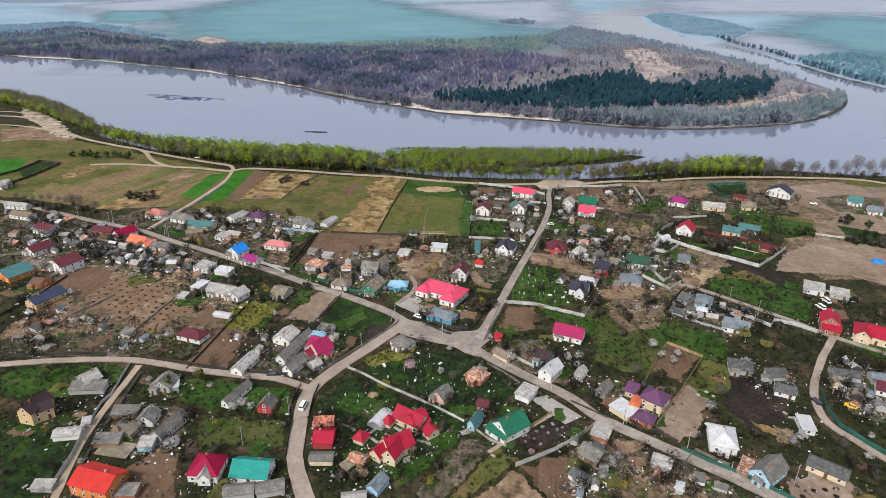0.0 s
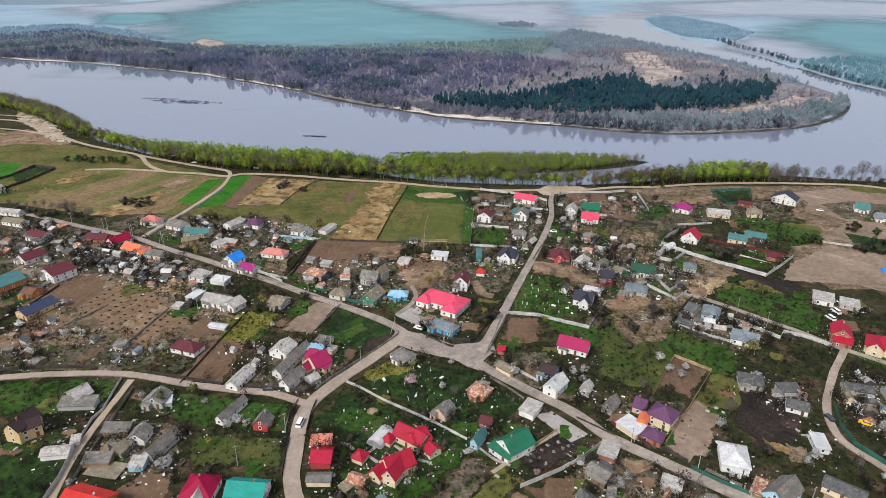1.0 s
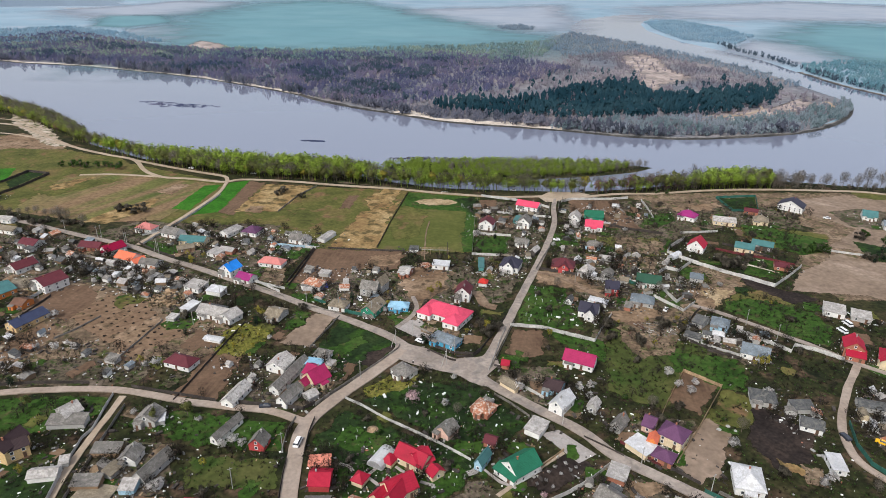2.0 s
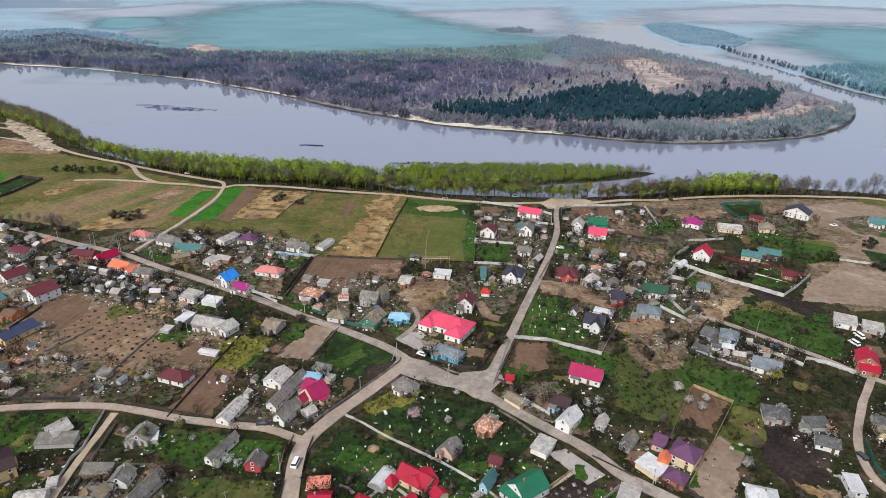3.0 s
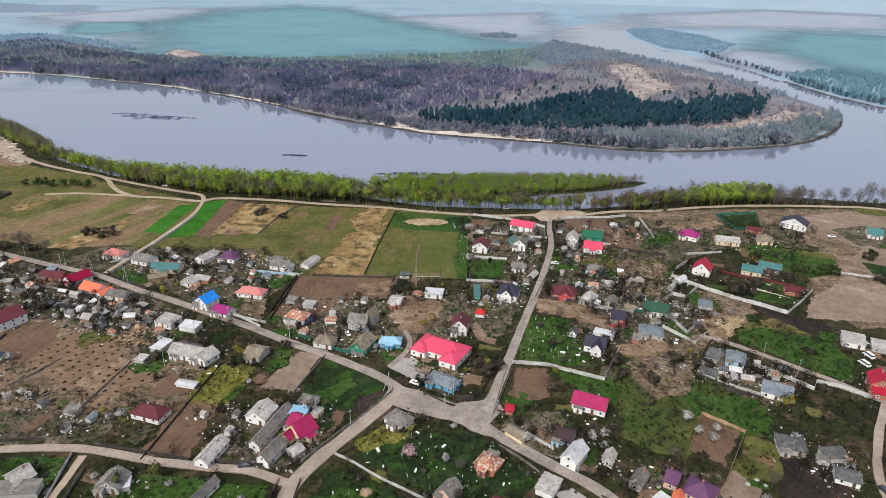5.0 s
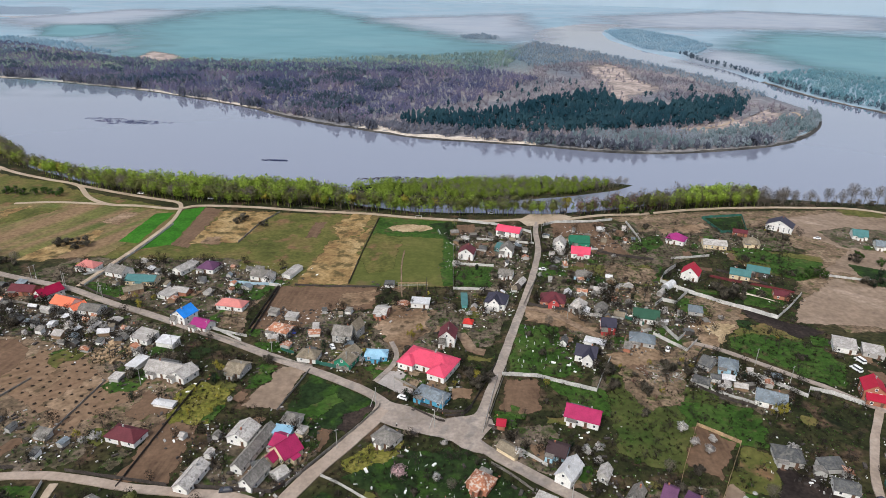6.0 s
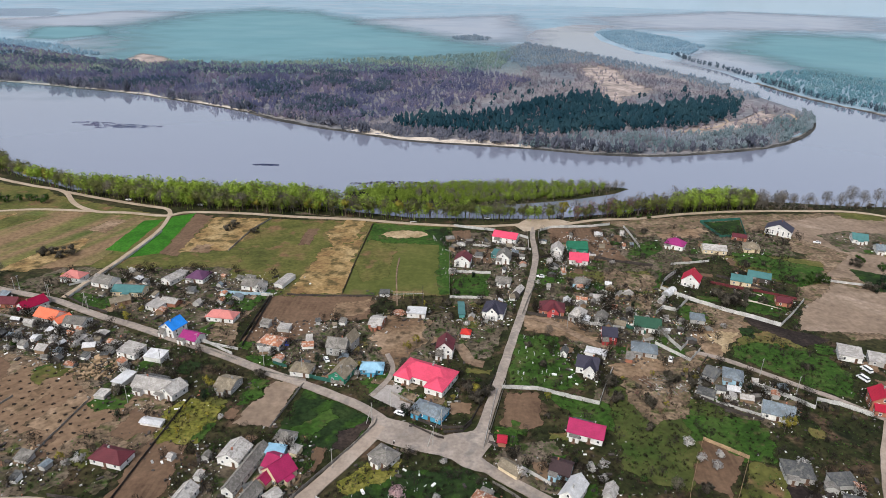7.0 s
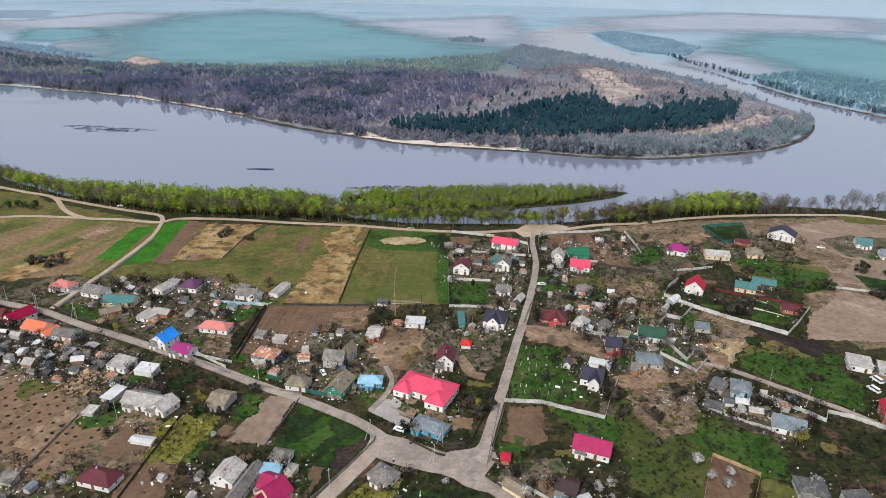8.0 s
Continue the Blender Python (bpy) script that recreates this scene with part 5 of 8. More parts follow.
house((61.6, 189.5), (67.2, 182.3), 7.7, 2.8, 0.2, "white", "cream", "flat", "carport", False, False, "flat cream carport beside a purple-roofed house")
house((58.3, 198.2), (61.9, 195.2), 7.7, 2.8, 2.8, "slate", "grey", "across")
house((52.2, 208.5), (56.0, 206.3), 6, 2.6, 2.2, "pale", "grey", "across", chimney=False)
house((51.4, 173.3), (57.2, 170.3), 7.7, 2.8, 0.3, "pale", "brick", "flat", "garage", False, False, "garage with a patched pale flat roof")
house((45.3, 164.5), (50.9, 158.9), 7.7, 2.8, 2.4, "slate", "timber", "along")
shed((40.7, 155.1), (44.7, 149.9), 5, 2.4, 1.6, "dark", "white", "along")
shed((68.6, 160.4), (74.6, 157.2), 5.2, 2.4, 0.6, "pale", "grey", "lean")
house((90.9, 168.2), (100.0, 165.6), 12, 3.6, 2.8, "white", "white", "hip")
house((98.8, 156.7), (103.4, 150.5), 12, 3.4, 3.4, "slate", "pale_blue", "across")
shed((95.8, 158.0), (98.9, 155.6), 8.6, 2.0, 0.3, "rust", "timber", "flat")
house((119.3, 160.2), (128.8, 152.5), 6.9, 2.8, 1.8, "dark", "cream", "along", "barn", True, False, "long cream barn with a dark weathered roof", "outbuildings")
house((127.0, 177.4), (132.1, 176.4), 8.6, 2.8, 0.3, "white", "white", "flat")
house((116.2, 214.0), (125.6, 211.1), 8.6, 2.8, 2.2, "dark", "grey", "hip")
house((127.7, 199.6), (135.0, 196.3), 6.9, 2.6, 1.8, "dark", "white", "along", chimney=False)
shed((130.2, 208.7), (138.9, 208.9), 5.2, 2.4, 1.0, "dark", "grey", "lean")
house((126.0, 246.5), (136.1, 241.0), 9.5, 3.2, 2.8, "blue_grey", "white", "along")
crimson_home = house((171.2, 248.6), (178.9, 245.0), 9.6, 5.4, 3.2, "red", "brick", "across", label="tall brick house with a bright red gabled roof")
add_wing(crimson_home, (170.6, 245.4), (177.6, 241.8), 5.0, 3.2, 1.8, "red", "brick", "lean")
red_villa = house((181.9, 241.5), (197.5, 230.9), 11.2, 4.2, 3.4, "red", "cream", "hip", label="long cream villa with a bright red hipped roof")
add_wing(red_villa, (181.4, 239.6), (187.0, 235.6), 9.0, 4.2, 2.8, "red", "cream", "across")
house((182.4, 284.4), (191.2, 280.0), 9.0, 3.4, 1.0, "pale", "white", "lean", "workshop", True, False, "pale grey workshop with a sheet metal roof", "outbuildings")
shed((193.4, 279.8), (201.2, 275.8), 7.7, 2.8, 1.0, "pale", "grey", "lean")
shed((156.0, 211.4), (166.5, 207.9), 6, 2.5, 1.4, "dark", "grey", "along")
shed((153.7, 205.4), (156.7, 204.7), 5, 2.5, 1.0, "tan", "cream", "across")
house((167.6, 201.0), (174.1, 197.7), 7.7, 2.8, 2.2, "maroon", "white", "along")
shed((170.7, 207.9), (181.7, 205.9), 6, 2.6, 1.2, "blue_grey", "grey", "along")

# around the junction and the paved court
hall = house((-12.65, 278.5), (7.49, 266.97), 12.5, 3.6, 3.4, "pink", "white", "hip", "community_hall", True, True, "long white hall with a bright pink-red metal roof", "public buildings")
for wing_a, wing_b, deep in (((-13.9, 276.3), (-7.2, 272.5), 8.5), ((-1.88, 267.7), (5.5, 263.5), 10.0)):
    add_wing(hall, wing_a, wing_b, deep, 3.62, 2.5, "pink", "white", "hip")
house((-7.7, 254.7), (3.8, 247.6), 8.0, 2.8, 2.0, "blue_grey", "blue", "hip")
house((-27.8, 281.6), (-17.6, 280.7), 6.5, 2.8, 1.8, "pale_blue", "blue", "hip")
house((4.2, 292.8), (12.1, 291.2), 9.5, 5.2, 3.6, "maroon", "white", "across")
house((-43.2, 297.1), (-34.1, 295.0), 8.0, 4.6, 3.2, "slate", "grey", "along")
house((-36.6, 301.0), (-31.9, 298.5), 7.7, 5.5, 3.4, "tan", "grey", "across", chimney=False)
house((-73.9, 304.7), (-63.6, 300.6), 8.2, 3, 2.4, "rust", "white", "hip")
shed((-67.6, 317.9), (-61.8, 316.6), 5.2, 2.2, 0.4, "pale", "grey", "flat")
house((-56.7, 282.0), (-47.8, 279.6), 7.7, 2.8, 2.4, "tan", "white", "hip")
house((-40.5, 277.6), (-33.2, 274.3), 12, 3.2, 3.0, "tan", "green", "across")
house((-102.8, 329.0), (-88.8, 325.6), 7.7, 3, 2.4, "light_red", "white", "hip")
house((-119.6, 316.8), (-112.1, 312.6), 9, 5, 3.2, "blue", "white", "across")
house((-109.5, 310.3), (-101.0, 306.3), 7.7, 2.8, 2.2, "violet", "white", "along", chimney=False)
house((-116.5, 273.5), (-100.8, 268.2), 8.6, 3.2, 2.6, "pale", "white", "along")
house((-105.5, 270.3), (-98.2, 266.0), 8.6, 3.2, 2.4, "pale", "white", "across", chimney=False)
shed((-132.5, 300.4), (-123.2, 296.0), 7.7, 2.8, 1.2, "pale", "white", "lean")
shed((-119.5, 295.4), (-111.1, 293.0), 6, 2.8, 0.8, "white", "white", "lean")
shed((-125.8, 278.2), (-120.8, 275.9), 8.6, 2.4, 0.6, "white", "grey", "lean")
shed((-128.9, 269.3), (-124.4, 268.3), 5, 2.0, 0.4, "pale", "grey", "flat")
house((-84.6, 271.9), (-76.8, 269.2), 9.5, 3, 1.8, "tan", "grey", "along")
house((-106.1, 252.7), (-97.5, 250.4), 4, 1.6, 0.5, "white", "white", "along", "trailer", False, False, "long white trailer on garden soil", "outbuildings")
house((-115.4, 233.2), (-103.2, 229.0), 7.7, 2.8, 2.4, "maroon", "white", "hip", label="white cottage with a dark red hipped roof")
house((-50.4, 218.1), (-44.7, 224.4), 9, 3.4, 4.0, "magenta", "cream", "along")
house((-57.5, 226.9), (-52.4, 224.3), 8, 3.0, 2.4, "magenta", "cream", "along", chimney=False, label="cream wing under a magenta metal roof")
house((-58.1, 219.9), (-54.0, 217.8), 7, 2.8, 2.2, "magenta", "cream", "across", chimney=False, label="cream porch with a magenta gable")
shed((-57.7, 232.9), (-50.9, 231.3), 5, 3.2, 0.3, "pale_blue", "pale_blue", "flat")
shed((-49.7, 233.7), (-46.4, 232.3), 4.5, 2.4, 0.4, "pale", "cream", "flat")
house((-73.1, 231.0), (-64.7, 228.1), 9.5, 3.2, 2.6, "pale", "white", "across")
house((-68.3, 216.5), (-63.6, 214.8), 23, 2.8, 2.2, "slate", "white", "across", chimney=False)
house((-63.8, 208.9), (-58.8, 206.6), 11, 3, 2.8, "slate", "white", "across", chimney=False)
shed((-58.2, 212.6), (-55.2, 214.4), 7, 2.4, 0.4, "dark", "grey", "flat")
shed((-51.3, 210.8), (-47.8, 214.5), 5, 2.2, 1.4, "pale", "grey", "along")
house((-84.1, 208.1), (-78.4, 206.3), 12.9, 2.8, 2.2, "pale", "white", "across")
house((-56.0, 240.2), (-48.9, 238.0), 6, 2.6, 1.8, "slate", "white", "hip", chimney=False)

# the crowded quarter above the main street
house((-209.3, 300.1), (-197.6, 293.0), 12.9, 5, 2.6, "maroon", "white", "across")
house((-232.7, 318.4), (-224.4, 313.4), 12, 3.4, 2.6, "maroon", "white", "across")
house((-231.0, 289.5), (-218.3, 282.3), 13.8, 3.4, 2.6, "teal_dull", "orange", "across")
house((-206.1, 278.4), (-199.0, 276.8), 7.7, 3, 1.6, "brown", "orange", "along", chimney=False)
house((-197.0, 259.9), (-189.3, 256.3), 16.3, 3.2, 2.4, "slate_blue", "yellow", "across")
shed((-219.9, 295.4), (-208.5, 297.1), 11.2, 1.8, 0.3, "tan", "cream", "flat", "pale unfinished building slab with low walls")
house((-182.5, 332.3), (-170.8, 327.1), 8.6, 3.2, 2.8, "orange", "white", "along")
house((-171.8, 327.1), (-167.0, 324.1), 7.7, 2.8, 2.0, "orange", "white", "across", chimney=False)
shed((-166.7, 325.7), (-156.0, 322.9), 7.7, 2.8, 1.8, "slate", "white", "along")
house((-195.7, 342.7), (-189.0, 337.9), 12, 3.2, 2.8, "crimson", "white", "across")
house((-209.8, 346.1), (-196.6, 344.0), 7.7, 3, 2.2, "maroon", "brick", "along")
house((-288.4, 387.5), (-271.7, 384.3), 6.0, 3.0, 1.6, "pale", "white", "along", chimney=False, label="long low white building with a pale corrugated roof")
house((-274.5, 370.7), (-258.9, 366.3), 7.0, 3.0, 1.8, "tan", "white", "along", chimney=False, label="long low white building with a brownish roof")
house((-245.9, 349.2), (-234.6, 346.1), 8.6, 3, 2.2, "maroon", "white", "along")
house((-190.5, 375.8), (-178.9, 372.3), 7.7, 3, 2.6, "light_red", "white", "hip")
house((-172.1, 368.6), (-161.2, 364.3), 9.5, 3, 2.8, "slate", "white", "along")
house((-156.9, 356.5), (-140.7, 354.4), 8.6, 3.2, 2.0, "teal_dull", "cream", "along")
shed((-151.9, 343.8), (-143.5, 348.5), 6.9, 2.6, 1.2, "tan", "timber", "along")
house((-137.2, 370.2), (-130.8, 366.7), 12, 3, 2.2, "pale", "white", "across")
house((-124.4, 371.9), (-114.5, 368.9), 10.3, 3.2, 2.8, "purple", "white", "hip")
house((-93.6, 362.0), (-82.2, 358.4), 8.6, 3, 2.6, "slate", "white", "along")
house((-86.6, 358.0), (-80.7, 356.5), 6, 3, 2.8, "pale", "white", "across", chimney=False)
shed((-77.0, 364.1), (-71.8, 362.0), 13.8, 2.5, 0.8, "pale", "white", "across")
shed((-135.4, 342.1), (-128.0, 338.5), 8.6, 2.6, 0.6, "pale", "white", "flat")
shed((-129.6, 345.7), (-120.7, 342.5), 6, 2.6, 1.2, "pale", "brick", "along")
house((-25.8, 318.7), (-19.4, 316.9), 9.5, 3, 1.4, "pale", "brick", "along", chimney=False)
house((-7.6, 328.9), (1.9, 327.4), 6.9, 3.2, 0.3, "white", "white", "flat")
shed((-21.0, 351.1), (-15.6, 350.8), 5, 2.2, 0.5, "dark", "white", "lean")

# the streets by the river
house((17.8, 327.8), (21.3, 327.6), 12.9, 2.5, 0.2, "teal_dull", "teal", "flat", "container", False, False, "long teal storage container on a grassy yard", "outbuildings")
dark_villa = house((29.1, 328.2), (39.4, 324.5), 11.2, 4, 4.0, "navy", "white", "hip", label="white villa under a nearly black hipped and gabled roof")
add_wing(dark_villa, (30.6, 325.6), (36.6, 323.4), 7.0, 4.3, 3.4, "navy", "white")
house((20.6, 387.8), (29.9, 385.2), 9.5, 4.6, 3.4, "maroon", "white", "across")
house((47.8, 424.5), (62.1, 417.7), 9.5, 4.6, 2.6, "pink", "white", "along")
house((45.3, 392.0), (53.3, 389.3), 9.5, 4.4, 3.4, "slate", "white", "across")
shed((43.9, 399.9), (47.6, 398.2), 6.9, 2.8, 1.0, "teal_dull", "teal", "lean")
house((40.7, 362.3), (48.6, 359.4), 6.9, 3, 2.0, "slate", "white", "along")
shed((48.1, 350.1), (51.6, 348.1), 8.6, 2.5, 1.6, "pale", "dark", "across")
house((79.5, 401.2), (86.9, 398.5), 9.5, 4.4, 3.2, "pale", "white", "across")
house((91.5, 404.1), (103.8, 402.8), 11.2, 4, 3.0, "green", "green", "along")
house((88.2, 389.2), (99.3, 386.5), 8.6, 3.4, 3.2, "pink", "white", "along")
house((82.9, 361.0), (90.8, 356.7), 7.7, 2.8, 2.2, "slate", "pale_blue", "hip")
gabled_brick = house((57.5, 329.3), (69.9, 326.0), 10.0, 3.4, 3.6, "maroon", "brick", "hip", label="brick house with a maroon roof and a broad front gable")
add_wing(gabled_brick, (61.0, 326.6), (67.0, 325.0), 6.0, 3.4, 3.0, "maroon", "red")
house((71.6, 325.1), (77.3, 321.1), 8.6, 3, 3.2, "pale", "grey", "hip")
shed((83.0, 321.5), (88.0, 318.6), 7.7, 2.6, 1.8, "slate", "grey", "across")
house((16.8, 309.4), (21.6, 308.2), 4.8, 2.4, 1.8, "orange_red", "white", "hip", "gazebo", False, False, "small white summer house with a bright red roof")
house((80.7, 301.6), (87.8, 299.9), 9.5, 4.6, 2.6, "navy", "red", "along")
house((70.2, 292.2), (78.7, 287.9), 5, 2.6, 0.2, "white", "white", "flat", "container", False, False, "long white storage container", "outbuildings")
house((99.5, 312.2), (111.5, 308.2), 9.5, 3.4, 3.0, "dark_green", "white", "along")
house((90.8, 291.5), (101.7, 287.5), 8.6, 3, 2.6, "blue_grey", "grey", "hip")
shed((86.5, 286.1), (89.6, 284.7), 5.2, 2.4, 1.0, "slate", "brick", "lean")
black_roofed = house((62.6, 279.6), (71.4, 275.8), 9.0, 3.6, 3.4, "navy", "white", "along", label="white house under a nearly black cross-gabled roof")
add_wing(black_roofed, (64.8, 275.8), (69.6, 273.8), 7.0, 3.9, 3.0, "navy", "white")
shed((59.0, 291.7), (62.0, 290.3), 5.2, 2.4, 1.6, "dark", "white", "across")
house((154.8, 413.1), (164.1, 405.8), 9.5, 3.6, 3.2, "violet", "white", "hip")
house((175.2, 402.8), (189.1, 398.9), 10.3, 3.2, 2.0, "pale", "cream", "along")
house((142.6, 360.0), (151.0, 354.6), 10.5, 4.0, 4.4, "red", "white", "across", label="white house with a steep rounded red roof")
house((171.0, 360.1), (180.8, 355.0), 8.6, 3.2, 2.4, "teal_dull", "cream", "along")
house((183.1, 364.9), (193.8, 358.9), 8.6, 3.4, 2.0, "teal_dull", "dark", "along", chimney=False)
house((232.6, 435.6), (245.6, 425.2), 12, 4.4, 4.2, "navy", "white", "across", label="large white house with a broad gable and dark roof")
house((202.2, 404.8), (211.3, 401.1), 9.5, 3, 3.2, "tan", "cream", "hip")
shed((204.5, 424.2), (212.8, 420.2), 6.9, 2.8, 1.4, "maroon", "brick", "along")
house((281.7, 417.1), (290.1, 413.1), 11.2, 3.2, 2.8, "teal_dull", "white", "along")
house((285.1, 399.4), (293.2, 395.7), 10.3, 3, 2.4, "blue_grey", "white", "along")
shed((183.0, 334.7), (190.3, 332.0), 7.7, 2.8, 1.4, "maroon", "brick", "along")
shed((130.2, 318.8), (136.8, 316.4), 7.7, 2.6, 1.8, "blue_grey", "grey", "hip")
house((114.4, 272.8), (118.3, 268.8), 9.5, 2.8, 2.2, "dark", "grey", "along")
house((121.9, 269.7), (129.3, 265.9), 9.5, 2.8, 2.4, "blue_grey", "pale_blue", "hip")
shed((106.8, 260.7), (112.6, 256.8), 6, 2.4, 1.4, "dark", "grey", "along")
house((-314.0, 423.4), (-309.3, 431.2), 8.6, 3.4, 2.4, "pale", "white", "along")

# ---- plants ----
def fuzz(gen, count, rx, rz, size, clumps=0, slim=1.0, up=0.0):
    """Leaf or twig triangles filling a crown about its middle: arrays of corners, three a leaf."""
    d = gen.normal(size=(count, 3))
    d /= np.linalg.norm(d, axis=1, keepdims=True)
    r = gen.random(count) ** 0.45
    p = d * r[:, None] * np.array([rx, rx, rz])
    if clumps:
        c = gen.normal(size=(clumps, 3))
        c /= np.linalg.norm(c, axis=1, keepdims=True)
        c *= (0.45 + 0.55 * gen.random((clumps, 1)))
        pick = gen.integers(0, clumps, count)
        p = c[pick] * np.array([rx, rx, rz]) * 0.85 + d * r[:, None] * np.array([rx, rx, rz]) * 0.33
    u = gen.normal(size=(count, 3))
    u[:, 2] += up * np.abs(u[:, 2]) + up
    u += up * d
    u /= np.linalg.norm(u, axis=1, keepdims=True)
    w = np.cross(u, gen.normal(size=(count, 3)))
    w /= np.linalg.norm(w, axis=1, keepdims=True)
    s = size * (0.6 + 0.8 * gen.random((count, 1)))
    return np.stack([p + u * s, p - u * s * 0.5 + w * s * 0.7 * slim, p - u * s * 0.5 - w * s * 0.7 * slim], 1)


def outward(tri, lift=0.5):
    """Turns the leaves of a crown to face out from its middle; gives them and their shading directions."""
    mid = tri.mean(axis=(0, 1))
    d = tri.mean(axis=1) - mid
    d[:, 2] = d[:, 2] * 0.8 + lift * np.abs(d).mean()
    d /= np.linalg.norm(d, axis=1, keepdims=True) + 1e-9
    face = np.cross(tri[:, 1] - tri[:, 0], tri[:, 2] - tri[:, 0])
    back = (face * d).sum(1) < 0
    tri = tri.copy()
    tri[back] = tri[back][:, ::-1]
    return tri, d


def tri_mesh(name, tris, mat, normals=None):
    me = bpy.data.meshes.new(name)
    v = tris.reshape(-1, 3)
    me.vertices.add(len(v))
    me.vertices.foreach_set("co", v.astype(np.float32).ravel())
    me.loops.add(len(v))
    me.loops.foreach_set("vertex_index", np.arange(len(v), dtype=np.int32))
    me.polygons.add(len(v) // 3)
    me.polygons.foreach_set("loop_start", np.arange(0, len(v), 3, dtype=np.int32))
    me.update(calc_edges=True)
    if normals is not None:
        soft = me.attributes.new("custom_normal", "FLOAT_VECTOR", "POINT")
        soft.data.foreach_set("vector", (normals if len(normals) == len(v) else np.repeat(normals, 3, axis=0)).astype(np.float32).ravel())
        me.polygons.foreach_set("use_smooth", np.ones(len(v) // 3, bool))
    me.materials.append(mat)
    return me


def turned(base, turns):
    """Copies of points or directions, each turned about the upright."""
    c, s = np.cos(turns), np.sin(turns)
    c, s = (a.reshape((-1,) + (1,) * (base.ndim - 1)) for a in (c, s))
    b = base[None]
    x = b[..., 0] * c - b[..., 1] * s
    return np.stack([x, b[..., 0] * s + b[..., 1] * c, np.broadcast_to(b[..., 2], x.shape)], -1)


def spread(base, places, scales, turns):
    """Copies of a set of triangles at many places, joined: one block of stuff."""
    return (turned(base, turns) * scales[:, None, None, None] + places[:, None, None, :]).reshape(-1, 3, 3)


def limbs(seed, height, spreadr, n=9, r=0.16, bend=0.25):
    """A tapered trunk with limbs that fork once."""
    g = random.Random(seed)
    bm = Build()
    p = Vector((0, 0, -0.2))
    top = Vector((g.uniform(-bend, bend), g.uniform(-bend, bend), height * 0.8))
    mid = p.lerp(top, 0.5) + Vector((g.uniform(-bend, bend), g.uniform(-bend, bend), 0))
    bm.tube(p, mid, r, r * 0.7, 6)
    bm.tube(mid, top, r * 0.7, r * 0.25, 6)
    for i in range(n):
        t = 0.25 + 0.7 * i / n
        s = p.lerp(mid, t * 2) if t < 0.5 else mid.lerp(top, t * 2 - 1)
        a = g.uniform(0, 6.28)
        k = spreadr * (1.05 - 0.55 * t) * g.uniform(0.7, 1.1)
        e = s + Vector((math.cos(a) * k, math.sin(a) * k, height * 0.22 * g.uniform(0.5, 1.2)))
        bm.tube(s, e, r * 0.38, r * 0.12, 4)
        for _ in range(2):
            f = s.lerp(e, g.uniform(0.4, 0.8))
            q = f + Vector((g.uniform(-1, 1), g.uniform(-1, 1), g.uniform(0.3, 1.0))) * k * 0.5
            bm.tube(f, q, r * 0.18, r * 0.07, 3)
    return bm


PLANTS = {}


def plant_kind(key, label, category, height, rx, leaf_mat, count, size, variants=4, slim=1.0, clumps=14, up=0.3, base=0.3, twigs=0):
    """Templates of one kind of tree: trunk with limbs, and a crown of many loose leaves or twigs."""
    out = []
    for v in range(variants):
        g = np.random.default_rng(sum(map(ord, key)) * 10 + v)
        trunk = limbs(v + len(key), height, rx).mesh("trunk", M["bark"])
        rz = height * (1 - base) / 2
        tri = fuzz(g, count, rx, rz, size, clumps, slim, up)
        tri[..., 2] += height * base + rz
        out.append((trunk, tri_mesh("crown", *outward(tri)[:1], M[leaf_mat], outward(tri)[1])))
    PLANTS[key] = (out, label, category)


plant_kind("bare", "leafless tree with fine grey-brown twigs", "tree", 9.0, 3.2, "leaf_grey", 760, 0.62, slim=0.14, clumps=0, up=0.9)
plant_kind("tall_bare", "tall leafless tree standing by the river", "tree", 13.0, 3.6, "leaf_grey", 820, 0.75, slim=0.12, clumps=0, up=0.9)
plant_kind("fruit", "small leafless fruit tree in a garden", "tree", 4.2, 1.8, "leaf_bare", 360, 0.42, slim=0.18, clumps=0, up=0.8)
plant_kind("spring", "tree coming into pale spring-green leaf", "tree", 9.0, 2.9, "leaf_olive", 620, 0.40, slim=0.7, clumps=16)
plant_kind("budding", "tree with yellow-green catkins", "tree", 7.5, 2.6, "leaf_yellow", 460, 0.34, slim=0.6, clumps=14)
plant_kind("green", "dense green garden bush", "bush", 3.2, 2.0, "leaf_green", 300, 0.34, slim=0.7, clumps=12, base=0.05)
plant_kind("brown", "dense leafless bush with dark twigs", "bush", 3.6, 2.3, "leaf_bush", 700, 0.5, slim=0.35, clumps=10, base=0.04, up=0.5)
plant_kind("conifer", "dark evergreen tree in a garden", "tree", 6.0, 1.7, "leaf_dark", 420, 0.36, slim=0.5, clumps=0, base=0.08)
plant_kind("white", "fruit tree in full white blossom", "tree", 4.6, 2.3, "blossom", 480, 0.30, slim=0.7, clumps=22)
plant_kind("pink", "fruit tree in full pink blossom", "tree", 5.2, 2.9, "blossom_pink", 600, 0.30, slim=0.7, clumps=26)
plant_kind("redbud", "tree with reddish buds", "tree", 8.0, 2.6, "leaf_red", 360, 0.5, slim=0.2, clumps=0, up=0.7)
COUNT = [0]


def plant(key, at, size=1.0, group="trees and bushes"):
    out, label, category = PLANTS[key]
    COUNT[0] += 1
    trunk, crown = out[COUNT[0] % len(out)]
    z = -0.55 if at[1] > 455 and group == "riverside trees" else 0
    top = thing(category, label, category, group, pose(at[0], at[1], z, 0, 0, COUNT[0] * 77 % 360) @ Matrix.Diagonal((size, size, size, 1)))
    part("trunk", trunk, None, top)
    part("crown", crown, None, top)
    return top


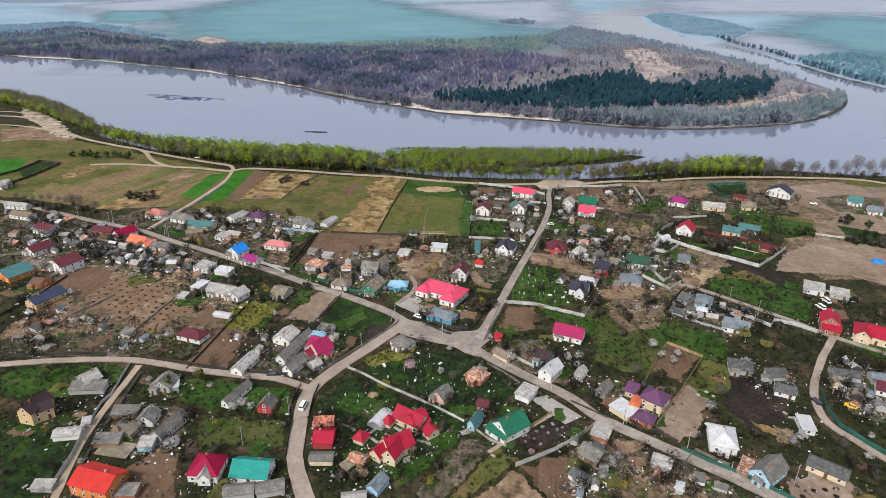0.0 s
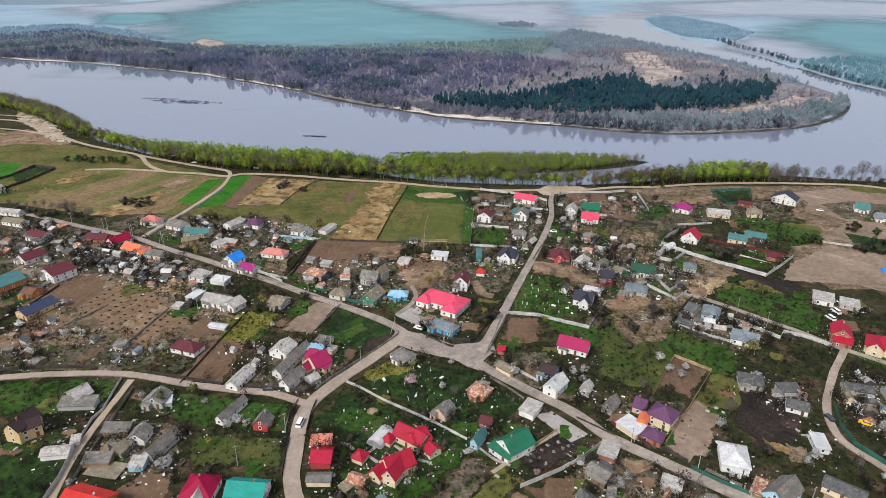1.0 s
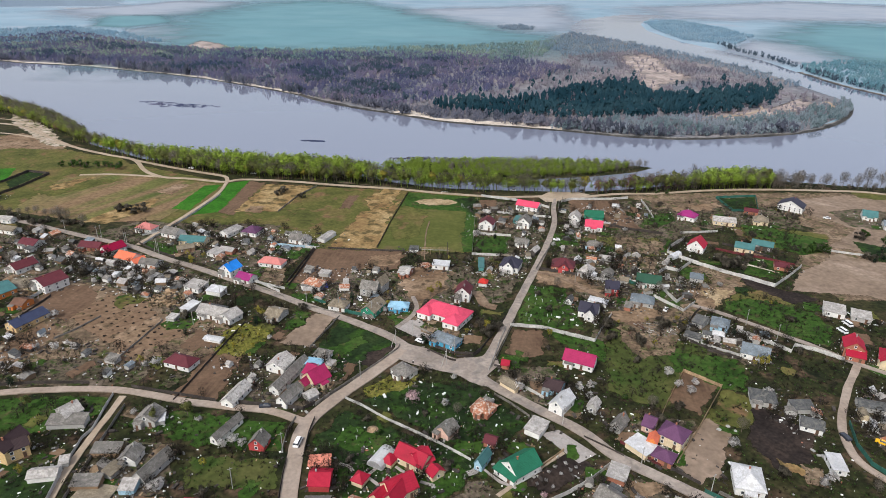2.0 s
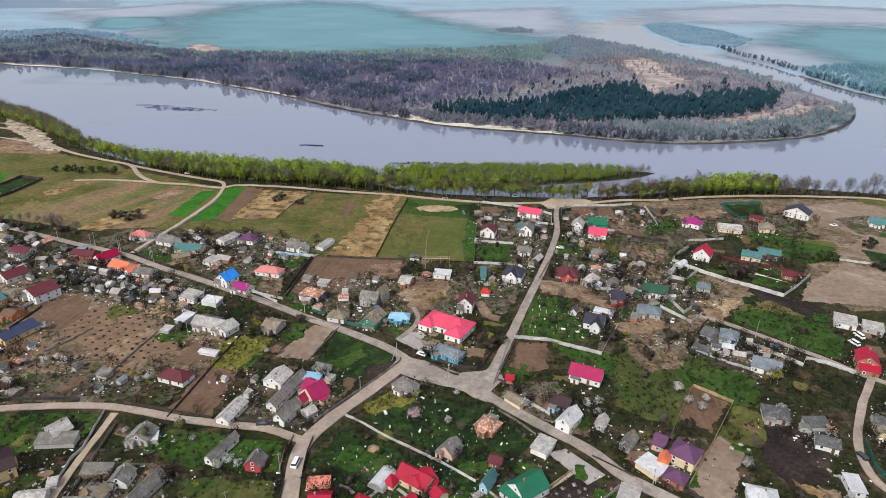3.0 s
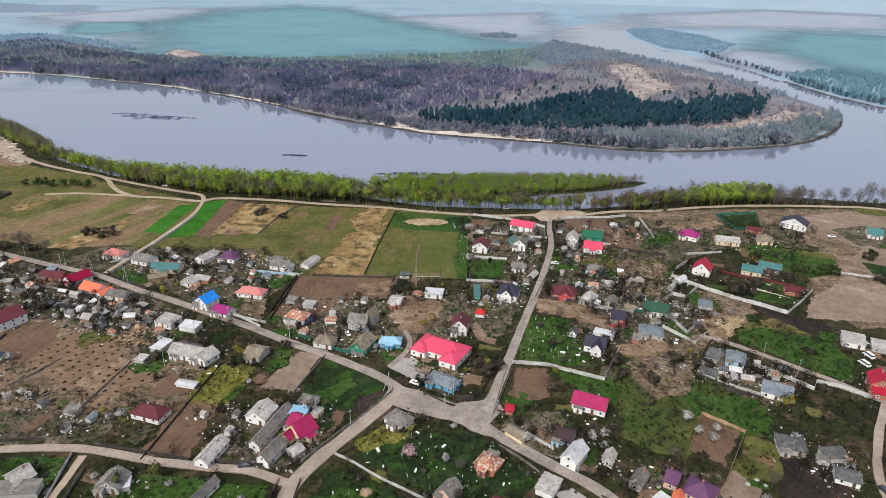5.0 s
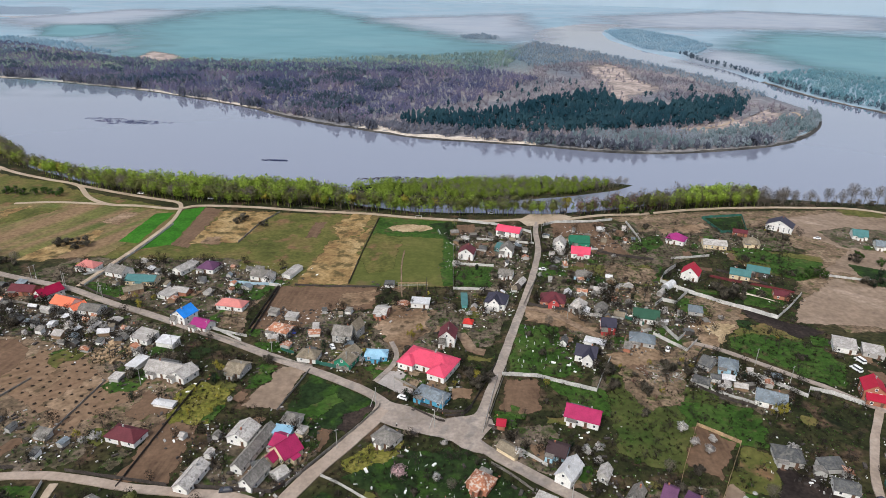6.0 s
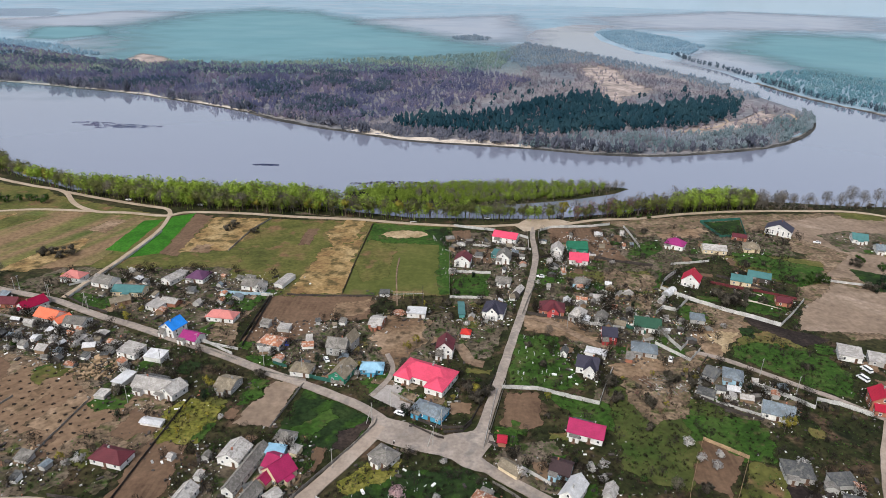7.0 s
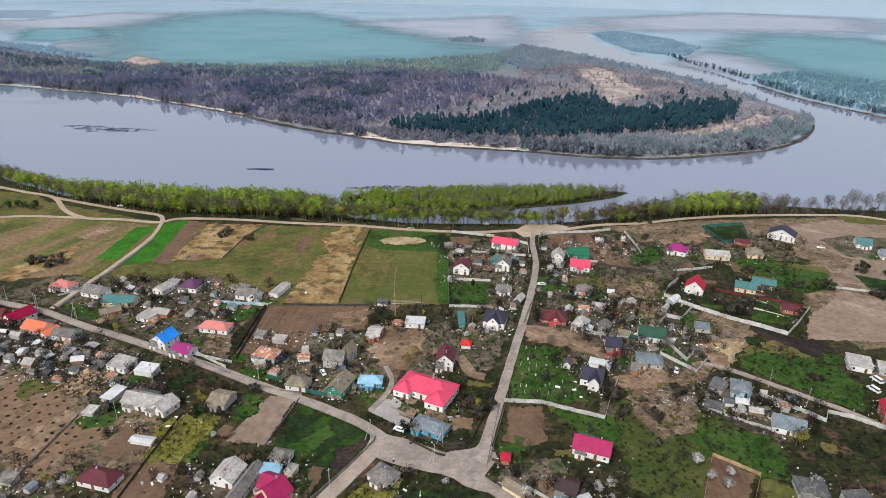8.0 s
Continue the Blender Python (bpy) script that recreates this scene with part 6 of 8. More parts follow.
def fill(poly, count, gen, keep=None):
    """Random places in a polygon."""
    q = np.asarray(poly)
    lo, hi = q.min(0), q.max(0)
    pts = np.zeros((0, 2))
    while len(pts) < count:
        c = lo + gen.random((count * 3, 2)) * (hi - lo)
        ok = inside(c[:, 0], c[:, 1], poly)
        if keep is not None:
            ok &= keep(c[:, 0], c[:, 1])
        pts = np.concatenate([pts, c[ok]])
    return pts[:count]


def crown_base(seed, count, rx, height, size, slim=0.7, cone=False, base=0.12):
    """A tree of a far wood: trunk sliver and crown triangles."""
    g = np.random.default_rng(seed)
    tri = fuzz(g, count, rx, height * (1 - base) / 2, size, 0, slim, 0.4)
    tri[..., 2] += height * (1 + base) / 2
    if cone:
        k = np.clip(1.25 - tri[..., 2] / height, 0.08, 1)
        tri[..., 0] *= k
        tri[..., 1] *= k
    stem = np.array([[[-0.18, 0, -0.8], [0.18, 0, -0.8], [0, 0, height * 0.7]], [[0, -0.18, -0.8], [0, 0.18, -0.8], [0, 0, height * 0.7]]])
    return np.concatenate([tri, stem])


CLEARINGS = [
    ([(345.8, 1294.8), (397.1, 1324.2), (396.6, 1190.7), (368.7, 1062.6), (300.5, 913.6), (273.0, 921.3), (313.4, 1022.1), (319.8, 1138.9)], 0.12),
    ([(-519.3, 1363.6), (-519.6, 1441.6), (-468.5, 1387.1), (-428.7, 1318.2), (-444.7, 1275.4), (-483.6, 1296.7)], 0.05),
    ([(290.8, 722.5), (339.8, 759.3), (403.1, 817.2), (468.6, 869.3), (458.6, 825.0), (375.6, 750.8), (314.0, 704.3)], 0.3),
    ([(465.0, 780.0), (455.0, 830.0), (500.0, 870.0), (512.0, 850.0), (490.0, 800.0)], 0.3),
]


def wood(name, label, poly, spacing, kinds, mat, gen, lo=0.7, hi=1.25, thin=None):
    """A wood of many trees as one block of stuff; thin: how far clearings open."""
    q = np.asarray(poly)
    area = 0.5 * abs(np.dot(q[:, 0], np.roll(q[:, 1], 1)) - np.dot(q[:, 1], np.roll(q[:, 0], 1)))
    n = int(area / spacing ** 2)
    keep = None
    if thin is not None:
        keep = lambda x, y: np.array([wobble(a, b, 0.013, 21) + 0.5 * wobble(a, b, 0.05, 4) for a, b in zip(x, y)]) > thin
    p = fill(poly, n, gen, keep)
    for q, left in CLEARINGS:
        p = p[~inside(p[:, 0], p[:, 1], q) | (gen.random(len(p)) < left)]
    z = ground_height(p[:, 0], p[:, 1])
    p, z = p[z > -1.15], z[z > -1.15]
    blocks, ways = [], []
    pick = gen.integers(0, len(kinds), len(p))
    for i, base in enumerate(kinds):
        m = pick == i
        places, turns = np.column_stack([p[m], z[m] - 0.1]), gen.random(m.sum()) * 6.28
        crown, way = base if isinstance(base, tuple) else outward(base)
        blocks.append(spread(crown, places, lo + (hi - lo) * gen.random(m.sum()), turns))
        ways.append(turned(way, turns).reshape(-1, 3))
    ob = new(name, tri_mesh(name, np.concatenate(blocks), M[mat], np.concatenate(ways)))
    return tagged(ob, label, "wood", kind="stuff")


TUFT_POINTS = np.array([(1, 0, -0.7), (0, 1, -0.7), (-1, 0, -0.7), (0, -1, -0.7), (0, 0, 1)], float)
TUFT_FACES = ((0, 1, 4), (1, 2, 4), (2, 3, 4), (3, 0, 4))


def far_crown(seed, count, rx, height, size, tall=1.0, base=0.2, cone=False):
    """A far tree: uneven pointed clumps round a stem; corners and soft shading directions, three a face."""
    g = np.random.default_rng(seed)
    tris, ways = [], []
    for i in range(count):
        t = (i + 0.5) / count if cone else g.random()
        z = height * (base + (1 - base) * (t if cone else 0.15 + 0.7 * t))
        reach = rx * ((1 - t) * 0.45 if cone else math.sqrt(max(0.05, 1 - (2 * t - 1) ** 2)) * 0.75)
        a = g.random() * 6.28
        mid = np.array([math.cos(a) * reach * g.random() ** 0.5, math.sin(a) * reach * g.random() ** 0.5, z])
        r = size * (1.25 - 0.85 * t if cone else 0.65 + 0.7 * g.random())
        turn = g.random() * 1.57
        p = TUFT_POINTS * (0.75 + 0.5 * g.random((5, 1)))
        p = np.column_stack([p[:, 0] * math.cos(turn) - p[:, 1] * math.sin(turn), p[:, 0] * math.sin(turn) + p[:, 1] * math.cos(turn), p[:, 2]])
        q = p * np.array([r, r, r * tall])
        w = 0.55 * p + 0.7 * (mid - np.array([0, 0, height * 0.5])) / height + np.array([0, 0, 0.75])
        w /= np.linalg.norm(w, axis=1, keepdims=True)
        for f in TUFT_FACES:
            tris.append(q[list(f)] + mid)
            ways.append(w[list(f)])
    stem = np.array([[-0.3, 0, -0.8], [0.3, 0, -0.8], [0, 0, height * 0.7]])
    tris.append(stem)
    ways.append(np.tile([0, -0.8, 0.6], (3, 1)))
    return np.array(tris), np.array(ways)


BARE_FAR = [far_crown(i, 14, 3.6, 10, 0.8, 1.55, 0.05) for i in range(6)]
FULL_FAR = [far_crown(20 + i, 14, 3.6, 9, 0.95, 1.05, 0.05) for i in range(6)]
PINE_FAR = [far_crown(40 + i, 15, 3.0, 13, 1.15, 1.35, 0.15) for i in range(6)]
SMALL_FAR = [far_crown(60 + i, 9, 3.6, 6, 1.2, 0.9, 0.05) for i in range(5)]

# woods across the river, their crown colours already mixed with haze
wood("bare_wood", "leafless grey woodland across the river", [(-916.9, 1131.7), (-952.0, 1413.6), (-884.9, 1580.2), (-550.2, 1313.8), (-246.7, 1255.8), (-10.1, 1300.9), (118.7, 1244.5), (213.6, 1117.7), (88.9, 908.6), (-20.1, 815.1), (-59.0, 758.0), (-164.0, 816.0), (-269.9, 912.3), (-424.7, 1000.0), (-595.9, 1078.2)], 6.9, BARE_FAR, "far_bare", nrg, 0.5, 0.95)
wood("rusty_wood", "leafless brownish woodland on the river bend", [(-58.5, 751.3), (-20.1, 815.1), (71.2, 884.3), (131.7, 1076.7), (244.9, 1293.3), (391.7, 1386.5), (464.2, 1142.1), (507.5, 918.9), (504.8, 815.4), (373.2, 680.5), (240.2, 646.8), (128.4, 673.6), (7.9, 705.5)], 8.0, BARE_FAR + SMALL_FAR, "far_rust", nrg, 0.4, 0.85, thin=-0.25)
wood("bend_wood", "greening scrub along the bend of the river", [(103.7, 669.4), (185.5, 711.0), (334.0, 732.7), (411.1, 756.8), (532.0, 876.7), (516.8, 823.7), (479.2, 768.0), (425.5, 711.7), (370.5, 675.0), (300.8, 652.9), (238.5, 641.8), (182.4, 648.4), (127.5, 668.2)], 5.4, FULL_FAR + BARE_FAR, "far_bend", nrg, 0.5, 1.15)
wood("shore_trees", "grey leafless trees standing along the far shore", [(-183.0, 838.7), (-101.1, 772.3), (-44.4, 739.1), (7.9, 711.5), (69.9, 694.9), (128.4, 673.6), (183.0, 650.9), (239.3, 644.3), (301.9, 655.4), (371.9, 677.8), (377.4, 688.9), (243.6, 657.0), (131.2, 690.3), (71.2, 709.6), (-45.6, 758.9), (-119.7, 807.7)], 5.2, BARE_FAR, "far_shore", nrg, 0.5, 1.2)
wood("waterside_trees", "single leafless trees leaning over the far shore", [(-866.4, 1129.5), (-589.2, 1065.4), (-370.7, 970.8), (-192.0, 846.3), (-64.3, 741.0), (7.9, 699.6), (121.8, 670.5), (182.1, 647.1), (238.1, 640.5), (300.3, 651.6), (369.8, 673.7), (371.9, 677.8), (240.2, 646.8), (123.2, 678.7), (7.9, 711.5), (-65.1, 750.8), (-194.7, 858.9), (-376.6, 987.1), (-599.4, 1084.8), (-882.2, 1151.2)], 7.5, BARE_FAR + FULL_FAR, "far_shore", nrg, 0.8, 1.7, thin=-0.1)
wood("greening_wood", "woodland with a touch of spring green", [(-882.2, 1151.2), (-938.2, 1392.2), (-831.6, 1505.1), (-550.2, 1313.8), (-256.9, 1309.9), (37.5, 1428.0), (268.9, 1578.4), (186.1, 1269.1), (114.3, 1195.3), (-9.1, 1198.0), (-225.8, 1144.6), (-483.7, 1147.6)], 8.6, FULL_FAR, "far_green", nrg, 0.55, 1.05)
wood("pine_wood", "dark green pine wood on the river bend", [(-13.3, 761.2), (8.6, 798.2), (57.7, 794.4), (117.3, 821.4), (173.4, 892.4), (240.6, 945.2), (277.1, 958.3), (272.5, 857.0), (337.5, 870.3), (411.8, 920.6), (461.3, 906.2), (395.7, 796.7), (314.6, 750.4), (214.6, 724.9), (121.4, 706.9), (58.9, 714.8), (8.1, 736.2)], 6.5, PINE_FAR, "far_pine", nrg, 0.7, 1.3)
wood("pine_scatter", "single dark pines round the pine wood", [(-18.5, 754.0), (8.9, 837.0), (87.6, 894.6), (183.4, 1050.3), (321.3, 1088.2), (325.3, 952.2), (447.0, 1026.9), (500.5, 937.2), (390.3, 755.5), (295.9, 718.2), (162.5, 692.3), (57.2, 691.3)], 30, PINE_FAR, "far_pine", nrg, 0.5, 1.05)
wood("far_river_wood", "bare wood along the distant arm of the river", [(334.3, 1795.0), (428.6, 1573.8), (500.3, 1294.9), (531.5, 1095.1), (529.4, 930.0), (498.3, 966.7), (469.8, 1156.8), (386.2, 1365.8), (230.5, 1273.9), (214.2, 1472.8)], 9, FULL_FAR, "far_hazed", nrg, 0.6, 1.0)
wood("opposite_wood", "wood on the far bank of the distant river arm", [(637.5, 1191.0), (611.2, 1103.6), (607.3, 977.4), (626.0, 905.0), (648.0, 790.0), (690.0, 640.0), (853.8, 820.0), (870.0, 1080.0), (801.3, 1261.5), (720.1, 1250.5)], 9.0, FULL_FAR, "far_hazed_green", nrg)
wood("distant_wood_strip", "strip of wood on the floodplain, coloured with painted haze", [(657.1, 2244.0), (606.2, 1940.8), (582.0, 1655.5), (624.8, 1594.9), (683.1, 1564.8), (821.0, 1785.2), (838.4, 2053.2), (796.8, 2345.8)], 8.5, SMALL_FAR, "far_pale_haze", nrg)
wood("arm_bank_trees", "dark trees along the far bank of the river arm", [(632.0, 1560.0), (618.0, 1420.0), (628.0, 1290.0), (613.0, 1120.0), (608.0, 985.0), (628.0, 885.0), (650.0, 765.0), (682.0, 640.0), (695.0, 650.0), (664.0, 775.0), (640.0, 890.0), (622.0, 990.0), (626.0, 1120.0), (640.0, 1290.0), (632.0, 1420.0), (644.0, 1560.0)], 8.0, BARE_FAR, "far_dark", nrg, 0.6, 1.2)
wood("distant_copse", "copse beyond the fields, coloured with painted haze", [(-1003.5, 1318.3), (-1078.8, 1610.4), (-963.6, 1726.6), (-734.3, 1573.8), (-590.7, 1415.1), (-760.3, 1393.0), (-874.8, 1293.9)], 9, SMALL_FAR, "far_pale_haze", nrg)
wood("far_thicket", "low dark thicket on the plain", [(148.2, 1947.4), (223.9, 2043.2), (260.4, 1926.8), (234.7, 1848.6), (158.6, 1872.7)], 8, SMALL_FAR, "far_hazed", nrg)

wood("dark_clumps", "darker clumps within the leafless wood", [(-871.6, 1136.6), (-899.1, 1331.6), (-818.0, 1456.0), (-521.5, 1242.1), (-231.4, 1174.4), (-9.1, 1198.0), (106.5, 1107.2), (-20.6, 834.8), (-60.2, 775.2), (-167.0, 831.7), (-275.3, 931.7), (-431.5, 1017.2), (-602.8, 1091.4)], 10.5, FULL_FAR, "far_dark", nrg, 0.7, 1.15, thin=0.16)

# the wooded near bank
STRIP_FRONT = [(-560.0, 752.0), (-478.0, 702.0), (-402.0, 645.0), (-325.0, 580.0), (-249.4, 528.5), (-203.6, 505.5), (-167.1, 492.7), (-119.9, 485.6), (-73.8, 478.7), (-28.9, 470.6), (19.1, 464.2), (66.5, 462.2), (118.5, 463.1), (149.9, 467.2), (192.2, 476.2), (247.8, 481.6)]
STRIP_BACK = [(253.9, 495.4), (205.5, 500.9), (156.4, 490.9), (121.3, 475.9), (67.9, 473.5), (19.5, 477.1), (-29.9, 488.3), (-78.9, 515.0), (-128.8, 526.3), (-188.7, 532.2), (-259.4, 549.0), (-327.5, 595.1), (-403.0, 672.0), (-480.0, 730.0), (-565.0, 775.0)]
STRIP_FILL = [crown_base(80 + i, 120, 3.0, 12.5, 0.72, 0.6, base=0.35) for i in range(6)]
STRIP_TWIG = [crown_base(90 + i, 130, 3.2, 13, 1.1, 0.15) for i in range(6)]
BUSHY = [crown_base(110 + i, 110, 3.0, 8.5, 0.7, 0.6, base=0.1) for i in range(6)]
wood("riverside_wood", "young pale green trees along the river bank", [(-296.4, 552.9), (-206.5, 513.7), (-169.4, 500.6), (-121.5, 493.3), (-74.9, 486.2), (-29.3, 477.8), (19.3, 469.9), (67.2, 467.8), (68.1, 475.0), (19.7, 483.1), (-30.4, 496.1), (-79.4, 518.3), (-129.2, 528.0), (-189.3, 534.0), (-261.0, 552.8)], 3.6, STRIP_FILL, "leaf_spring", nrg, 0.8, 1.3)
wood("riverside_willows", "scattered pale green trees along the river bank", STRIP_FRONT[:6] + STRIP_BACK[-6:], 3.5, STRIP_FILL, "leaf_olive", nrg, 0.6, 1.05)
wood("riverside_thicket", "leafless trees along the river bank", STRIP_FRONT + STRIP_BACK, 4.4, STRIP_TWIG, "leaf_grey", nrg, 0.7, 1.2)
wood("spit_willows", "pale green willows on a narrow spit", [(-48.3, 515.4), (-50.1, 528.7), (-29.4, 538.0), (21.7, 542.8), (81.3, 543.2), (135.6, 542.2), (156.8, 538.9), (153.1, 527.4), (120.1, 511.6), (71.7, 501.1), (25.1, 496.0), (-14.3, 497.0)], 3.0, BUSHY, "leaf_spring", nrg, 0.45, 0.85)
wood("spit_scrub", "dark leafless scrub at the spit's edge", [(-12.8, 526.8), (56.4, 542.9), (146.6, 545.6), (177.3, 534.6), (155.7, 523.1), (109.5, 507.5), (52.2, 495.3), (6.4, 499.4)], 4.5, [b * 0.65 for b in STRIP_TWIG], "leaf_grey", nrg, 0.6, 1.0)
wood("riverside_olive_trees", "olive green trees in early leaf along the bank", STRIP_FRONT[3:12] + STRIP_BACK[4:12], 5.6, STRIP_FILL, "leaf_olive", nrg, 0.7, 1.15)
wood("riverside_edge", "pale green trees at the water's edge", [(x, y - 3.0) for x, y in STRIP_FRONT] + [(x + 4.0, y + 6.0) for x, y in STRIP_FRONT[::-1]], 4.6, STRIP_FILL, "leaf_spring", nrg, 0.6, 1.05)
wood("bank_willows", "pale green willows on the bank", [(181.5, 477.2), (191.1, 492.5), (215.5, 503.0), (253.4, 504.7), (257.9, 494.1), (249.4, 480.2), (214.8, 477.2)], 3.1, STRIP_FILL, "leaf_spring", nrg, 0.65, 1.1)
wood("bank_thicket", "leafless thicket on the bank", [(178.3, 474.2), (191.1, 492.5), (215.5, 503.0), (254.2, 506.4), (283.7, 499.9), (273.7, 479.9)], 4.5, STRIP_TWIG, "leaf_grey", nrg, 0.6, 1.0)
wood("bank_budding", "reddish brown budding trees on the bank", [(109.8, 462.7), (116.5, 474.3), (153.9, 481.8), (172.5, 484.1), (181.0, 475.7), (158.3, 466.2)], 4.2, STRIP_TWIG, "leaf_red", nrg, 0.6, 1.0)
wood("bank_bare", "leafless trees on the bank", [(246.4, 478.7), (259.3, 497.2), (291.5, 497.1), (323.9, 489.5), (385.2, 486.4), (381.1, 480.4)], 5.5, STRIP_TWIG, "leaf_grey", nrg, 0.3, 0.7)
for i, p in enumerate(smooth_line(STRIP_FRONT, 8.6)):
    # young leaf and catkins by the landing, more bare crowns upstream
    leafy = 0.58 if p.x > -60 else 0.40
    u = rng.random()
    key = "spring" if u < leafy else "budding" if u < leafy + 0.16 else "redbud" if u < leafy + 0.21 else "bare"
    plant(key, (p.x + rng.uniform(-2, 2), p.y + rng.uniform(-1, 4)), rng.uniform(1.05, 1.55) * (1.2 if key == "budding" else 1.0) * (1.15 if p.x > -60 else 1.0), "riverside trees")
for spot in ((253.9, 483.4), (273.7, 484.3), (280.7, 483.1), (293.6, 483.7), (308.2, 485.8), (318.1, 483.3), (327.7, 486.7), (337.4, 485.7), (350.0, 487.7), (363.0, 486.8)):
    plant("tall_bare", spot, rng.uniform(1.0, 1.4), "riverside trees")
    plant("bare", (spot[0] + rng.uniform(3, 9), spot[1] + rng.uniform(-2, 4)), rng.uniform(0.4, 0.6), "riverside trees")
for spot in ((261.5, 482.2), (268.3, 482.6), (285.9, 481.9), (299.7, 482.5), (313.5, 483.1), (331.9, 484.0), (343.5, 484.5)):
    plant("brown", spot, rng.uniform(0.9, 1.3), "riverside trees")

for spot in ((-259.8, 386.5), (-251.5, 389.2), (-246.8, 393.8), (-233.5, 386.6), (-240.0, 390.0), (-266.0, 392.0), (-226.0, 384.0), (-280.0, 398.0)):
    plant(rng.choice(["bare", "bare", "brown"]), spot, rng.uniform(0.8, 1.1))
    plant("brown", (spot[0] + rng.uniform(-4, 4), spot[1] - rng.uniform(1, 4)), rng.uniform(0.8, 1.3))
for spot in [(259.2, 359.4), (263.3, 356.7)]:
    plant("conifer", spot, rng.uniform(0.8, 1.1))
for spot in [(156.2, 347.2), (158.5, 344.5), (160.8, 341.9), (163.1, 339.2), (167.6, 344.8)]:
    plant("brown", spot, rng.uniform(1.1, 1.6))
plant("green", [(220.6, 361.0)][0], 2.2)
plant("brown", [(258.8, 381.1)][0], 1.6)
plant("budding", (-138.0, 328.4), 0.95)

# named trees and bushes of the village
for spot in ((3.2, 227.2), (55.2, 216.1), (-72.9, 188.0), (-69.4, 186.8), (-75.4, 186.0), (55.8, 160.1), (51.8, 154.5), (59.5, 163.5), (99.8, 225.3), (95.7, 219.9), (99.5, 189.8), (125.0, 173.9), (121.8, 171.5), (150.5, 175.5), (143.3, 165.2), (-173.2, 244.2), (-164.9, 243.0), (-161.5, 247.0), (-180.1, 271.1), (-182.7, 269.9), (-180.0, 311.0), (-179.7, 305.4), (-163.3, 311.6), (-146.9, 309.2), (-151.8, 306.3), (-0.2, 210.1), (-89.8, 167.3), (-91.1, 165.9), (20.8, 319.0), (109.8, 321.9), (42.8, 149.6), (-66.3, 296.7), (29.0, 220.3)):
    plant("white", spot, rng.uniform(0.65, 1.1))
for spot in ((-32.3, 281.9), (-28.6, 280.2), (57.1, 222.1), (52.9, 220.6), (90.6, 231.5), (92.1, 223.9), (105.0, 347.5), (-121.4, 231.8), (-117.7, 233.1), (93.1, 293.3), (125.3, 219.4), (143.7, 312.1)):
    plant("white", spot, rng.uniform(0.7, 1.1))
plant("pink", (-12.5, 211.4), 1.15)
for spot in ((83.0, 262.0), (90.0, 266.0), (95.0, 258.0), (88.0, 250.0)):
    plant("redbud", spot, rng.uniform(0.3, 0.45))
for spot in ((80.5, 272.0), (92.0, 254.0), (109.0, 276.0)):
    plant("budding", spot, rng.uniform(0.35, 0.55))
plant("pink", (30.6, 165.6), 0.5)
for spot in ((-96.2, 253.8), (-90.1, 246.4), (-88.4, 254.0), (-82.8, 248.1), (-82.4, 256.3), (-91.5, 260.3), (134.0, 244.1), (129.8, 240.2)):
    plant("budding", spot, rng.uniform(0.4, 0.6))
for spot in ((-189.1, 377.5), (-144.4, 339.3), (-85.1, 273.9), (-3.3, 303.9), (9.6, 261.1), (-87.9, 275.7)):
    plant("budding", spot, rng.uniform(0.55, 0.8))
for spot in ((-7.4, 296.9), (-135.1, 338.0), (18.9, 264.6), (134.3, 239.8), (130.9, 238.5), (110.2, 269.9)):
    plant("budding", spot, rng.uniform(0.55, 0.9))
for spot in ((-335.5, 579.3), (-153.4, 205.0), (-93.5, 202.0), (-104.0, 198.2)):
    plant("spring", spot, rng.uniform(0.6, 0.9))
for spot in ((-294.3, 509.4), (-287.1, 506.4), (-272.8, 508.8), (-267.5, 507.4), (-308.0, 507.0), (-300.0, 509.0), (-279.0, 507.0), (-261.0, 505.0)):
    plant("green", spot, rng.uniform(1.6, 2.3))
for spot in ((164.1, 463.7), (157.9, 464.8)):
    plant("green", spot, rng.uniform(1.2, 1.6))
for spot in ((247.6, 348.6), (254.9, 352.3), (255.9, 345.6), (263.6, 350.9), (260.7, 342.4), (244.4, 351.9)):
    plant("brown", spot, rng.uniform(1.0, 1.6))
for spot in ((218.9, 361.1), (226.9, 365.7), (225.5, 358.8), (214.4, 359.2), (265.1, 386.1), (266.8, 390.8), (270.8, 375.0)):
    plant("green", spot, rng.uniform(1.2, 1.7))
for spot in ((86.5, 256.0), (100.0, 270.0), (-215.1, 409.9), (-211.2, 412.3), (-204.0, 405.8), (-200.6, 410.5), (-119.8, 447.2), (-117.1, 454.0), (162.6, 339.1), (165.9, 335.3), (157.6, 335.0), (172.7, 343.6), (23.7, 265.1), (19.4, 262.3), (16.2, 267.6), (74.7, 269.3), (73.7, 258.4), (-101.8, 441.4)):
    plant("brown", spot, rng.uniform(1.3, 1.9))
for spot in ((-276.5, 400.6), (-272.2, 403.0), (-265.9, 402.1), (-258.5, 399.1), (-282.7, 401.5), (-252.5, 397.1), (-246.3, 394.1), (-289.7, 403.4)):
    plant("bare", spot, rng.uniform(0.5, 0.75))
for spot in ((-218.6, 342.6), (-218.0, 338.4), (253.9, 350.5), (253.0, 354.8), (246.1, 346.1), (-9.9, 256.2), (-9.0, 253.1)):
    plant("conifer", spot, rng.uniform(0.6, 1.0))


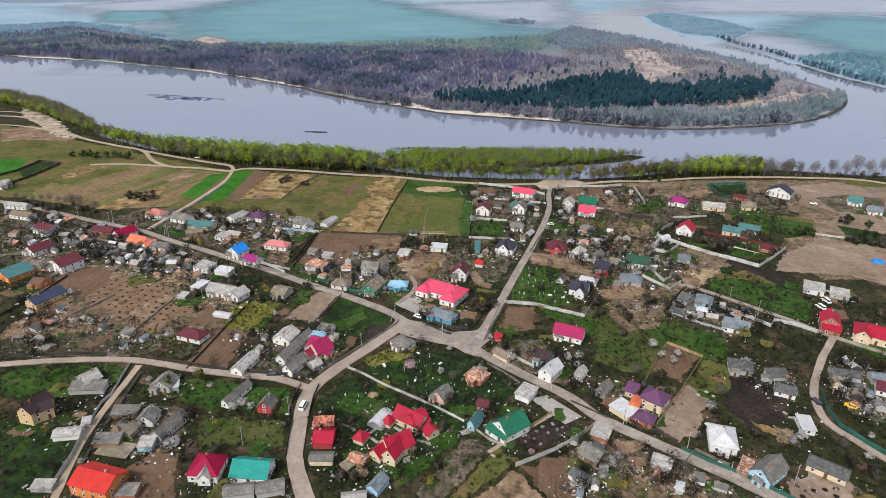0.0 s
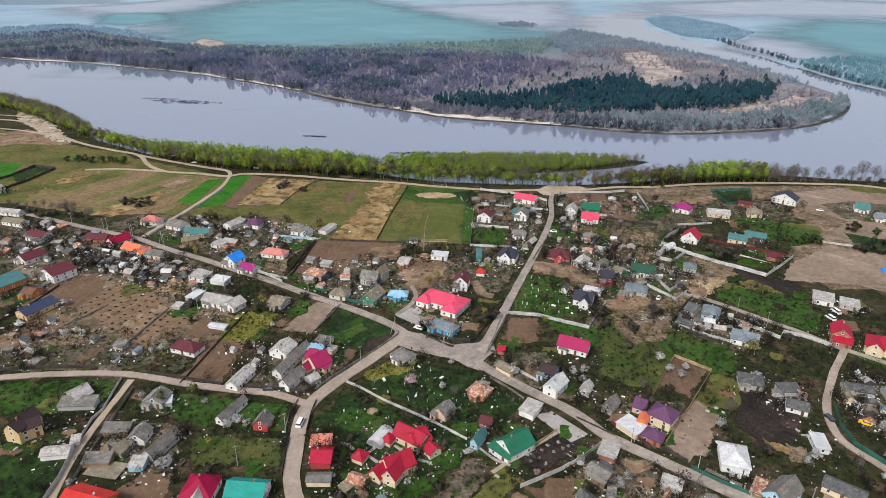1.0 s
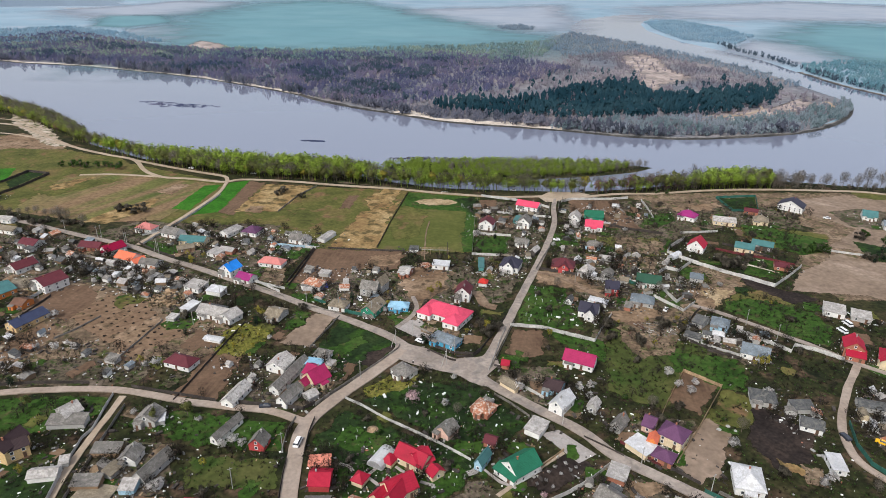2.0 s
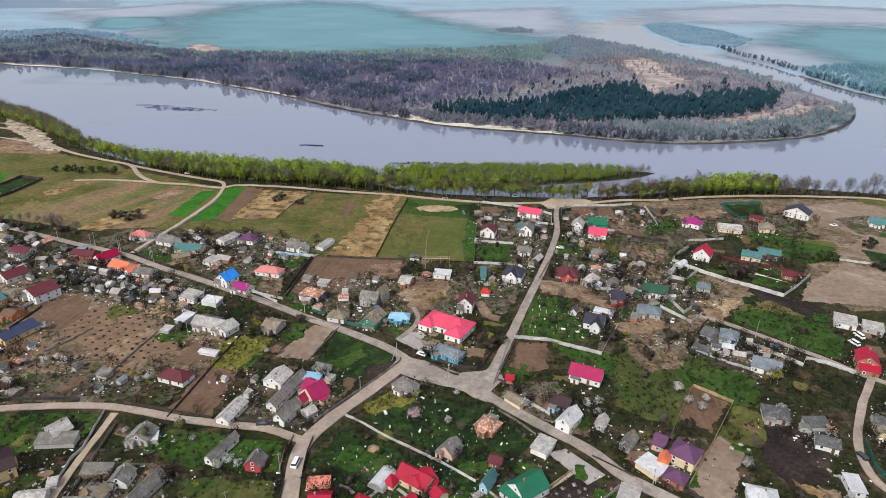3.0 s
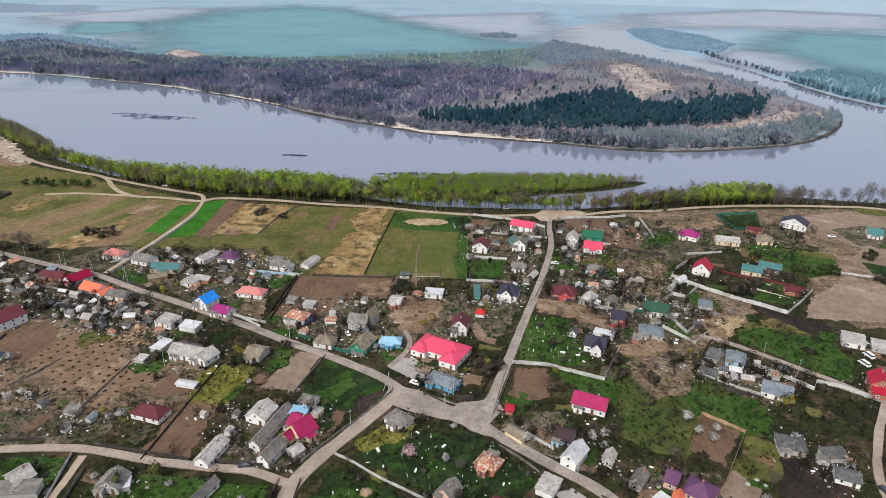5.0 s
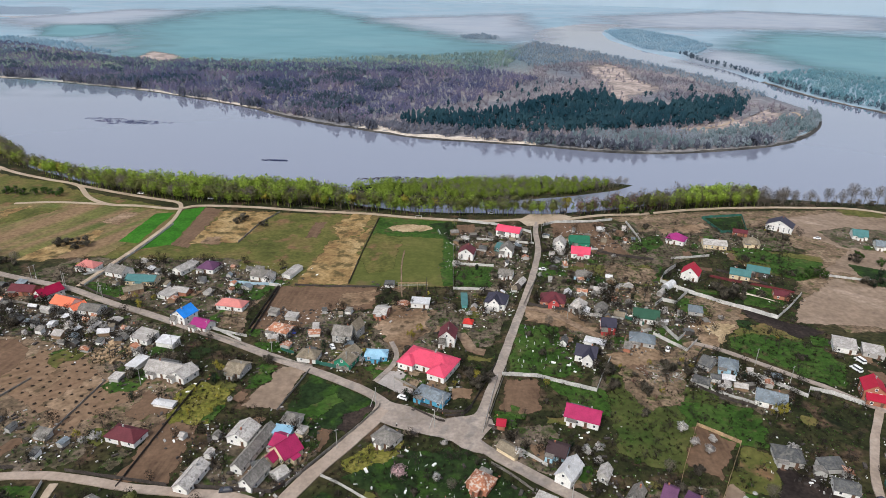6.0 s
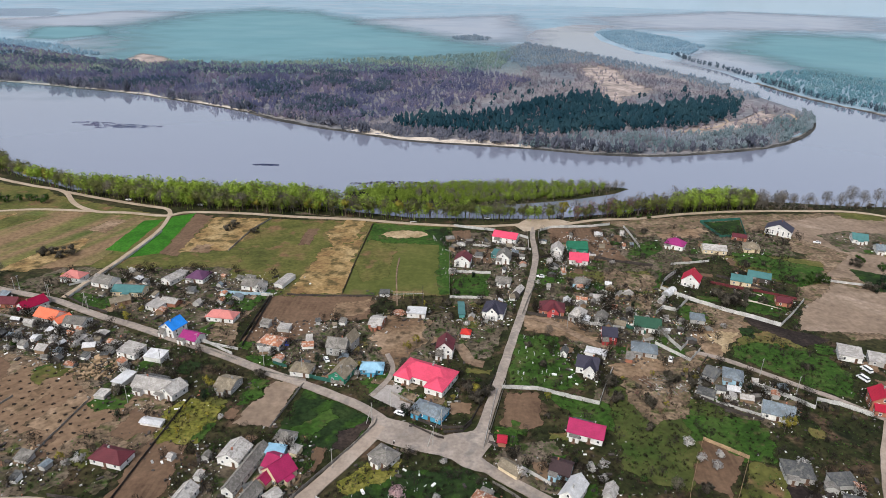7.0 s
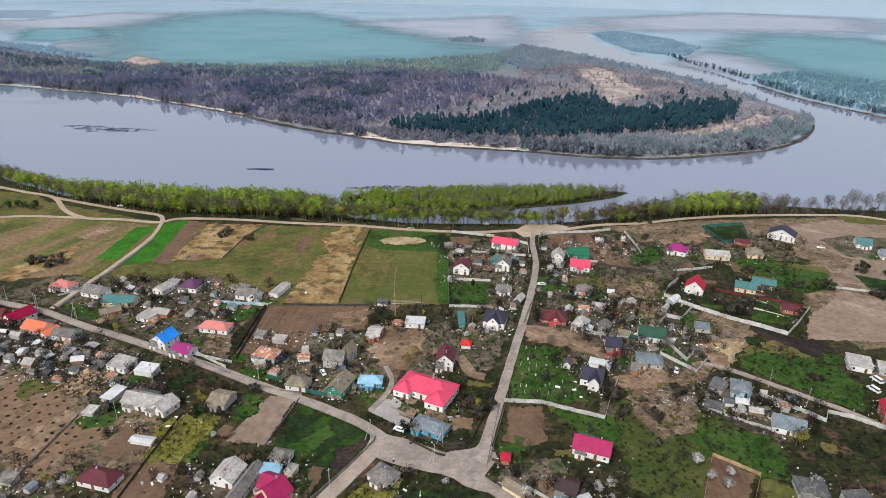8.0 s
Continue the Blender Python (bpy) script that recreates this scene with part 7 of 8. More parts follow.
def clear_of(x, y, pad=1.5, street=1.5):
    """Which places keep clear of houses and roads."""
    ok = np.ones(np.shape(x), bool)
    for hx, hy, r in HOMES:
        ok &= np.hypot(x - hx, y - hy) > r + pad
    for line, half in ROADS:
        ok &= gap_to(x, y, line, False) > half + street
    return ok


# ---- garden beds and small plots ----
VILLAGE = [(-296.5, 384.8), (-210.7, 374.9), (-136.9, 393.1), (-75.9, 347.6), (-27.4, 332.7), (18.6, 446.6), (89.2, 443.2), (194.8, 447.7), (252.7, 437.5), (201.3, 340.4), (188.8, 296.6), (219.7, 262.4), (145.5, 144.7), (-134.7, 139.7)]
OPEN = [[(-134.0, 237.1), (-129.6, 269.1), (-108.3, 270.9), (-114.1, 242.4)], [(25.1, 247.0), (31.4, 266.9), (45.4, 265.7), (41.5, 245.0)], [(23.3, 169.6), (40.3, 186.3), (51.5, 180.3), (34.7, 168.4)], [(3.9, 153.6), (21.0, 165.4), (38.1, 142.8), (3.8, 142.2)], [(-46.5, 189.3), (-37.9, 207.7), (10.2, 182.5), (10.0, 175.0), (-13.9, 150.9), (-34.0, 165.7)], [(73.3, 269.2), (127.3, 240.2), (120.1, 222.5), (81.1, 209.7), (63.1, 221.1)], [(33.7, 270.9), (42.2, 312.4), (61.8, 309.5), (64.5, 266.2)], [(138.1, 291.9), (163.1, 305.8), (181.9, 272.3), (171.9, 258.5)], [(-32.2, 212.8), (-9.9, 225.6), (11.6, 226.1), (30.5, 201.2), (20.7, 187.5), (-13.2, 200.2)],
        [(-82.3, 308.5), (-76.5, 354.6), (-23.4, 352.9), (-25.1, 328.1), (-59.4, 309.2)], [(-167.2, 256.0), (-160.8, 286.1), (-137.5, 281.8), (-128.0, 263.6), (-134.9, 246.7)], [(109.7, 199.5), (124.7, 216.5), (134.6, 195.9), (120.8, 179.6)],
        [(-73.3, 251.4), (-61.6, 279.2), (-50.8, 277.2), (-58.2, 248.3)], [(-57.7, 245.8), (-49.2, 273.7), (-20.5, 253.8), (-41.7, 230.4)], [(77.5, 180.8), (89.4, 197.3), (109.0, 197.7), (85.1, 172.2)], [(-40.2, 355.9), (-27.4, 460.8), (25.4, 449.5), (15.6, 352.5)],
        [(-105.2, 213.8), (-98.1, 247.7), (-84.3, 242.2), (-86.6, 211.5)], [(-183.8, 270.4), (-196.0, 313.4), (-161.7, 297.7), (-168.8, 265.2)], [(-187.3, 231.2), (-182.5, 266.5), (-166.7, 256.0), (-175.8, 231.5)]]
BEDS = [(-253.9, 325.1), (-227.9, 359.9), (-146.5, 328.7), (-93.6, 288.1), (-45.0, 271.5), (-25.8, 310.3), (-16.5, 256.0), (17.4, 311.7), (70.7, 429.9), (140.4, 432.8), (187.3, 417.0), (197.3, 332.4), (185.2, 284.0), (206.3, 242.2), (143.5, 146.9), (-132.7, 141.9)]
def bed_place(x, y):
    ok = clear_of(x, y, 3.0, 4.0)
    for q in OPEN:
        ok &= ~inside(x, y, q)
    return ok


for x, y in fill(BEDS, 64, nrg, bed_place):
    w, d = rng.uniform(3, 8), rng.uniform(5, 14)
    a = radians((-16 if x > 0 else -20) + rng.choice([0, 0, 90]) + rng.uniform(-7, 7))
    u, v = Vector((math.cos(a), math.sin(a))), Vector((-math.sin(a), math.cos(a)))
    p = Vector((x, y))
    q = [p - u * w / 2 - v * d / 2, p + u * w / 2 - v * d / 2, p + u * w / 2 + v * d / 2, p - u * w / 2 + v * d / 2]
    field(rng.choice(["soil", "soil", "yard", "lawn", "lawn", "dull", "dark"]), [tuple(i) for i in q], "garden_bed", ragged=1.2)

def near_spots(n):
    """Places in the yards beside the houses, off the streets and the open plots."""
    h = np.array(HOMES)
    out = np.zeros((0, 2))
    while len(out) < n:
        pick = h[nrg.integers(0, len(h), n * 3)]
        a, r = nrg.random(n * 3) * 6.28, pick[:, 2] + nrg.random(n * 3) * 7
        c = pick[:, :2] + np.column_stack([np.cos(a), np.sin(a)]) * r[:, None]
        ok = clear_of(c[:, 0], c[:, 1], -2.0, 5.0) & (c[:, 1] < 430)
        for q in OPEN:
            ok &= ~inside(c[:, 0], c[:, 1], q)
        out = np.concatenate([out, c[ok]])
    return out[:n]


# worn earth and green between the plots
for kind, q in (
    ("earth", [(107.5, 384.2), (120.5, 376.3), (136.6, 372.1), (123.8, 350.9), (107.8, 355.5), (101.3, 367.5)]), ("tan", [(50.1, 328.5), (64.1, 327.7), (77.0, 319.4), (83.0, 306.5), (75.7, 301.8), (60.7, 309.3), (47.4, 314.8)]),
    ("earth", [(136.8, 340.8), (151.3, 337.2), (163.5, 327.1), (152.2, 312.1), (132.8, 312.1)]), ("goal_sand", [(129.5, 307.9), (140.1, 310.6), (150.5, 309.7), (143.6, 300.5), (133.6, 288.6), (134.9, 298.1)]),
    ("tan", [(79.6, 285.1), (94.7, 291.7), (105.1, 286.8), (103.7, 278.9), (89.2, 273.8), (78.6, 276.3)]), ("lawn", [(193.8, 403.9), (212.2, 400.9), (219.3, 390.4), (201.6, 376.2), (189.8, 385.8)]),
    ("lawn", [(134.1, 420.8), (155.7, 423.7), (152.7, 407.8), (137.1, 396.0), (128.1, 401.1)]), ("lawn", [(67.3, 384.4), (82.2, 386.7), (80.7, 366.8), (64.1, 361.5)]),
    ("earth", [(148.2, 454.0), (186.9, 460.6), (199.4, 449.5), (165.3, 434.7), (142.4, 429.4)]), ("tan", [(180.5, 441.9), (195.6, 447.1), (197.0, 438.3), (181.3, 431.1)]),
    ("lawn", [(86.6, 360.8), (100.5, 364.4), (103.5, 353.9), (89.5, 346.1)]), ("earth", [(110.1, 352.6), (124.2, 347.4), (116.0, 332.0), (102.2, 336.2)]),
    ("lawn", [(127.7, 335.1), (137.7, 337.4), (136.4, 321.2), (127.0, 320.9)]), ("earth", [(105.1, 286.8), (122.8, 295.1), (126.4, 287.4), (106.4, 272.4), (100.1, 276.0)]),
    ("straw", [(-230.5, 389.8), (-219.7, 417.1), (-200.6, 439.4), (-198.0, 414.0), (-213.7, 386.9)]), ("dull", [(-297.0, 448.5), (-277.3, 476.9), (-243.1, 478.8), (-261.6, 455.0), (-277.8, 435.7)]),
    ("tan", [(-209.3, 448.2), (-200.6, 470.6), (-190.8, 468.6), (-194.1, 444.3)]),
    ("dull", [(-39.0, 397.8), (-28.5, 433.3), (-11.1, 416.4), (-16.5, 374.3), (-30.0, 368.1)]), ("straw", [(-58.3, 444.0), (-40.7, 470.0), (-31.5, 465.5), (-37.6, 427.5), (-49.7, 416.6)]),
    ("lawn", [(-104.9, 364.4), (-78.2, 354.7), (-85.4, 334.5), (-94.0, 338.3)]), ("lawn", [(-102.9, 315.6), (-101.3, 337.9), (-89.7, 332.3), (-98.6, 314.2)]), ("earth", [(-98.3, 311.9), (-97.0, 328.4), (-86.6, 330.7), (-83.8, 304.0)]),
    ("lawn", [(-28.7, 277.3), (-15.5, 283.5), (-13.8, 277.7), (-23.5, 267.3)]), ("lawn", [(-78.7, 297.3), (-63.6, 299.9), (-59.3, 290.4), (-69.5, 289.1)]), ("lawn", [(-72.9, 269.6), (-62.9, 276.4), (-66.7, 265.7), (-72.3, 262.5)]),
    ("lawn", [(-179.7, 361.6), (-159.6, 357.7), (-150.3, 341.9), (-167.0, 345.6)]), ("lawn", [(19.4, 372.4), (36.4, 369.9), (35.8, 350.7), (16.9, 350.8)]), ("dull", [(-162.7, 288.5), (-152.9, 297.2), (-144.3, 288.0), (-155.8, 279.6)]),
    ("lawn", [(-132.9, 269.8), (-113.5, 273.1), (-114.2, 263.2), (-125.9, 261.2)]), ("tan", [(-148.3, 253.9), (-136.3, 274.4), (-127.7, 272.8), (-135.8, 249.3)]), ("lawn", [(-52.0, 248.1), (-37.4, 259.9), (-33.2, 253.8), (-46.2, 239.9)]), ("straw", [(-291.1, 458.4), (-281.3, 476.7), (-267.9, 482.8), (-273.1, 461.8), (-280.6, 447.0)])):
    field(kind, q, "garden_bed" if kind == "lawn" else "field", ragged=2.6)
for x, y in near_spots(150):
    w, d = rng.uniform(3, 9), rng.uniform(4, 11)
    a = radians((-16 if x > 0 else -20) + rng.choice([0, 90]) + rng.uniform(-9, 9))
    u, v = Vector((math.cos(a), math.sin(a))), Vector((-math.sin(a), math.cos(a)))
    p = Vector((x, y))
    q = [p - u * w / 2 - v * d / 2, p + u * w / 2 - v * d / 2, p + u * w / 2 + v * d / 2, p - u * w / 2 + v * d / 2]
    field(rng.choice(["earth", "earth", "lawn", "lawn", "lawn", "dull", "tan", "loam"]), [tuple(i) for i in q], "garden_bed", ragged=1.8)

# ---- small outbuildings crowding the yards ----
YARDS = {
    "west": [(-289.3, 385.0), (-235.4, 374.0), (-146.5, 328.7), (-126.6, 287.1), (-138.2, 283.7), (-165.2, 299.0), (-199.7, 319.2), (-227.5, 318.3), (-250.8, 325.2)],
    "north": [(-195.4, 323.2), (-168.8, 328.0), (-134.8, 314.0), (-122.3, 287.3), (-139.9, 288.0), (-164.6, 297.6)],
    "river_street": [(22.3, 434.0), (69.2, 433.5), (59.0, 370.4), (36.0, 312.2), (18.6, 304.7), (19.0, 369.0)],
    "river_side": [(80.9, 430.3), (142.1, 439.1), (140.1, 403.9), (104.1, 397.2), (80.5, 371.2), (66.0, 335.9), (70.9, 390.7)],
    "middle": [(74.6, 357.3), (114.1, 363.2), (111.9, 329.5), (136.7, 308.4), (122.9, 294.6), (103.9, 300.6), (72.8, 328.3)],
    "east": [(113.9, 276.1), (138.7, 268.3), (146.2, 260.4), (130.2, 247.4), (111.2, 259.5)],
    "far_east": [(163.2, 223.5), (181.6, 215.9), (163.5, 187.3), (149.9, 191.9)],
    "upper": [(-190.1, 385.8), (-157.3, 387.0), (-110.8, 378.7), (-76.5, 370.2), (-81.7, 343.1), (-89.4, 319.1), (-114.6, 329.8), (-154.2, 349.2)],
    "lower_west": [(-189.1, 253.9), (-163.3, 254.6), (-144.7, 237.8), (-126.1, 229.2), (-127.1, 220.6), (-182.0, 218.4), (-187.4, 226.8)],
    "lower_lane": [(-127.6, 181.1), (-108.2, 187.9), (-89.4, 182.0), (-90.6, 164.6), (-116.8, 164.1)],
    "centre": [(-77.6, 323.3), (-33.2, 324.7), (-27.2, 290.1), (-40.5, 280.5), (-78.5, 298.3)],
    "south": [(42.7, 170.0), (55.6, 175.9), (75.2, 162.5), (92.7, 150.5), (38.1, 142.8)],
    "homestead": [(-89.1, 234.6), (-65.6, 239.9), (-44.9, 235.8), (-50.1, 210.5), (-77.0, 209.8)],
    "barns": [(131.7, 216.7), (143.1, 207.4), (131.6, 193.1), (125.6, 203.4)],
}
KEPT_CLEAR = [[(16.2, 347.1), (19.3, 379.6), (40.4, 380.4), (38.9, 347.8)], [(23.2, 426.4), (24.0, 444.6), (37.3, 445.2), (36.0, 428.2)], [(-146.6, 289.5), (-141.6, 298.2), (-127.3, 294.5), (-128.7, 284.3), (-139.0, 282.2)]]
SHED_ROOFS = ["slate", "slate", "slate", "pale", "pale", "dark", "dark", "tan", "rust", "white", "blue_grey"]
SHED_COUNT = {"west": 48, "north": 16, "river_street": 20, "river_side": 16, "middle": 27, "east": 11, "far_east": 13, "lower_west": 13, "upper": 20, "lower_lane": 6, "centre": 9, "south": 8, "homestead": 4, "barns": 2}
for yard, n in SHED_COUNT.items():
    made = 0
    for x, y in fill(YARDS[yard], n * 6, nrg):
        if made < n and clear_of(np.array([x]), np.array([y]), 2.2, 3.5)[0] and not any(inside(x, y, q) for q in KEPT_CLEAR):
            L, D = rng.uniform(2.2, 6.0), rng.uniform(2.0, 4.2)
            a = radians(rng.choice([-18, -15, 68, 72, 5, -20]) + rng.uniform(-5, 5))
            d = Vector((math.cos(a), math.sin(a), 0)) * L / 2
            eave = rng.uniform(1.7, 2.3)
            shed((x - d.x, y - d.y), (x + d.x, y + d.y), D, eave, rng.uniform(0.5, 1.6), rng.choice(SHED_ROOFS), rng.choice(["grey", "timber", "white", "grey", "dark"]), rng.choice(["along", "lean", "across", "lean"]))
            made += 1

# ---- fences ----
def panel_mesh(key, mat, slats):
    bm = Build()
    steps = 6 if slats else 1
    low, high = [], []
    for i in range(steps):
        h = 1.0 - (0.06 * (i % 2) if slats else 0.0)
        for x in (i / steps, (i + 1) / steps):
            low.append((x, 0.04))
            high.append((x, h))
    k = len(low)
    for y in (-0.04, 0.04):
        bm.v += [(x, y, z) for x, z in low] + [(x, y, z) for x, z in high]
    for i in range(k - 1):
        a, b, c, d = i, i + 1, k + i + 1, k + i
        bm.f += [(a, b, c, d), (2 * k + d, 2 * k + c, 2 * k + b, 2 * k + a), (d, c, 2 * k + c, 2 * k + d)]
    bm.f += [(0, k, 3 * k, 2 * k), (k - 1, 3 * k - 1, 4 * k - 1, 2 * k - 1)]
    return bm.mesh("panel", mat)


FENCE = {}
for key, mat, slats, words in (("pale", "slab_fence", False, "pale concrete slab fence"), ("dark", "dark_fence", True, "dark weathered plank fence"), ("grey", "grey_fence", True, "grey weathered picket fence"),
                               ("green", "green_fence", False, "dark green sheet metal fence"), ("maroon", "maroon_fence", False, "maroon sheet metal fence"), ("blue", "blue_fence", False, "pale blue board fence"), ("wood", "wood", True, "bare timber fence")):
    post = Build()
    post.box(-0.07, -0.07, -0.3, 0.07, 0.07, 1.06, 0.02)
    FENCE[key] = (panel_mesh(key, M[mat], slats), post.mesh("post", M[mat]), words)


def fence(style, pts, height=1.6, bay=3.0, extra=""):
    panel, post, words = FENCE[style]
    a0 = Vector((*pts[0], 0))
    top = thing("fence", words + (" " + extra if extra else " along a village garden"), "fence", "garden fences", pose(a0.x, a0.y, 0))
    for p, q in zip(pts, pts[1:]):
        a, b = Vector((*p, 0)), Vector((*q, 0))
        n = max(1, round((b - a).length / bay))
        ang = math.degrees(math.atan2(b.y - a.y, b.x - a.x))
        for i in range(n):
            s = a.lerp(b, i / n) - a0
            h = height * (1 + 0.05 * math.sin(i * 2.1 + a.x))
            ln = (b - a).length / n
            part("panel", panel, None, top, at=pose(s.x, s.y, 0.02 * math.sin(i * 3.0), 1.5 * math.sin(i * 1.7), 0, ang) @ Matrix.Diagonal((ln * 0.985, 1, h, 1)))
            part("post", post, None, top, at=pose(s.x, s.y, 0, 0, 0, ang) @ Matrix.Diagonal((1, 1, h, 1)))


fence("pale", [(-38.1, 213.9), (-31.9, 210.1), (-22.2, 202.5), (-13.0, 196.7), (-2.1, 189.6), (8.5, 181.5)], 1.3, extra="across a grassy plot")
fence("pale", [(24.7, 159.8), (32.2, 163.8), (39.5, 168.0), (47.2, 173.4), (54.4, 179.8)], 1.9, extra="between two gardens")
fence("pale", [(30.0, 269.7), (44.3, 267.9), (55.7, 262.2), (66.5, 257.2), (72.7, 269.2), (79.5, 281.0)], 1.9)
fence("pale", [(130.1, 355.7), (140.5, 342.5), (153.9, 329.4), (163.8, 322.2), (173.4, 313.8), (185.4, 324.3), (200.5, 338.8)], 2.2, extra="round a red-roofed house")
fence("pale", [(130.1, 355.7), (136.7, 365.8), (147.0, 375.6)], 2.6)
fence("pale", [(116.9, 328.3), (122.6, 333.7), (128.5, 330.5), (139.7, 342.4)], 2.2)
fence("pale", [(98.6, 315.3), (112.6, 309.6), (115.2, 294.4), (121.6, 301.0)], 2.0)
fence("pale", [(105.6, 300.4), (115.6, 285.7), (124.0, 294.0)], 1.8)
fence("wood", [(77.8, 181.8), (91.1, 199.0), (109.9, 224.7), (98.2, 235.3), (84.5, 213.6), (77.9, 202.3)], 1.6)
fence("pale", [(-120.7, 150.8), (-121.2, 160.0), (-123.3, 172.9)], 2.0)
fence("pale", [(-124.4, 179.7), (-125.5, 189.2), (-124.2, 194.3), (-125.5, 204.2), (-126.6, 214.5)], 1.4)
fence("grey", [(-115.6, 151.4), (-117.2, 166.8), (-117.4, 176.8), (-118.3, 189.3), (-119.2, 208.1)], 1.4)
fence("dark", [(-181.5, 217.6), (-159.9, 220.6), (-139.1, 221.2)], 1.5)
fence("dark", [(-121.7, 219.1), (-103.9, 215.1), (-86.5, 211.2)], 1.5)
fence("dark", [(-82.8, 210.9), (-67.8, 208.9), (-52.8, 207.0), (-48.9, 210.5)], 1.7)
fence("grey", [(-48.8, 209.7), (-38.4, 224.1), (-28.9, 236.2), (-20.4, 248.8), (-19.9, 251.8)], 1.5)
fence("dark", [(-47.5, 201.6), (-48.1, 194.2), (-47.8, 184.4)], 1.5)
fence("grey", [(-55.4, 184.2), (-55.9, 194.1), (-54.4, 202.2)], 1.5)
fence("dark", [(-51.4, 162.7), (-52.6, 173.7), (-53.0, 181.2)], 1.4)
fence("dark", [(-317.2, 428.4), (-309.7, 456.4), (-306.6, 487.6), (-326.0, 493.0), (-329.0, 467.0), (-334.6, 455.3)], 2.0, extra="round a square paddock")
fence("pale", [(-104.1, 315.1), (-90.5, 304.5), (-83.3, 299.0)], 1.5)
fence("blue", [(-102.6, 358.8), (-89.5, 355.8), (-76.7, 354.7)], 1.8)
fence("pale", [(-81.8, 354.9), (-75.1, 353.4)], 1.8)
fence("green", [(-48.7, 280.5), (-43.6, 278.4), (-39.0, 276.6)], 1.9)
fence("grey", [(-39.0, 276.6), (-33.6, 274.5)], 1.8)
fence("green", [(-64.5, 291.5), (-58.2, 287.9)], 1.6)
fence("wood", [(23.5, 171.8), (32.2, 179.3), (40.7, 187.2)], 1.3)
fence("dark", [(-7.8, 248.6), (2.0, 240.7), (4.5, 239.8)], 1.4)
fence("dark", [(4.5, 243.6), (11.6, 243.8), (15.4, 248.2)], 1.2)
fence("grey", [(-14.6, 268.5), (-6.2, 261.2), (-2.2, 256.4)], 1.2)
fence("pale", [(26.3, 451.6), (38.8, 447.2), (53.0, 442.8)], 1.8)
fence("pale", [(66.3, 434.7), (72.0, 428.9), (69.4, 412.9)], 1.8)
fence("pale", [(35.3, 418.4), (46.3, 415.4)], 1.5)
fence("pale", [(58.8, 413.3), (70.3, 410.3)], 1.5)
fence("pale", [(19.7, 380.3), (40.7, 377.3)], 1.6)
fence("pale", [(15.4, 348.9), (35.4, 347.5)], 1.6)
fence("grey", [(23.9, 453.7), (19.2, 399.9), (15.4, 348.9)], 1.6)
fence("pale", [(82.5, 441.9), (91.3, 447.6), (118.3, 448.8), (133.0, 452.5)], 1.8)
fence("dark", [(81.7, 439.9), (75.0, 414.4), (72.7, 397.9), (83.9, 402.4)], 1.6)
fence("dark", [(105.1, 399.2), (116.3, 391.6), (131.1, 386.4), (137.1, 384.6)], 1.8)
fence("pale", [(141.1, 448.1), (140.5, 430.4), (139.2, 412.2)], 1.8)
fence("dark", [(52.2, 330.6), (63.7, 326.3), (76.4, 322.5)], 1.8)
fence("pale", [(76.1, 320.4), (86.3, 317.4)], 1.8)
fence("pale", [(17.7, 233.5), (20.9, 244.6), (25.4, 260.2), (28.1, 268.7)], 1.2)
fence("green", [(82.0, 168.8), (88.6, 163.3), (95.9, 158.3), (100.2, 155.4)], 1.9)
fence("green", [(99.9, 154.9), (106.3, 149.4), (111.1, 144.9)], 1.9)
fence("green", [(148.4, 203.9), (144.0, 191.7), (143.4, 182.2), (147.5, 173.8), (154.2, 163.0)], 1.9)
fence("green", GREEN_YARD + GREEN_YARD[:1], 1.8)
fence("maroon", [(161.0, 362.1), (172.0, 354.9), (186.8, 347.8), (197.7, 340.5)], 1.6)
fence("pale", [(220.4, 365.9), (233.3, 360.5), (252.7, 353.6)], 1.4)
fence("pale", [(134.1, 267.9), (142.4, 260.1), (150.6, 250.7), (154.6, 256.0), (162.5, 252.1), (170.5, 245.0)], 1.9)
fence("dark", [(113.4, 273.6), (120.2, 283.3), (125.0, 288.6)], 1.6)
fence("pale", [(113.3, 256.5), (121.2, 251.0), (129.4, 246.0), (137.7, 241.7)], 1.3)
fence("dark", [(126.2, 244.8), (118.2, 249.5), (108.5, 259.4)], 1.4)
fence("dark", [(-40.2, 355.9), (-35.8, 394.9), (-27.3, 458.0)], 1.2, extra="beside a football pitch")
fence("dark", [(-68.3, 354.9), (-49.5, 352.9), (-23.4, 352.0)], 1.2)
fence("dark", [(-82.3, 309.9), (-79.5, 332.6), (-76.5, 354.6)], 1.4)
fence("grey", [(-111.9, 414.1), (-105.2, 447.8), (-96.1, 469.0)], 1.1)
fence("grey", [(-101.4, 307.9), (-89.3, 300.0), (-79.8, 293.7)], 1.3)
fence("pale", [(-102.0, 311.3), (-92.0, 306.9), (-81.6, 302.7)], 1.4)
fence("dark", [(-80.6, 305.6), (-78.1, 328.2), (-75.7, 353.3)], 1.5)
fence("grey", [(-67.2, 285.1), (-57.7, 281.3), (-49.0, 277.7)], 1.3)
fence("dark", [(-179.5, 357.0), (-164.6, 345.7), (-151.3, 338.4)], 1.4)
fence("pale", [(-204.5, 278.0), (-201.5, 290.5), (-198.4, 308.7)], 1.8)
fence("grey", [(18.9, 235.5), (24.8, 252.3), (32.3, 273.7)], 1.3)
fence("grey", [(62.4, 361.4), (55.6, 345.0), (49.7, 329.8)], 1.5)
fence("pale", [(148.6, 386.7), (160.6, 388.1), (173.7, 390.4)], 1.5)
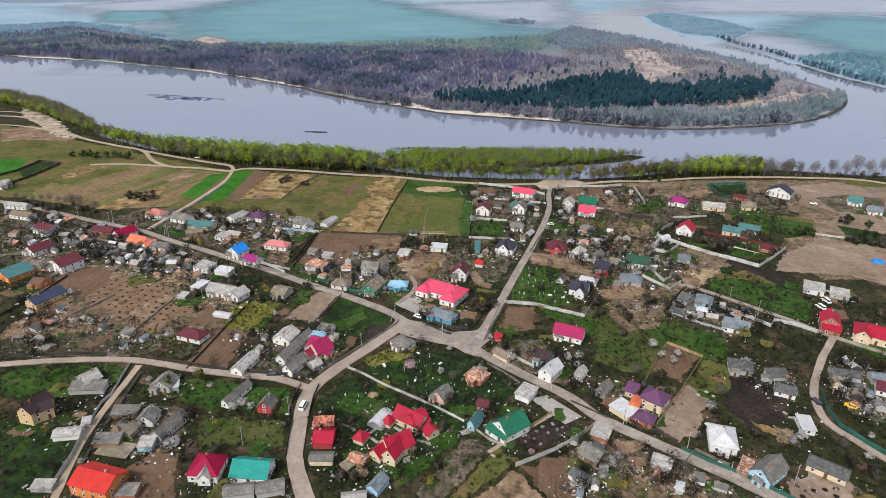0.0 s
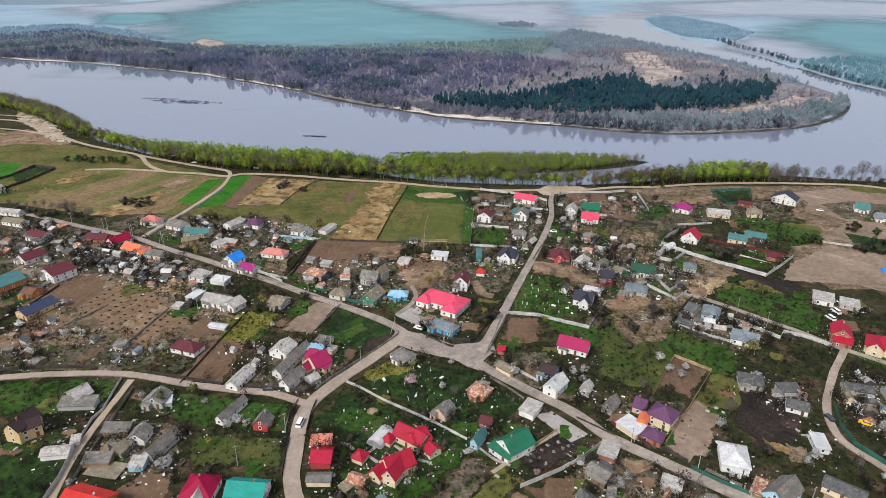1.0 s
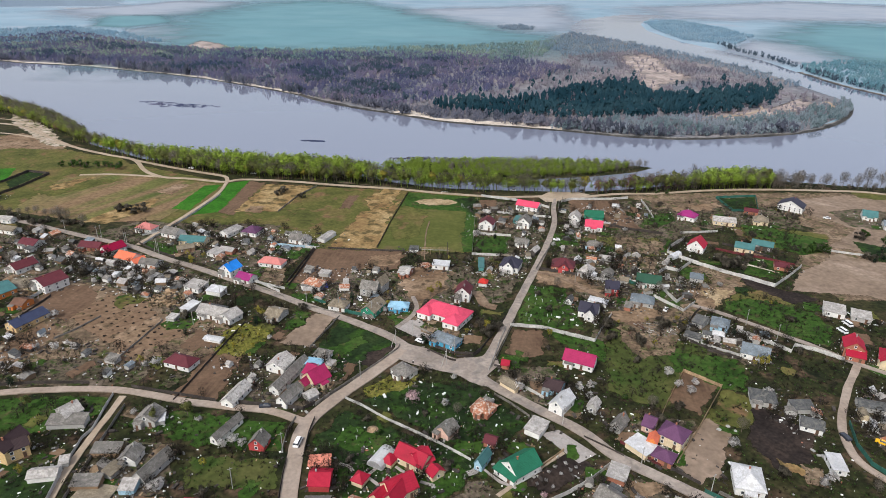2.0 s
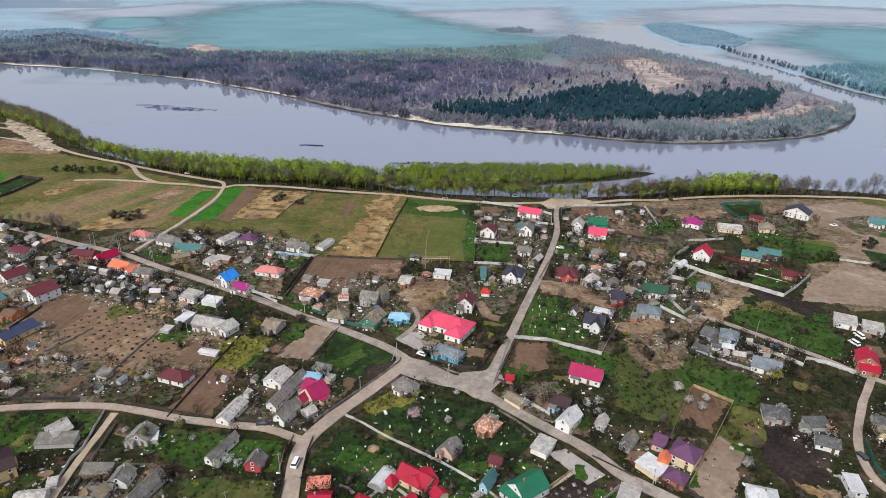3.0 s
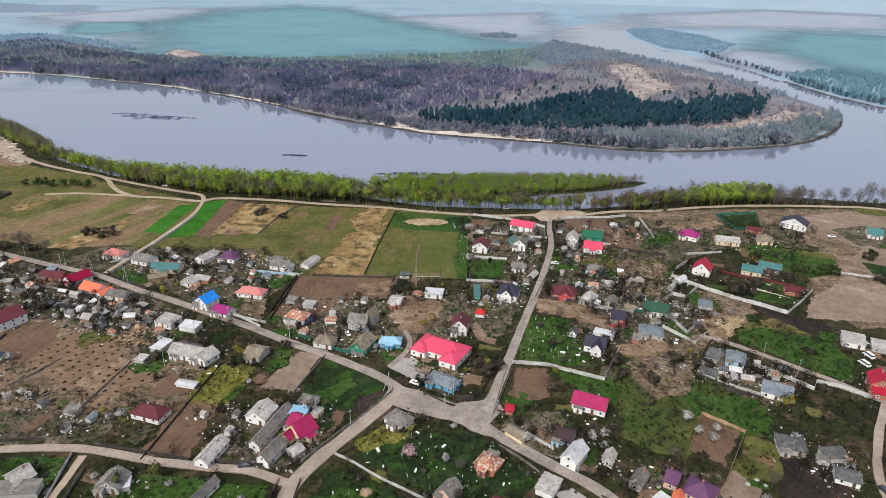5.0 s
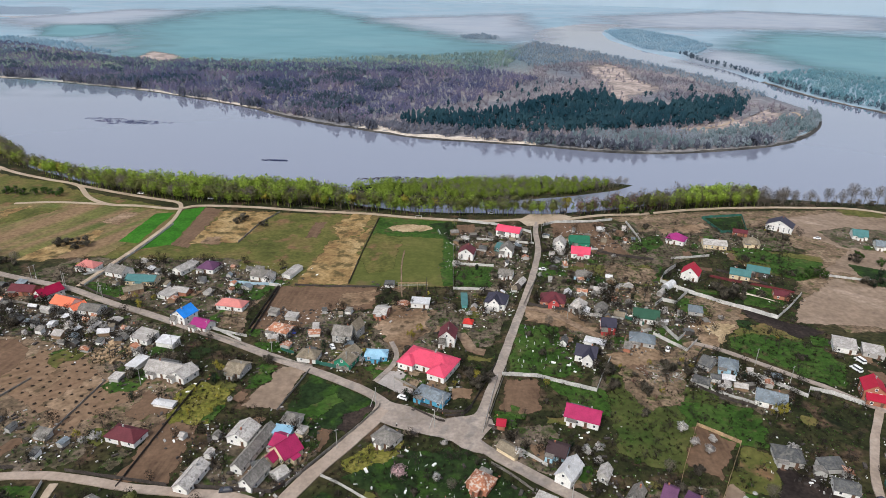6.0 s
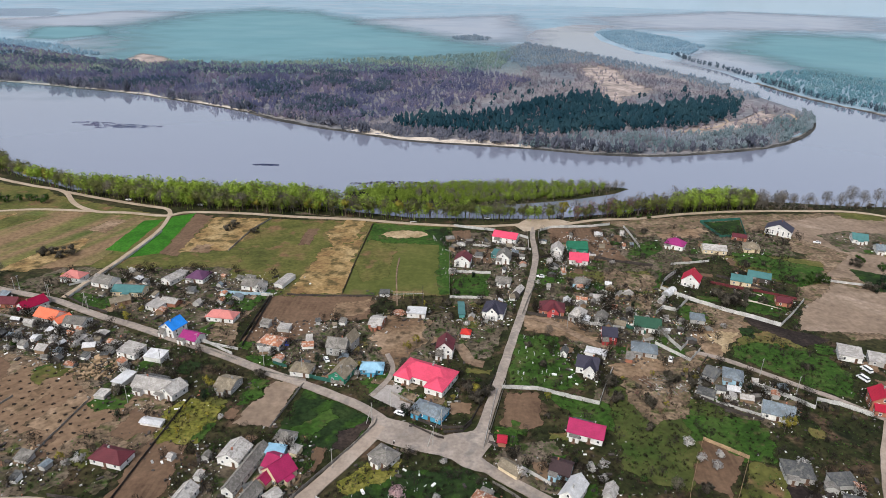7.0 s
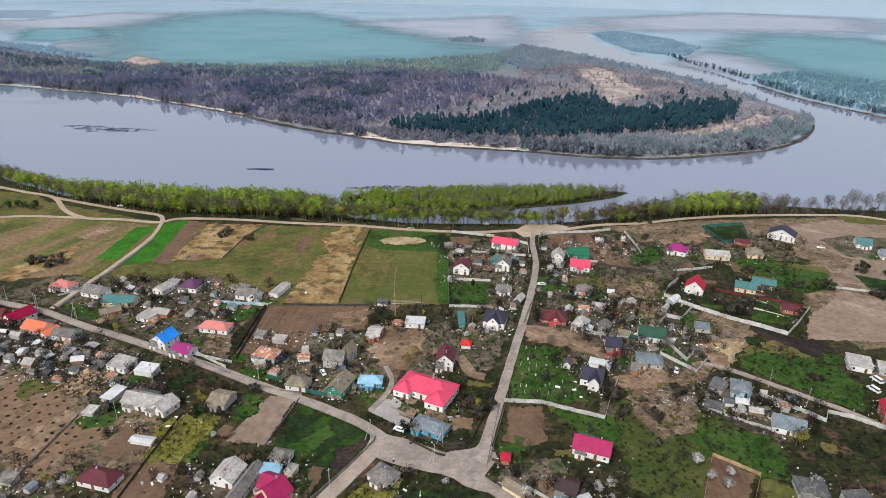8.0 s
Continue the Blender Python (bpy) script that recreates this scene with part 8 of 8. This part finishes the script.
fence("grey", [(42.7, 420.8), (55.4, 418.3), (68.1, 416.8)], 1.5)
fence("dark", [(168.5, 370.1), (179.3, 361.1), (188.9, 351.1)], 1.6)
fence("green", [(96.1, 316.9), (100.8, 313.5), (104.6, 309.5)], 1.8)
fence("dark", [(-4.4, 250.8), (3.4, 245.9), (12.0, 245.7), (15.5, 249.7), (21.2, 261.8), (28.7, 278.4)], 1.3)
fence("pale", [(-183.2, 369.4), (-175.6, 374.7), (-174.1, 381.5)], 1.2)
fence("grey", [(-160.1, 272.4), (-165.7, 260.2), (-170.7, 252.5)], 1.0)
fence("maroon", [(61.1, 191.6), (66.2, 186.5), (71.6, 179.8)], 1.3)
fence("pale", [(30.0, 223.6), (37.8, 215.7)], 1.5)
fence("maroon", [(27.5, 221.9), (29.7, 220.3)], 1.6)
fence("dark", [(48.9, 194.0), (58.0, 186.7), (60.6, 184.5)], 1.2)
fence("grey", [(30.9, 204.8), (24.8, 212.2), (18.8, 218.0)], 1.2)
fence("dark", [(72.8, 180.8), (82.1, 172.2)], 1.4)
fence("grey", [(95.3, 161.4), (86.7, 168.6), (80.0, 161.3)], 1.4)
fence("dark", [(-102.4, 211.2), (-96.9, 243.8), (-92.3, 269.0)], 1.1)
fence("grey", [(-58.5, 248.8), (-49.8, 276.0)], 1.1)
fence("grey", [(-136.1, 238.0), (-130.1, 270.2)], 1.0)
fence("pale", [(-160.8, 446.0), (-166.0, 409.4), (-172.0, 380.2), (-177.0, 356.0)], 1.2, extra="beside a field track")
fence("grey", [(-227.4, 346.6), (-203.3, 338.9), (-172.0, 327.9)], 1.4)
fence("dark", [(-202.9, 250.9), (-197.0, 267.2), (-194.0, 291.5)], 1.3)
fence("grey", [(-243.6, 314.1), (-233.7, 318.1)], 1.5)

# ---- utility poles ----
bm = Build()
bm.tube((0, 0, -0.3), (0, 0, 8.6), 0.15, 0.10, 7)
POLE = bm.mesh("pole", M["concrete"])
bm = Build()
bm.box(-0.8, -0.06, 8.0, 0.8, 0.06, 8.12)
ARM = bm.mesh("crossarm", M["concrete"])
bm = Build()
bm.tube((0, 0.1, 6.8), (0, 2.3, -0.2), 0.10, 0.13, 6)
BRACE = bm.mesh("brace", M["concrete"])
for i, spot in enumerate(((-14.6, 259.7), (3.9, 246.2), (-21.5, 250.9), (-47.4, 234.6), (-68.1, 290.0), (-51.2, 282.9), (-34.6, 276.8), (-164.3, 345.8), (-187.5, 356.5), (-98.9, 303.6), (-205.5, 365.0), (0.3, 236.7), (82.5, 375.0), (68.6, 315.7), (77.3, 423.2))):
    top = thing("utility_pole", "pale concrete power line pole beside a village street", "utility pole", "utility poles", pose(*spot, 0, 0, 0, 40 + 35 * (i % 3)))
    part("pole", POLE, None, top)
    part("crossarm", ARM, None, top)
    if i in (1, 2, 3, 7, 11):
        part("brace", BRACE, None, top)
for spot in ((42.5, 200.8), (64.9, 179.7), (83.6, 168.0), (96.4, 157.3), (-160.9, 340.4), (-206.5, 362.6), (-230.4, 371.2), (-185.3, 354.2), (-115.1, 266.7), (-110.4, 290.8), (-34.0, 227.1), (-55.0, 184.3), (-66.9, 167.8), (112.7, 153.3), (148.9, 260.5), (141.0, 274.0)):
    top = thing("utility_pole", "pale concrete power line pole beside a village street", "utility pole", "utility poles", pose(*spot, 0, 0, 0, 30))
    part("pole", POLE, None, top)
    part("crossarm", ARM, None, top)

# ---- vehicles ----
def wheel_mesh():
    bm = Build()
    n = 12
    for x in (-0.1, 0.1):
        bm.v += [(x, 0.32 * math.cos(6.283 * i / n), 0.32 * math.sin(6.283 * i / n)) for i in range(n)]
    bm.f = [(i, (i + 1) % n, n + (i + 1) % n, n + i) for i in range(n)] + [tuple(range(n))[::-1], tuple(range(n, 2 * n))]
    return bm.mesh("wheel", M["tyre"])


WHEEL = wheel_mesh()


def vehicle(at, heading, colour, label, van=False, name="car", at_height=0.2):
    """A car or van: a body shell, a glazed cabin with its own roof, lamps and four wheels."""
    top = thing(name, label, name, "parked vehicles", pose(*at, at_height, 0, 0, heading))
    L, W = (5.2, 1.95) if van else (4.3, 1.75)
    bm = Build()
    prof = [(-L / 2, 0.3), (L / 2, 0.3), (L / 2, 0.75), (L / 2 - 0.5, 1.0), (L / 2 - 1.2, 1.1 if not van else 1.25), (-L / 2 + 0.1, 1.1 if not van else 1.25), (-L / 2, 0.9)]
    k = len(prof)
    for s in (-1, 1):
        bm.v += [(s * W / 2, y, z) for y, z in prof]
    bm.f = [tuple(range(k)), tuple(range(k, 2 * k))[::-1]] + [(i, k + i, k + (i + 1) % k, (i + 1) % k) for i in range(k)]
    part("body", bm, M[colour], top)
    z0, z1 = (1.25, 1.95) if van else (1.1, 1.5)
    y0, y1 = (-L / 2 + 0.1, L / 2 - 1.1) if van else (-L / 2 + 0.5, L / 2 - 1.3)
    glass, cap = Build(), Build()
    c = 0.2 if van else 0.42
    glass.box(-W / 2 + 0.08, y0, z0, W / 2 - 0.08, y1, z1, c)
    part("window", glass, M["glass"], top)
    cap.box(-W / 2 + 0.1 + c * 0.7, y0 + c * 0.8, z1, W / 2 - 0.1 - c * 0.7, y1 - c * 0.8, z1 + 0.08, 0.08)
    part("roof", cap, M[colour], top)
    for s in (-1, 1):
        lamp = Build()
        lamp.box(s * W * 0.36 - 0.18, L / 2 - 0.02, 0.55, s * W * 0.36 + 0.18, L / 2 + 0.03, 0.72)
        part("headlight", lamp, M["frame"], top)
        for y in (-L * 0.3, L * 0.31):
            part("wheel", WHEEL, None, top, at=pose(s * (W / 2 - 0.08), y, 0.32))


vehicle((-50.7, 188.5), -8, "car_white", "white delivery van on a gravel street", True, "van", 0.49)
vehicle((-11.2, 254.4), 60, "car_white", "white saloon car parked at the junction", at_height=0.5)
vehicle((-42.3, 292.8), 20, "car_white", "white car parked in a yard")
vehicle((-61.1, 306.6), 10, "car_blue", "blue car parked beside a house")
vehicle((-62.9, 303.2), 30, "car_dark", "dark car parked beside a house")
vehicle((50.7, 465.5), 85, "car_white", "white car parked by the riverside trees")
vehicle((102.0, 467.4), 85, "car_dark", "dark red-brown car parked by the river landing")
vehicle((107.4, 286.9), -30, "car_white", "white car parked in a sandy yard")
vehicle((189.6, 275.6), 10, "car_white", "white van parked beside a workshop", True, "van")
vehicle((183.4, 269.2), 15, "car_white", "white van parked beside a workshop", True, "van")
vehicle((142.1, 195.4), 10, "car_dark", "dark car on a bending lane", at_height=0.46)
vehicle((-67.1, 208.2), 95, "car_dark", "dark car parked by a plank fence")
vehicle((-151.2, 496.7), 80, "car_white", "white car on the riverside track")
vehicle((-204.8, 508.8), 80, "car_white", "white car on the riverside track")
vehicle((153.7, 192.9), 50, "car_yellow", "yellow machine standing among scrap")
vehicle((67.9, 372.0), 80, "car_white", "white car parked beside the street")
vehicle((258.2, 417.2), 70, "car_white", "white car parked beside a house")

# ---- football goals ----
bm = Build()
for p, q in (((-2, 0, 0), (-2, 0, 2.1)), ((2, 0, 0), (2, 0, 2.1)), ((-2, 0, 2.1), (2, 0, 2.1)), ((-2, 0, 2.1), (-2, 1.2, 0)), ((2, 0, 2.1), (2, 1.2, 0))):
    bm.tube(p, q, 0.07, 0.07, 5)
GOAL = bm.mesh("goal_frame", M["frame"])
for spot, turn in (((11.9, 429.0), -80), ((-0.6, 456.4), 5)):
    top = thing("football_goal", "white tubular football goal on grass", "goal", "football goals", pose(*spot, 0, 0, 0, turn))
    part("goal_frame", GOAL, None, top)

# ---- garden trees and bushes ----
def garden(x, y):
    ok = clear_of(x, y, 0.6, 1.8)
    for q in OPEN[-10:] + BARE_LAND:
        ok &= ~inside(x, y, q)
    return ok


for key, n, lo, hi in (("fruit", 20, 0.7, 1.3), ("bare", 12, 0.5, 0.85), ("brown", 90, 0.6, 1.3), ("green", 26, 0.45, 0.9), ("white", 10, 0.5, 0.8), ("conifer", 14, 0.5, 0.9), ("budding", 12, 0.4, 0.7)):
    for x, y in fill(VILLAGE, n, nrg, garden):
        plant(key, (x, y), rng.uniform(lo, hi), "garden trees")

# ---- garden paths, heaps and other single things ----
def path(pts, width=1.1, kind="paving", label="narrow beige garden path"):
    return road("garden_path", label, width, pts, kind, z=0.0)


path([(-35.0, 179.4), (-32.0, 178.3), (-30.1, 175.9)])
path([(-25.8, 173.7), (-22.3, 177.9), (-18.3, 181.9)])
path([(-25.4, 173.7), (-21.6, 170.4), (-19.1, 168.7)])
path([(-16.4, 178.3), (-12.8, 175.1), (-9.7, 172.3)])
path([(-17.8, 171.6), (-14.5, 173.9), (-11.4, 176.0)])
path([(-8.1, 171.8), (-5.3, 170.7), (-3.4, 170.2)])
path([(11.7, 178.6), (17.7, 172.3), (22.5, 169.6)], 1.0)
path([(16.2, 166.2), (21.5, 170.9), (26.1, 174.7), (40.3, 186.3)], 1.6, "track")
path([(13.2, 180.4), (9.2, 176.4), (7.0, 175.5)], 2.4)
path([(-11.8, 340.7), (-12.0, 378.7), (-10.2, 400.9)], 0.8, "lane_earth", "worn footpath over the pitch")
path([(168.6, 341.7), (172.9, 339.7), (176.9, 337.1), (184.3, 330.9)], 0.7, "sand", "pale edged garden path")
ring = Vector(((176.8, 343.8)))
path([(ring.x + 5 * math.cos(a), ring.y + 5 * math.sin(a)) for a in np.linspace(0, 6.28, 13)], 0.7, "sand", "round pale garden path")
ring = Vector(((98.4, 295.2)))
path([(ring.x + 7.5 * math.cos(a), ring.y + 6 * math.sin(a)) for a in np.linspace(0.4, 5.6, 13)], 0.8, "lane_earth", "curved edge of a bare round yard")
path([(-22.5, 266.5), (-15.5, 278.2), (-13.9, 287.4), (-16.4, 296.9)], 2.2, "road", "drive beside the hall")
path([(15.5, 303.5), (17.5, 297.0), (19.5, 289.5), (25.0, 287.0)], 5.0, "lane_earth", "sandy drive beside a house")
path([(50.3, 327.4), (61.7, 322.6), (71.3, 310.0), (77.3, 302.1), (84.0, 297.0)], 4.2, "lane_earth", "rutted earth lane between fences")


def heap(at, r, h, mat, label):
    """A rough heap of loose material."""
    bm = Build()
    n = 12
    bm.v.append((0, 0, h))
    for k, (q, z) in enumerate(((0.35, 0.75), (0.7, 0.35), (1.0, -0.05))):
        for i in range(n):
            a = 6.283 * i / n
            w = r * q * (1 + 0.25 * wobble(at[0] + math.cos(a) * 2, at[1] + math.sin(a) * 2, 0.7, k))
            bm.v.append((math.cos(a) * w, math.sin(a) * w, h * z))
    for i in range(n):
        j = (i + 1) % n
        bm.f.append((0, 1 + i, 1 + j))
        for k in (0, 1):
            bm.f.append((1 + k * n + i, 1 + (k + 1) * n + i, 1 + (k + 1) * n + j, 1 + k * n + j))
    ob = new("mound", bm.mesh("mound", M[mat]))
    ob.matrix_basis = pose(*at, 0.3)
    return tagged(ob, label, "mound", "mounds")


heap((-11.0, 334.0), 3.6, 1.2, "roof_rust", "rusty orange heap of broken tiles on bare earth")
heap((-5.9, 332.2), 2.0, 0.9, "roof_rust", "rusty orange heap of broken tiles on bare earth")
for spot in ((-113.7, 175.4), (-109.1, 174.0), (-25.2, 156.0), (-25.9, 196.4), (-137.0, 303.3), (-139.3, 299.8)):
    heap(spot, rng.uniform(1.4, 2.4), 0.8, "wood", "pale heap of sawn timber and chips")
for spot in ((98.7, 199.2), (102.7, 201.1), (104.4, 198.6)):
    heap(spot, rng.uniform(0.6, 1.0), 0.5, "concrete", "grey heap of rubble at a plot's edge")
for i in range(26):
    c = Vector(((97.5, 268.7))) + Vector((rng.uniform(-9, 9), rng.uniform(-5, 5)))
    bm = Build()
    bm.tube((-rng.uniform(0.5, 1.1), 0, 0), (rng.uniform(0.5, 1.1), 0, 0), 0.16, 0.12, 6)
    log = tagged(new("log", bm.mesh("log", M["grey_fence" if i % 3 else "slab_fence"])), "pale felled log lying on brown earth", "log", "felled logs")
    log.matrix_basis = pose(c.x, c.y, 0.32 + 0.04 * (i % 4), 0, 0, rng.gauss(-40, 25))
house((127.8, 348.4), (130.6, 345.2), 9, 2.6, 0.8, "white", "white", "barrel", "greenhouse", False, False, "white arched greenhouse beside a slab fence")
house((122.0, 340.1), (124.2, 338.2), 6, 2.2, 0.8, "pale", "white", "barrel", "greenhouse", False, False, "white arched greenhouse beside a slab fence")
bm = Build()
bm.tube((0, 0, -0.3), (0, 0, 10.5), 0.2, 0.14, 7)
tall = tagged(new("mast", bm.mesh("mast", M["dark_fence"])), "tall dark wooden mast behind a white building", "mast")
tall.matrix_basis = pose(*(1.1, 342.5), 0.0)
per = thing("pergola", "bare timber pergola frame in a garden", "pergola", at=pose(*(-5.4, 349.2), 0.0))
for dx in (-8, -3, 2, 7):
    for dy in (0, 3):
        bm = Build()
        bm.box(dx - 0.1, dy - 0.1, -0.2, dx + 0.1, dy + 0.1, 2.6)
        part("post", bm, M["wood"], per)
for dy in (0, 1.5, 3):
    bm = Build()
    bm.box(-8.3, dy - 0.12, 2.6, 7.3, dy + 0.12, 2.8)
    part("beam", bm, M["slab_fence" if dy == 0 else "wood"], per)
for spot in ((28.6, 173.9), (30.9, 176.9), (33.8, 176.1), (36.1, 178.5), (37.7, 175.6), (32.4, 172.6), (40.9, 177.1), (40.0, 180.1), (43.2, 178.6), (29.3, 171.1), (34.0, 169.8), (37.8, 183.1)):
    plant("white", spot, rng.uniform(0.28, 0.4), "young orchard")
for spot in ((117.8, 151.0), (113.0, 148.6), (121.6, 151.5), (123.7, 148.8), (117.1, 146.4), (120.0, 145.3), (113.9, 145.2)):
    heap(spot, 0.9, 0.4, "leaf_scrub", "small dark compost heap on pale soil")

# ---- weeds, scrub and yard clutter ----
def scatter(name, label, category, bases, mat, pts, lo, hi, z=0.05):
    pick = nrg.integers(0, len(bases), len(pts))
    blocks = []
    for i, base in enumerate(bases):
        m = pick == i
        k = int(m.sum())
        blocks.append(spread(base, np.column_stack([pts[m], np.full(k, z)]), lo + (hi - lo) * nrg.random(k), nrg.random(k) * 6.28))
    return tagged(new(name, tri_mesh(name, np.concatenate(blocks), M[mat])), label, category, kind="stuff")


def box_tris(x, y, z):
    v = np.array([(a, b, c) for a in (-x / 2, x / 2) for b in (-y / 2, y / 2) for c in (0, z)])
    f = [(0, 1, 3), (0, 3, 2), (4, 6, 7), (4, 7, 5), (0, 4, 5), (0, 5, 1), (2, 3, 7), (2, 7, 6), (1, 5, 7), (1, 7, 3)]
    return np.array([[v[i] for i in t] for t in f])


SAPLING = [crown_base(300 + i, 110, 1.6, 3.8, 0.42, 0.2) for i in range(4)]
TUFT = [fuzz(np.random.default_rng(200 + i), 7, 0.5, 0.3, 0.4, 0, 0.6, 0.6) for i in range(4)]
SHRUB = [fuzz(np.random.default_rng(220 + i), 26, 0.8, 0.7, 0.45, 0, 0.2, 0.6) for i in range(4)]
scatter("green_tufts", "tufts of fresh grass", "grass", TUFT, "leaf_green", fill(VILLAGE, 10000, nrg, garden), 0.5, 1.2)
scatter("dry_tufts", "tufts of dry grass and weeds", "grass", TUFT, "leaf_bare", fill(VILLAGE, 5000, nrg, garden), 0.4, 1.0)
scatter("scrub", "low leafless garden scrub", "scrub", SHRUB, "leaf_scrub", fill(VILLAGE, 8200, nrg, garden), 0.4, 1.3, 0.3)
scatter("orchard", "small leafless fruit trees scattered through the gardens", "orchard", SAPLING, "leaf_bare", fill(VILLAGE, 800, nrg, garden), 0.5, 1.25, 0.1)
YARD_TREE = [crown_base(320 + i, 220, 2.4, 6.0, 0.6, 0.2) for i in range(4)]
PLANK = [box_tris(1.6, 0.2, 0.15), box_tris(1.0, 0.7, 0.4), box_tris(0.6, 0.5, 0.7), box_tris(2.0, 0.9, 0.5), box_tris(0.8, 1.1, 0.25), box_tris(0.4, 0.4, 0.9)]


def near_homes(n, reach):
    """Places round the buildings, where things get left."""
    out = np.zeros((0, 2))
    h = np.array(HOMES)
    while len(out) < n:
        pick = h[nrg.integers(0, len(h), n * 2)]
        a, r = nrg.random(n * 2) * 6.28, pick[:, 2] + nrg.random(n * 2) ** 1.5 * reach
        c = pick[:, :2] + np.column_stack([np.cos(a), np.sin(a)]) * r[:, None]
        out = np.concatenate([out, c[clear_of(c[:, 0], c[:, 1], -0.4, 1.0) & (c[:, 1] < 445)]])
    return out[:n]


scatter("yard_trees", "leafless trees crowding round the houses", "trees", YARD_TREE, "leaf_scrub", near_homes(560, 8), 0.5, 1.15, 0.0)
scatter("pale_clutter", "pale boards, sheets and bags lying in yards", "clutter", PLANK, "concrete", near_homes(3600, 8), 0.25, 0.9)
scatter("white_clutter", "white scraps and sheets lying in yards", "clutter", PLANK, "frame", near_homes(2600, 8), 0.2, 0.75)
scatter("timber_clutter", "stacked timber and firewood in yards", "clutter", PLANK, "wood", near_homes(600, 5), 0.3, 0.7)
scatter("dark_clutter", "dark scrap and old tyres in yards", "clutter", PLANK, "dark_fence", near_homes(5200, 9), 0.4, 1.3)
scatter("brick_clutter", "heaps of broken brick in yards", "clutter", PLANK, "wall_brick", near_homes(500, 7), 0.25, 0.7)
for q in ([(-174.6, 270.1), (-168.7, 295.0), (-144.8, 287.1), (-133.6, 274.4), (-130.5, 259.5), (-145.8, 249.3)], [(-144.4, 249.4), (-132.9, 265.2), (-111.4, 270.4), (-116.3, 255.6), (-131.7, 239.3)]):
    g = np.array([(i * 4.6 + j * 1.2 + rng.uniform(-0.8, 0.8), j * 4.2 + i * -1.3 + rng.uniform(-0.8, 0.8)) for i in range(-60, 10) for j in range(20, 90)])
    g = g[inside(g[:, 0], g[:, 1], q)]
    scatter("soil_heaps", "rows of small dark heaps of compost on tilled soil", "soil heap", [fuzz(np.random.default_rng(3), 40, 0.8, 0.22, 0.4, 0, 0.8)], "leaf_bare", g, 0.6, 1.0, 0.2)
scatter("timber_junk", "jumbled boards, frames and scrap timber behind sheds", "clutter", PLANK, "wood", fill([(-146.6, 289.5), (-141.6, 298.2), (-127.3, 294.5), (-128.7, 284.3), (-139.0, 282.2)], 160, nrg), 0.5, 1.6, 0.1)
scatter("felled_branches", "pale felled branches heaped on brown earth", "clutter", [box_tris(2.2, 0.16, 0.14), box_tris(1.5, 0.12, 0.3), box_tris(2.8, 0.2, 0.2)], "grey_fence", fill([(92.0, 262.0), (92.0, 275.0), (104.0, 276.0), (106.0, 264.0)], 90, nrg), 0.5, 1.1, 0.1)
STAKE = [np.concatenate([box_tris(0.14, 0.14, 1.3), fuzz(np.random.default_rng(400 + i), 10, 0.5, 0.4, 0.3, 0, 0.15, 0.8) + np.array([0, 0, 1.5])]) for i in range(3)]
for q in ([(-41.6, 187.7), (-36.1, 199.7), (-8.5, 191.7), (10.1, 179.4), (4.0, 169.2), (-18.5, 185.0)], [(-32.2, 212.8), (-9.9, 225.6), (11.4, 219.9), (21.7, 201.0), (4.2, 192.0), (-13.2, 200.2)], [(36.7, 273.9), (43.3, 308.9), (61.5, 307.4), (65.0, 269.0)]):
    scatter("saplings", "whitewashed young fruit trees in grass", "saplings", STAKE, "frame", fill(q, 17, nrg, lambda x, y: clear_of(x, y, 0.5, 1.5)), 0.6, 1.05, 0.1)
    scatter("lawn_scraps", "pale boards and scraps lying in the grass", "clutter", PLANK, "frame", fill(q, 12, nrg, lambda x, y: clear_of(x, y, 0.5, 1.5)), 0.4, 1.2, 0.15)
bm = Build()
bm.box(-3.0, -2.0, 0.0, 3.0, 2.0, 1.4, 0.5)
tarp = tagged(new("tarpaulin", bm.mesh("tarpaulin", M["roof_blue"])), "bright blue tarpaulin over a stack beside a field", "tarpaulin")
tarp.matrix_basis = pose(*[(244.5, 322.6)][0], 0.05, 0, 0, -25)
# added clumps stand in for ripples on the river; then a sandbar
scatter("shoal", "flat clumps standing in for pale ripples on the river", "shoal", [fuzz(np.random.default_rng(5), 40, 3.5, 0.12, 0.7, 0, 0.5)], "far_bare", fill([(-370.5, 781.6), (-346.5, 787.1), (-261.6, 760.9), (-272.5, 753.2), (-333.7, 755.8)], 90, nrg), 0.5, 1.2, -0.98)
scatter("shoal", "thin dark sandbar in the river", "shoal", [fuzz(np.random.default_rng(6), 40, 2.2, 0.15, 0.6, 0, 0.5)], "far_bare", fill([(-136.4, 610.6), (-115.8, 609.4), (-115.2, 606.1), (-135.7, 607.2)], 45, nrg), 0.5, 1.0, -0.97)
scatter("islet_scrub", "low dark scrub on an islet behind the spit", "scrub", [fuzz(np.random.default_rng(7), 60, 2.4, 0.7, 0.6, 0, 0.3)], "leaf_bare", fill([(-56.6, 552.1), (-14.2, 558.4), (27.8, 551.6), (-14.2, 547.4)], 70, nrg), 0.5, 1.0, -0.8)
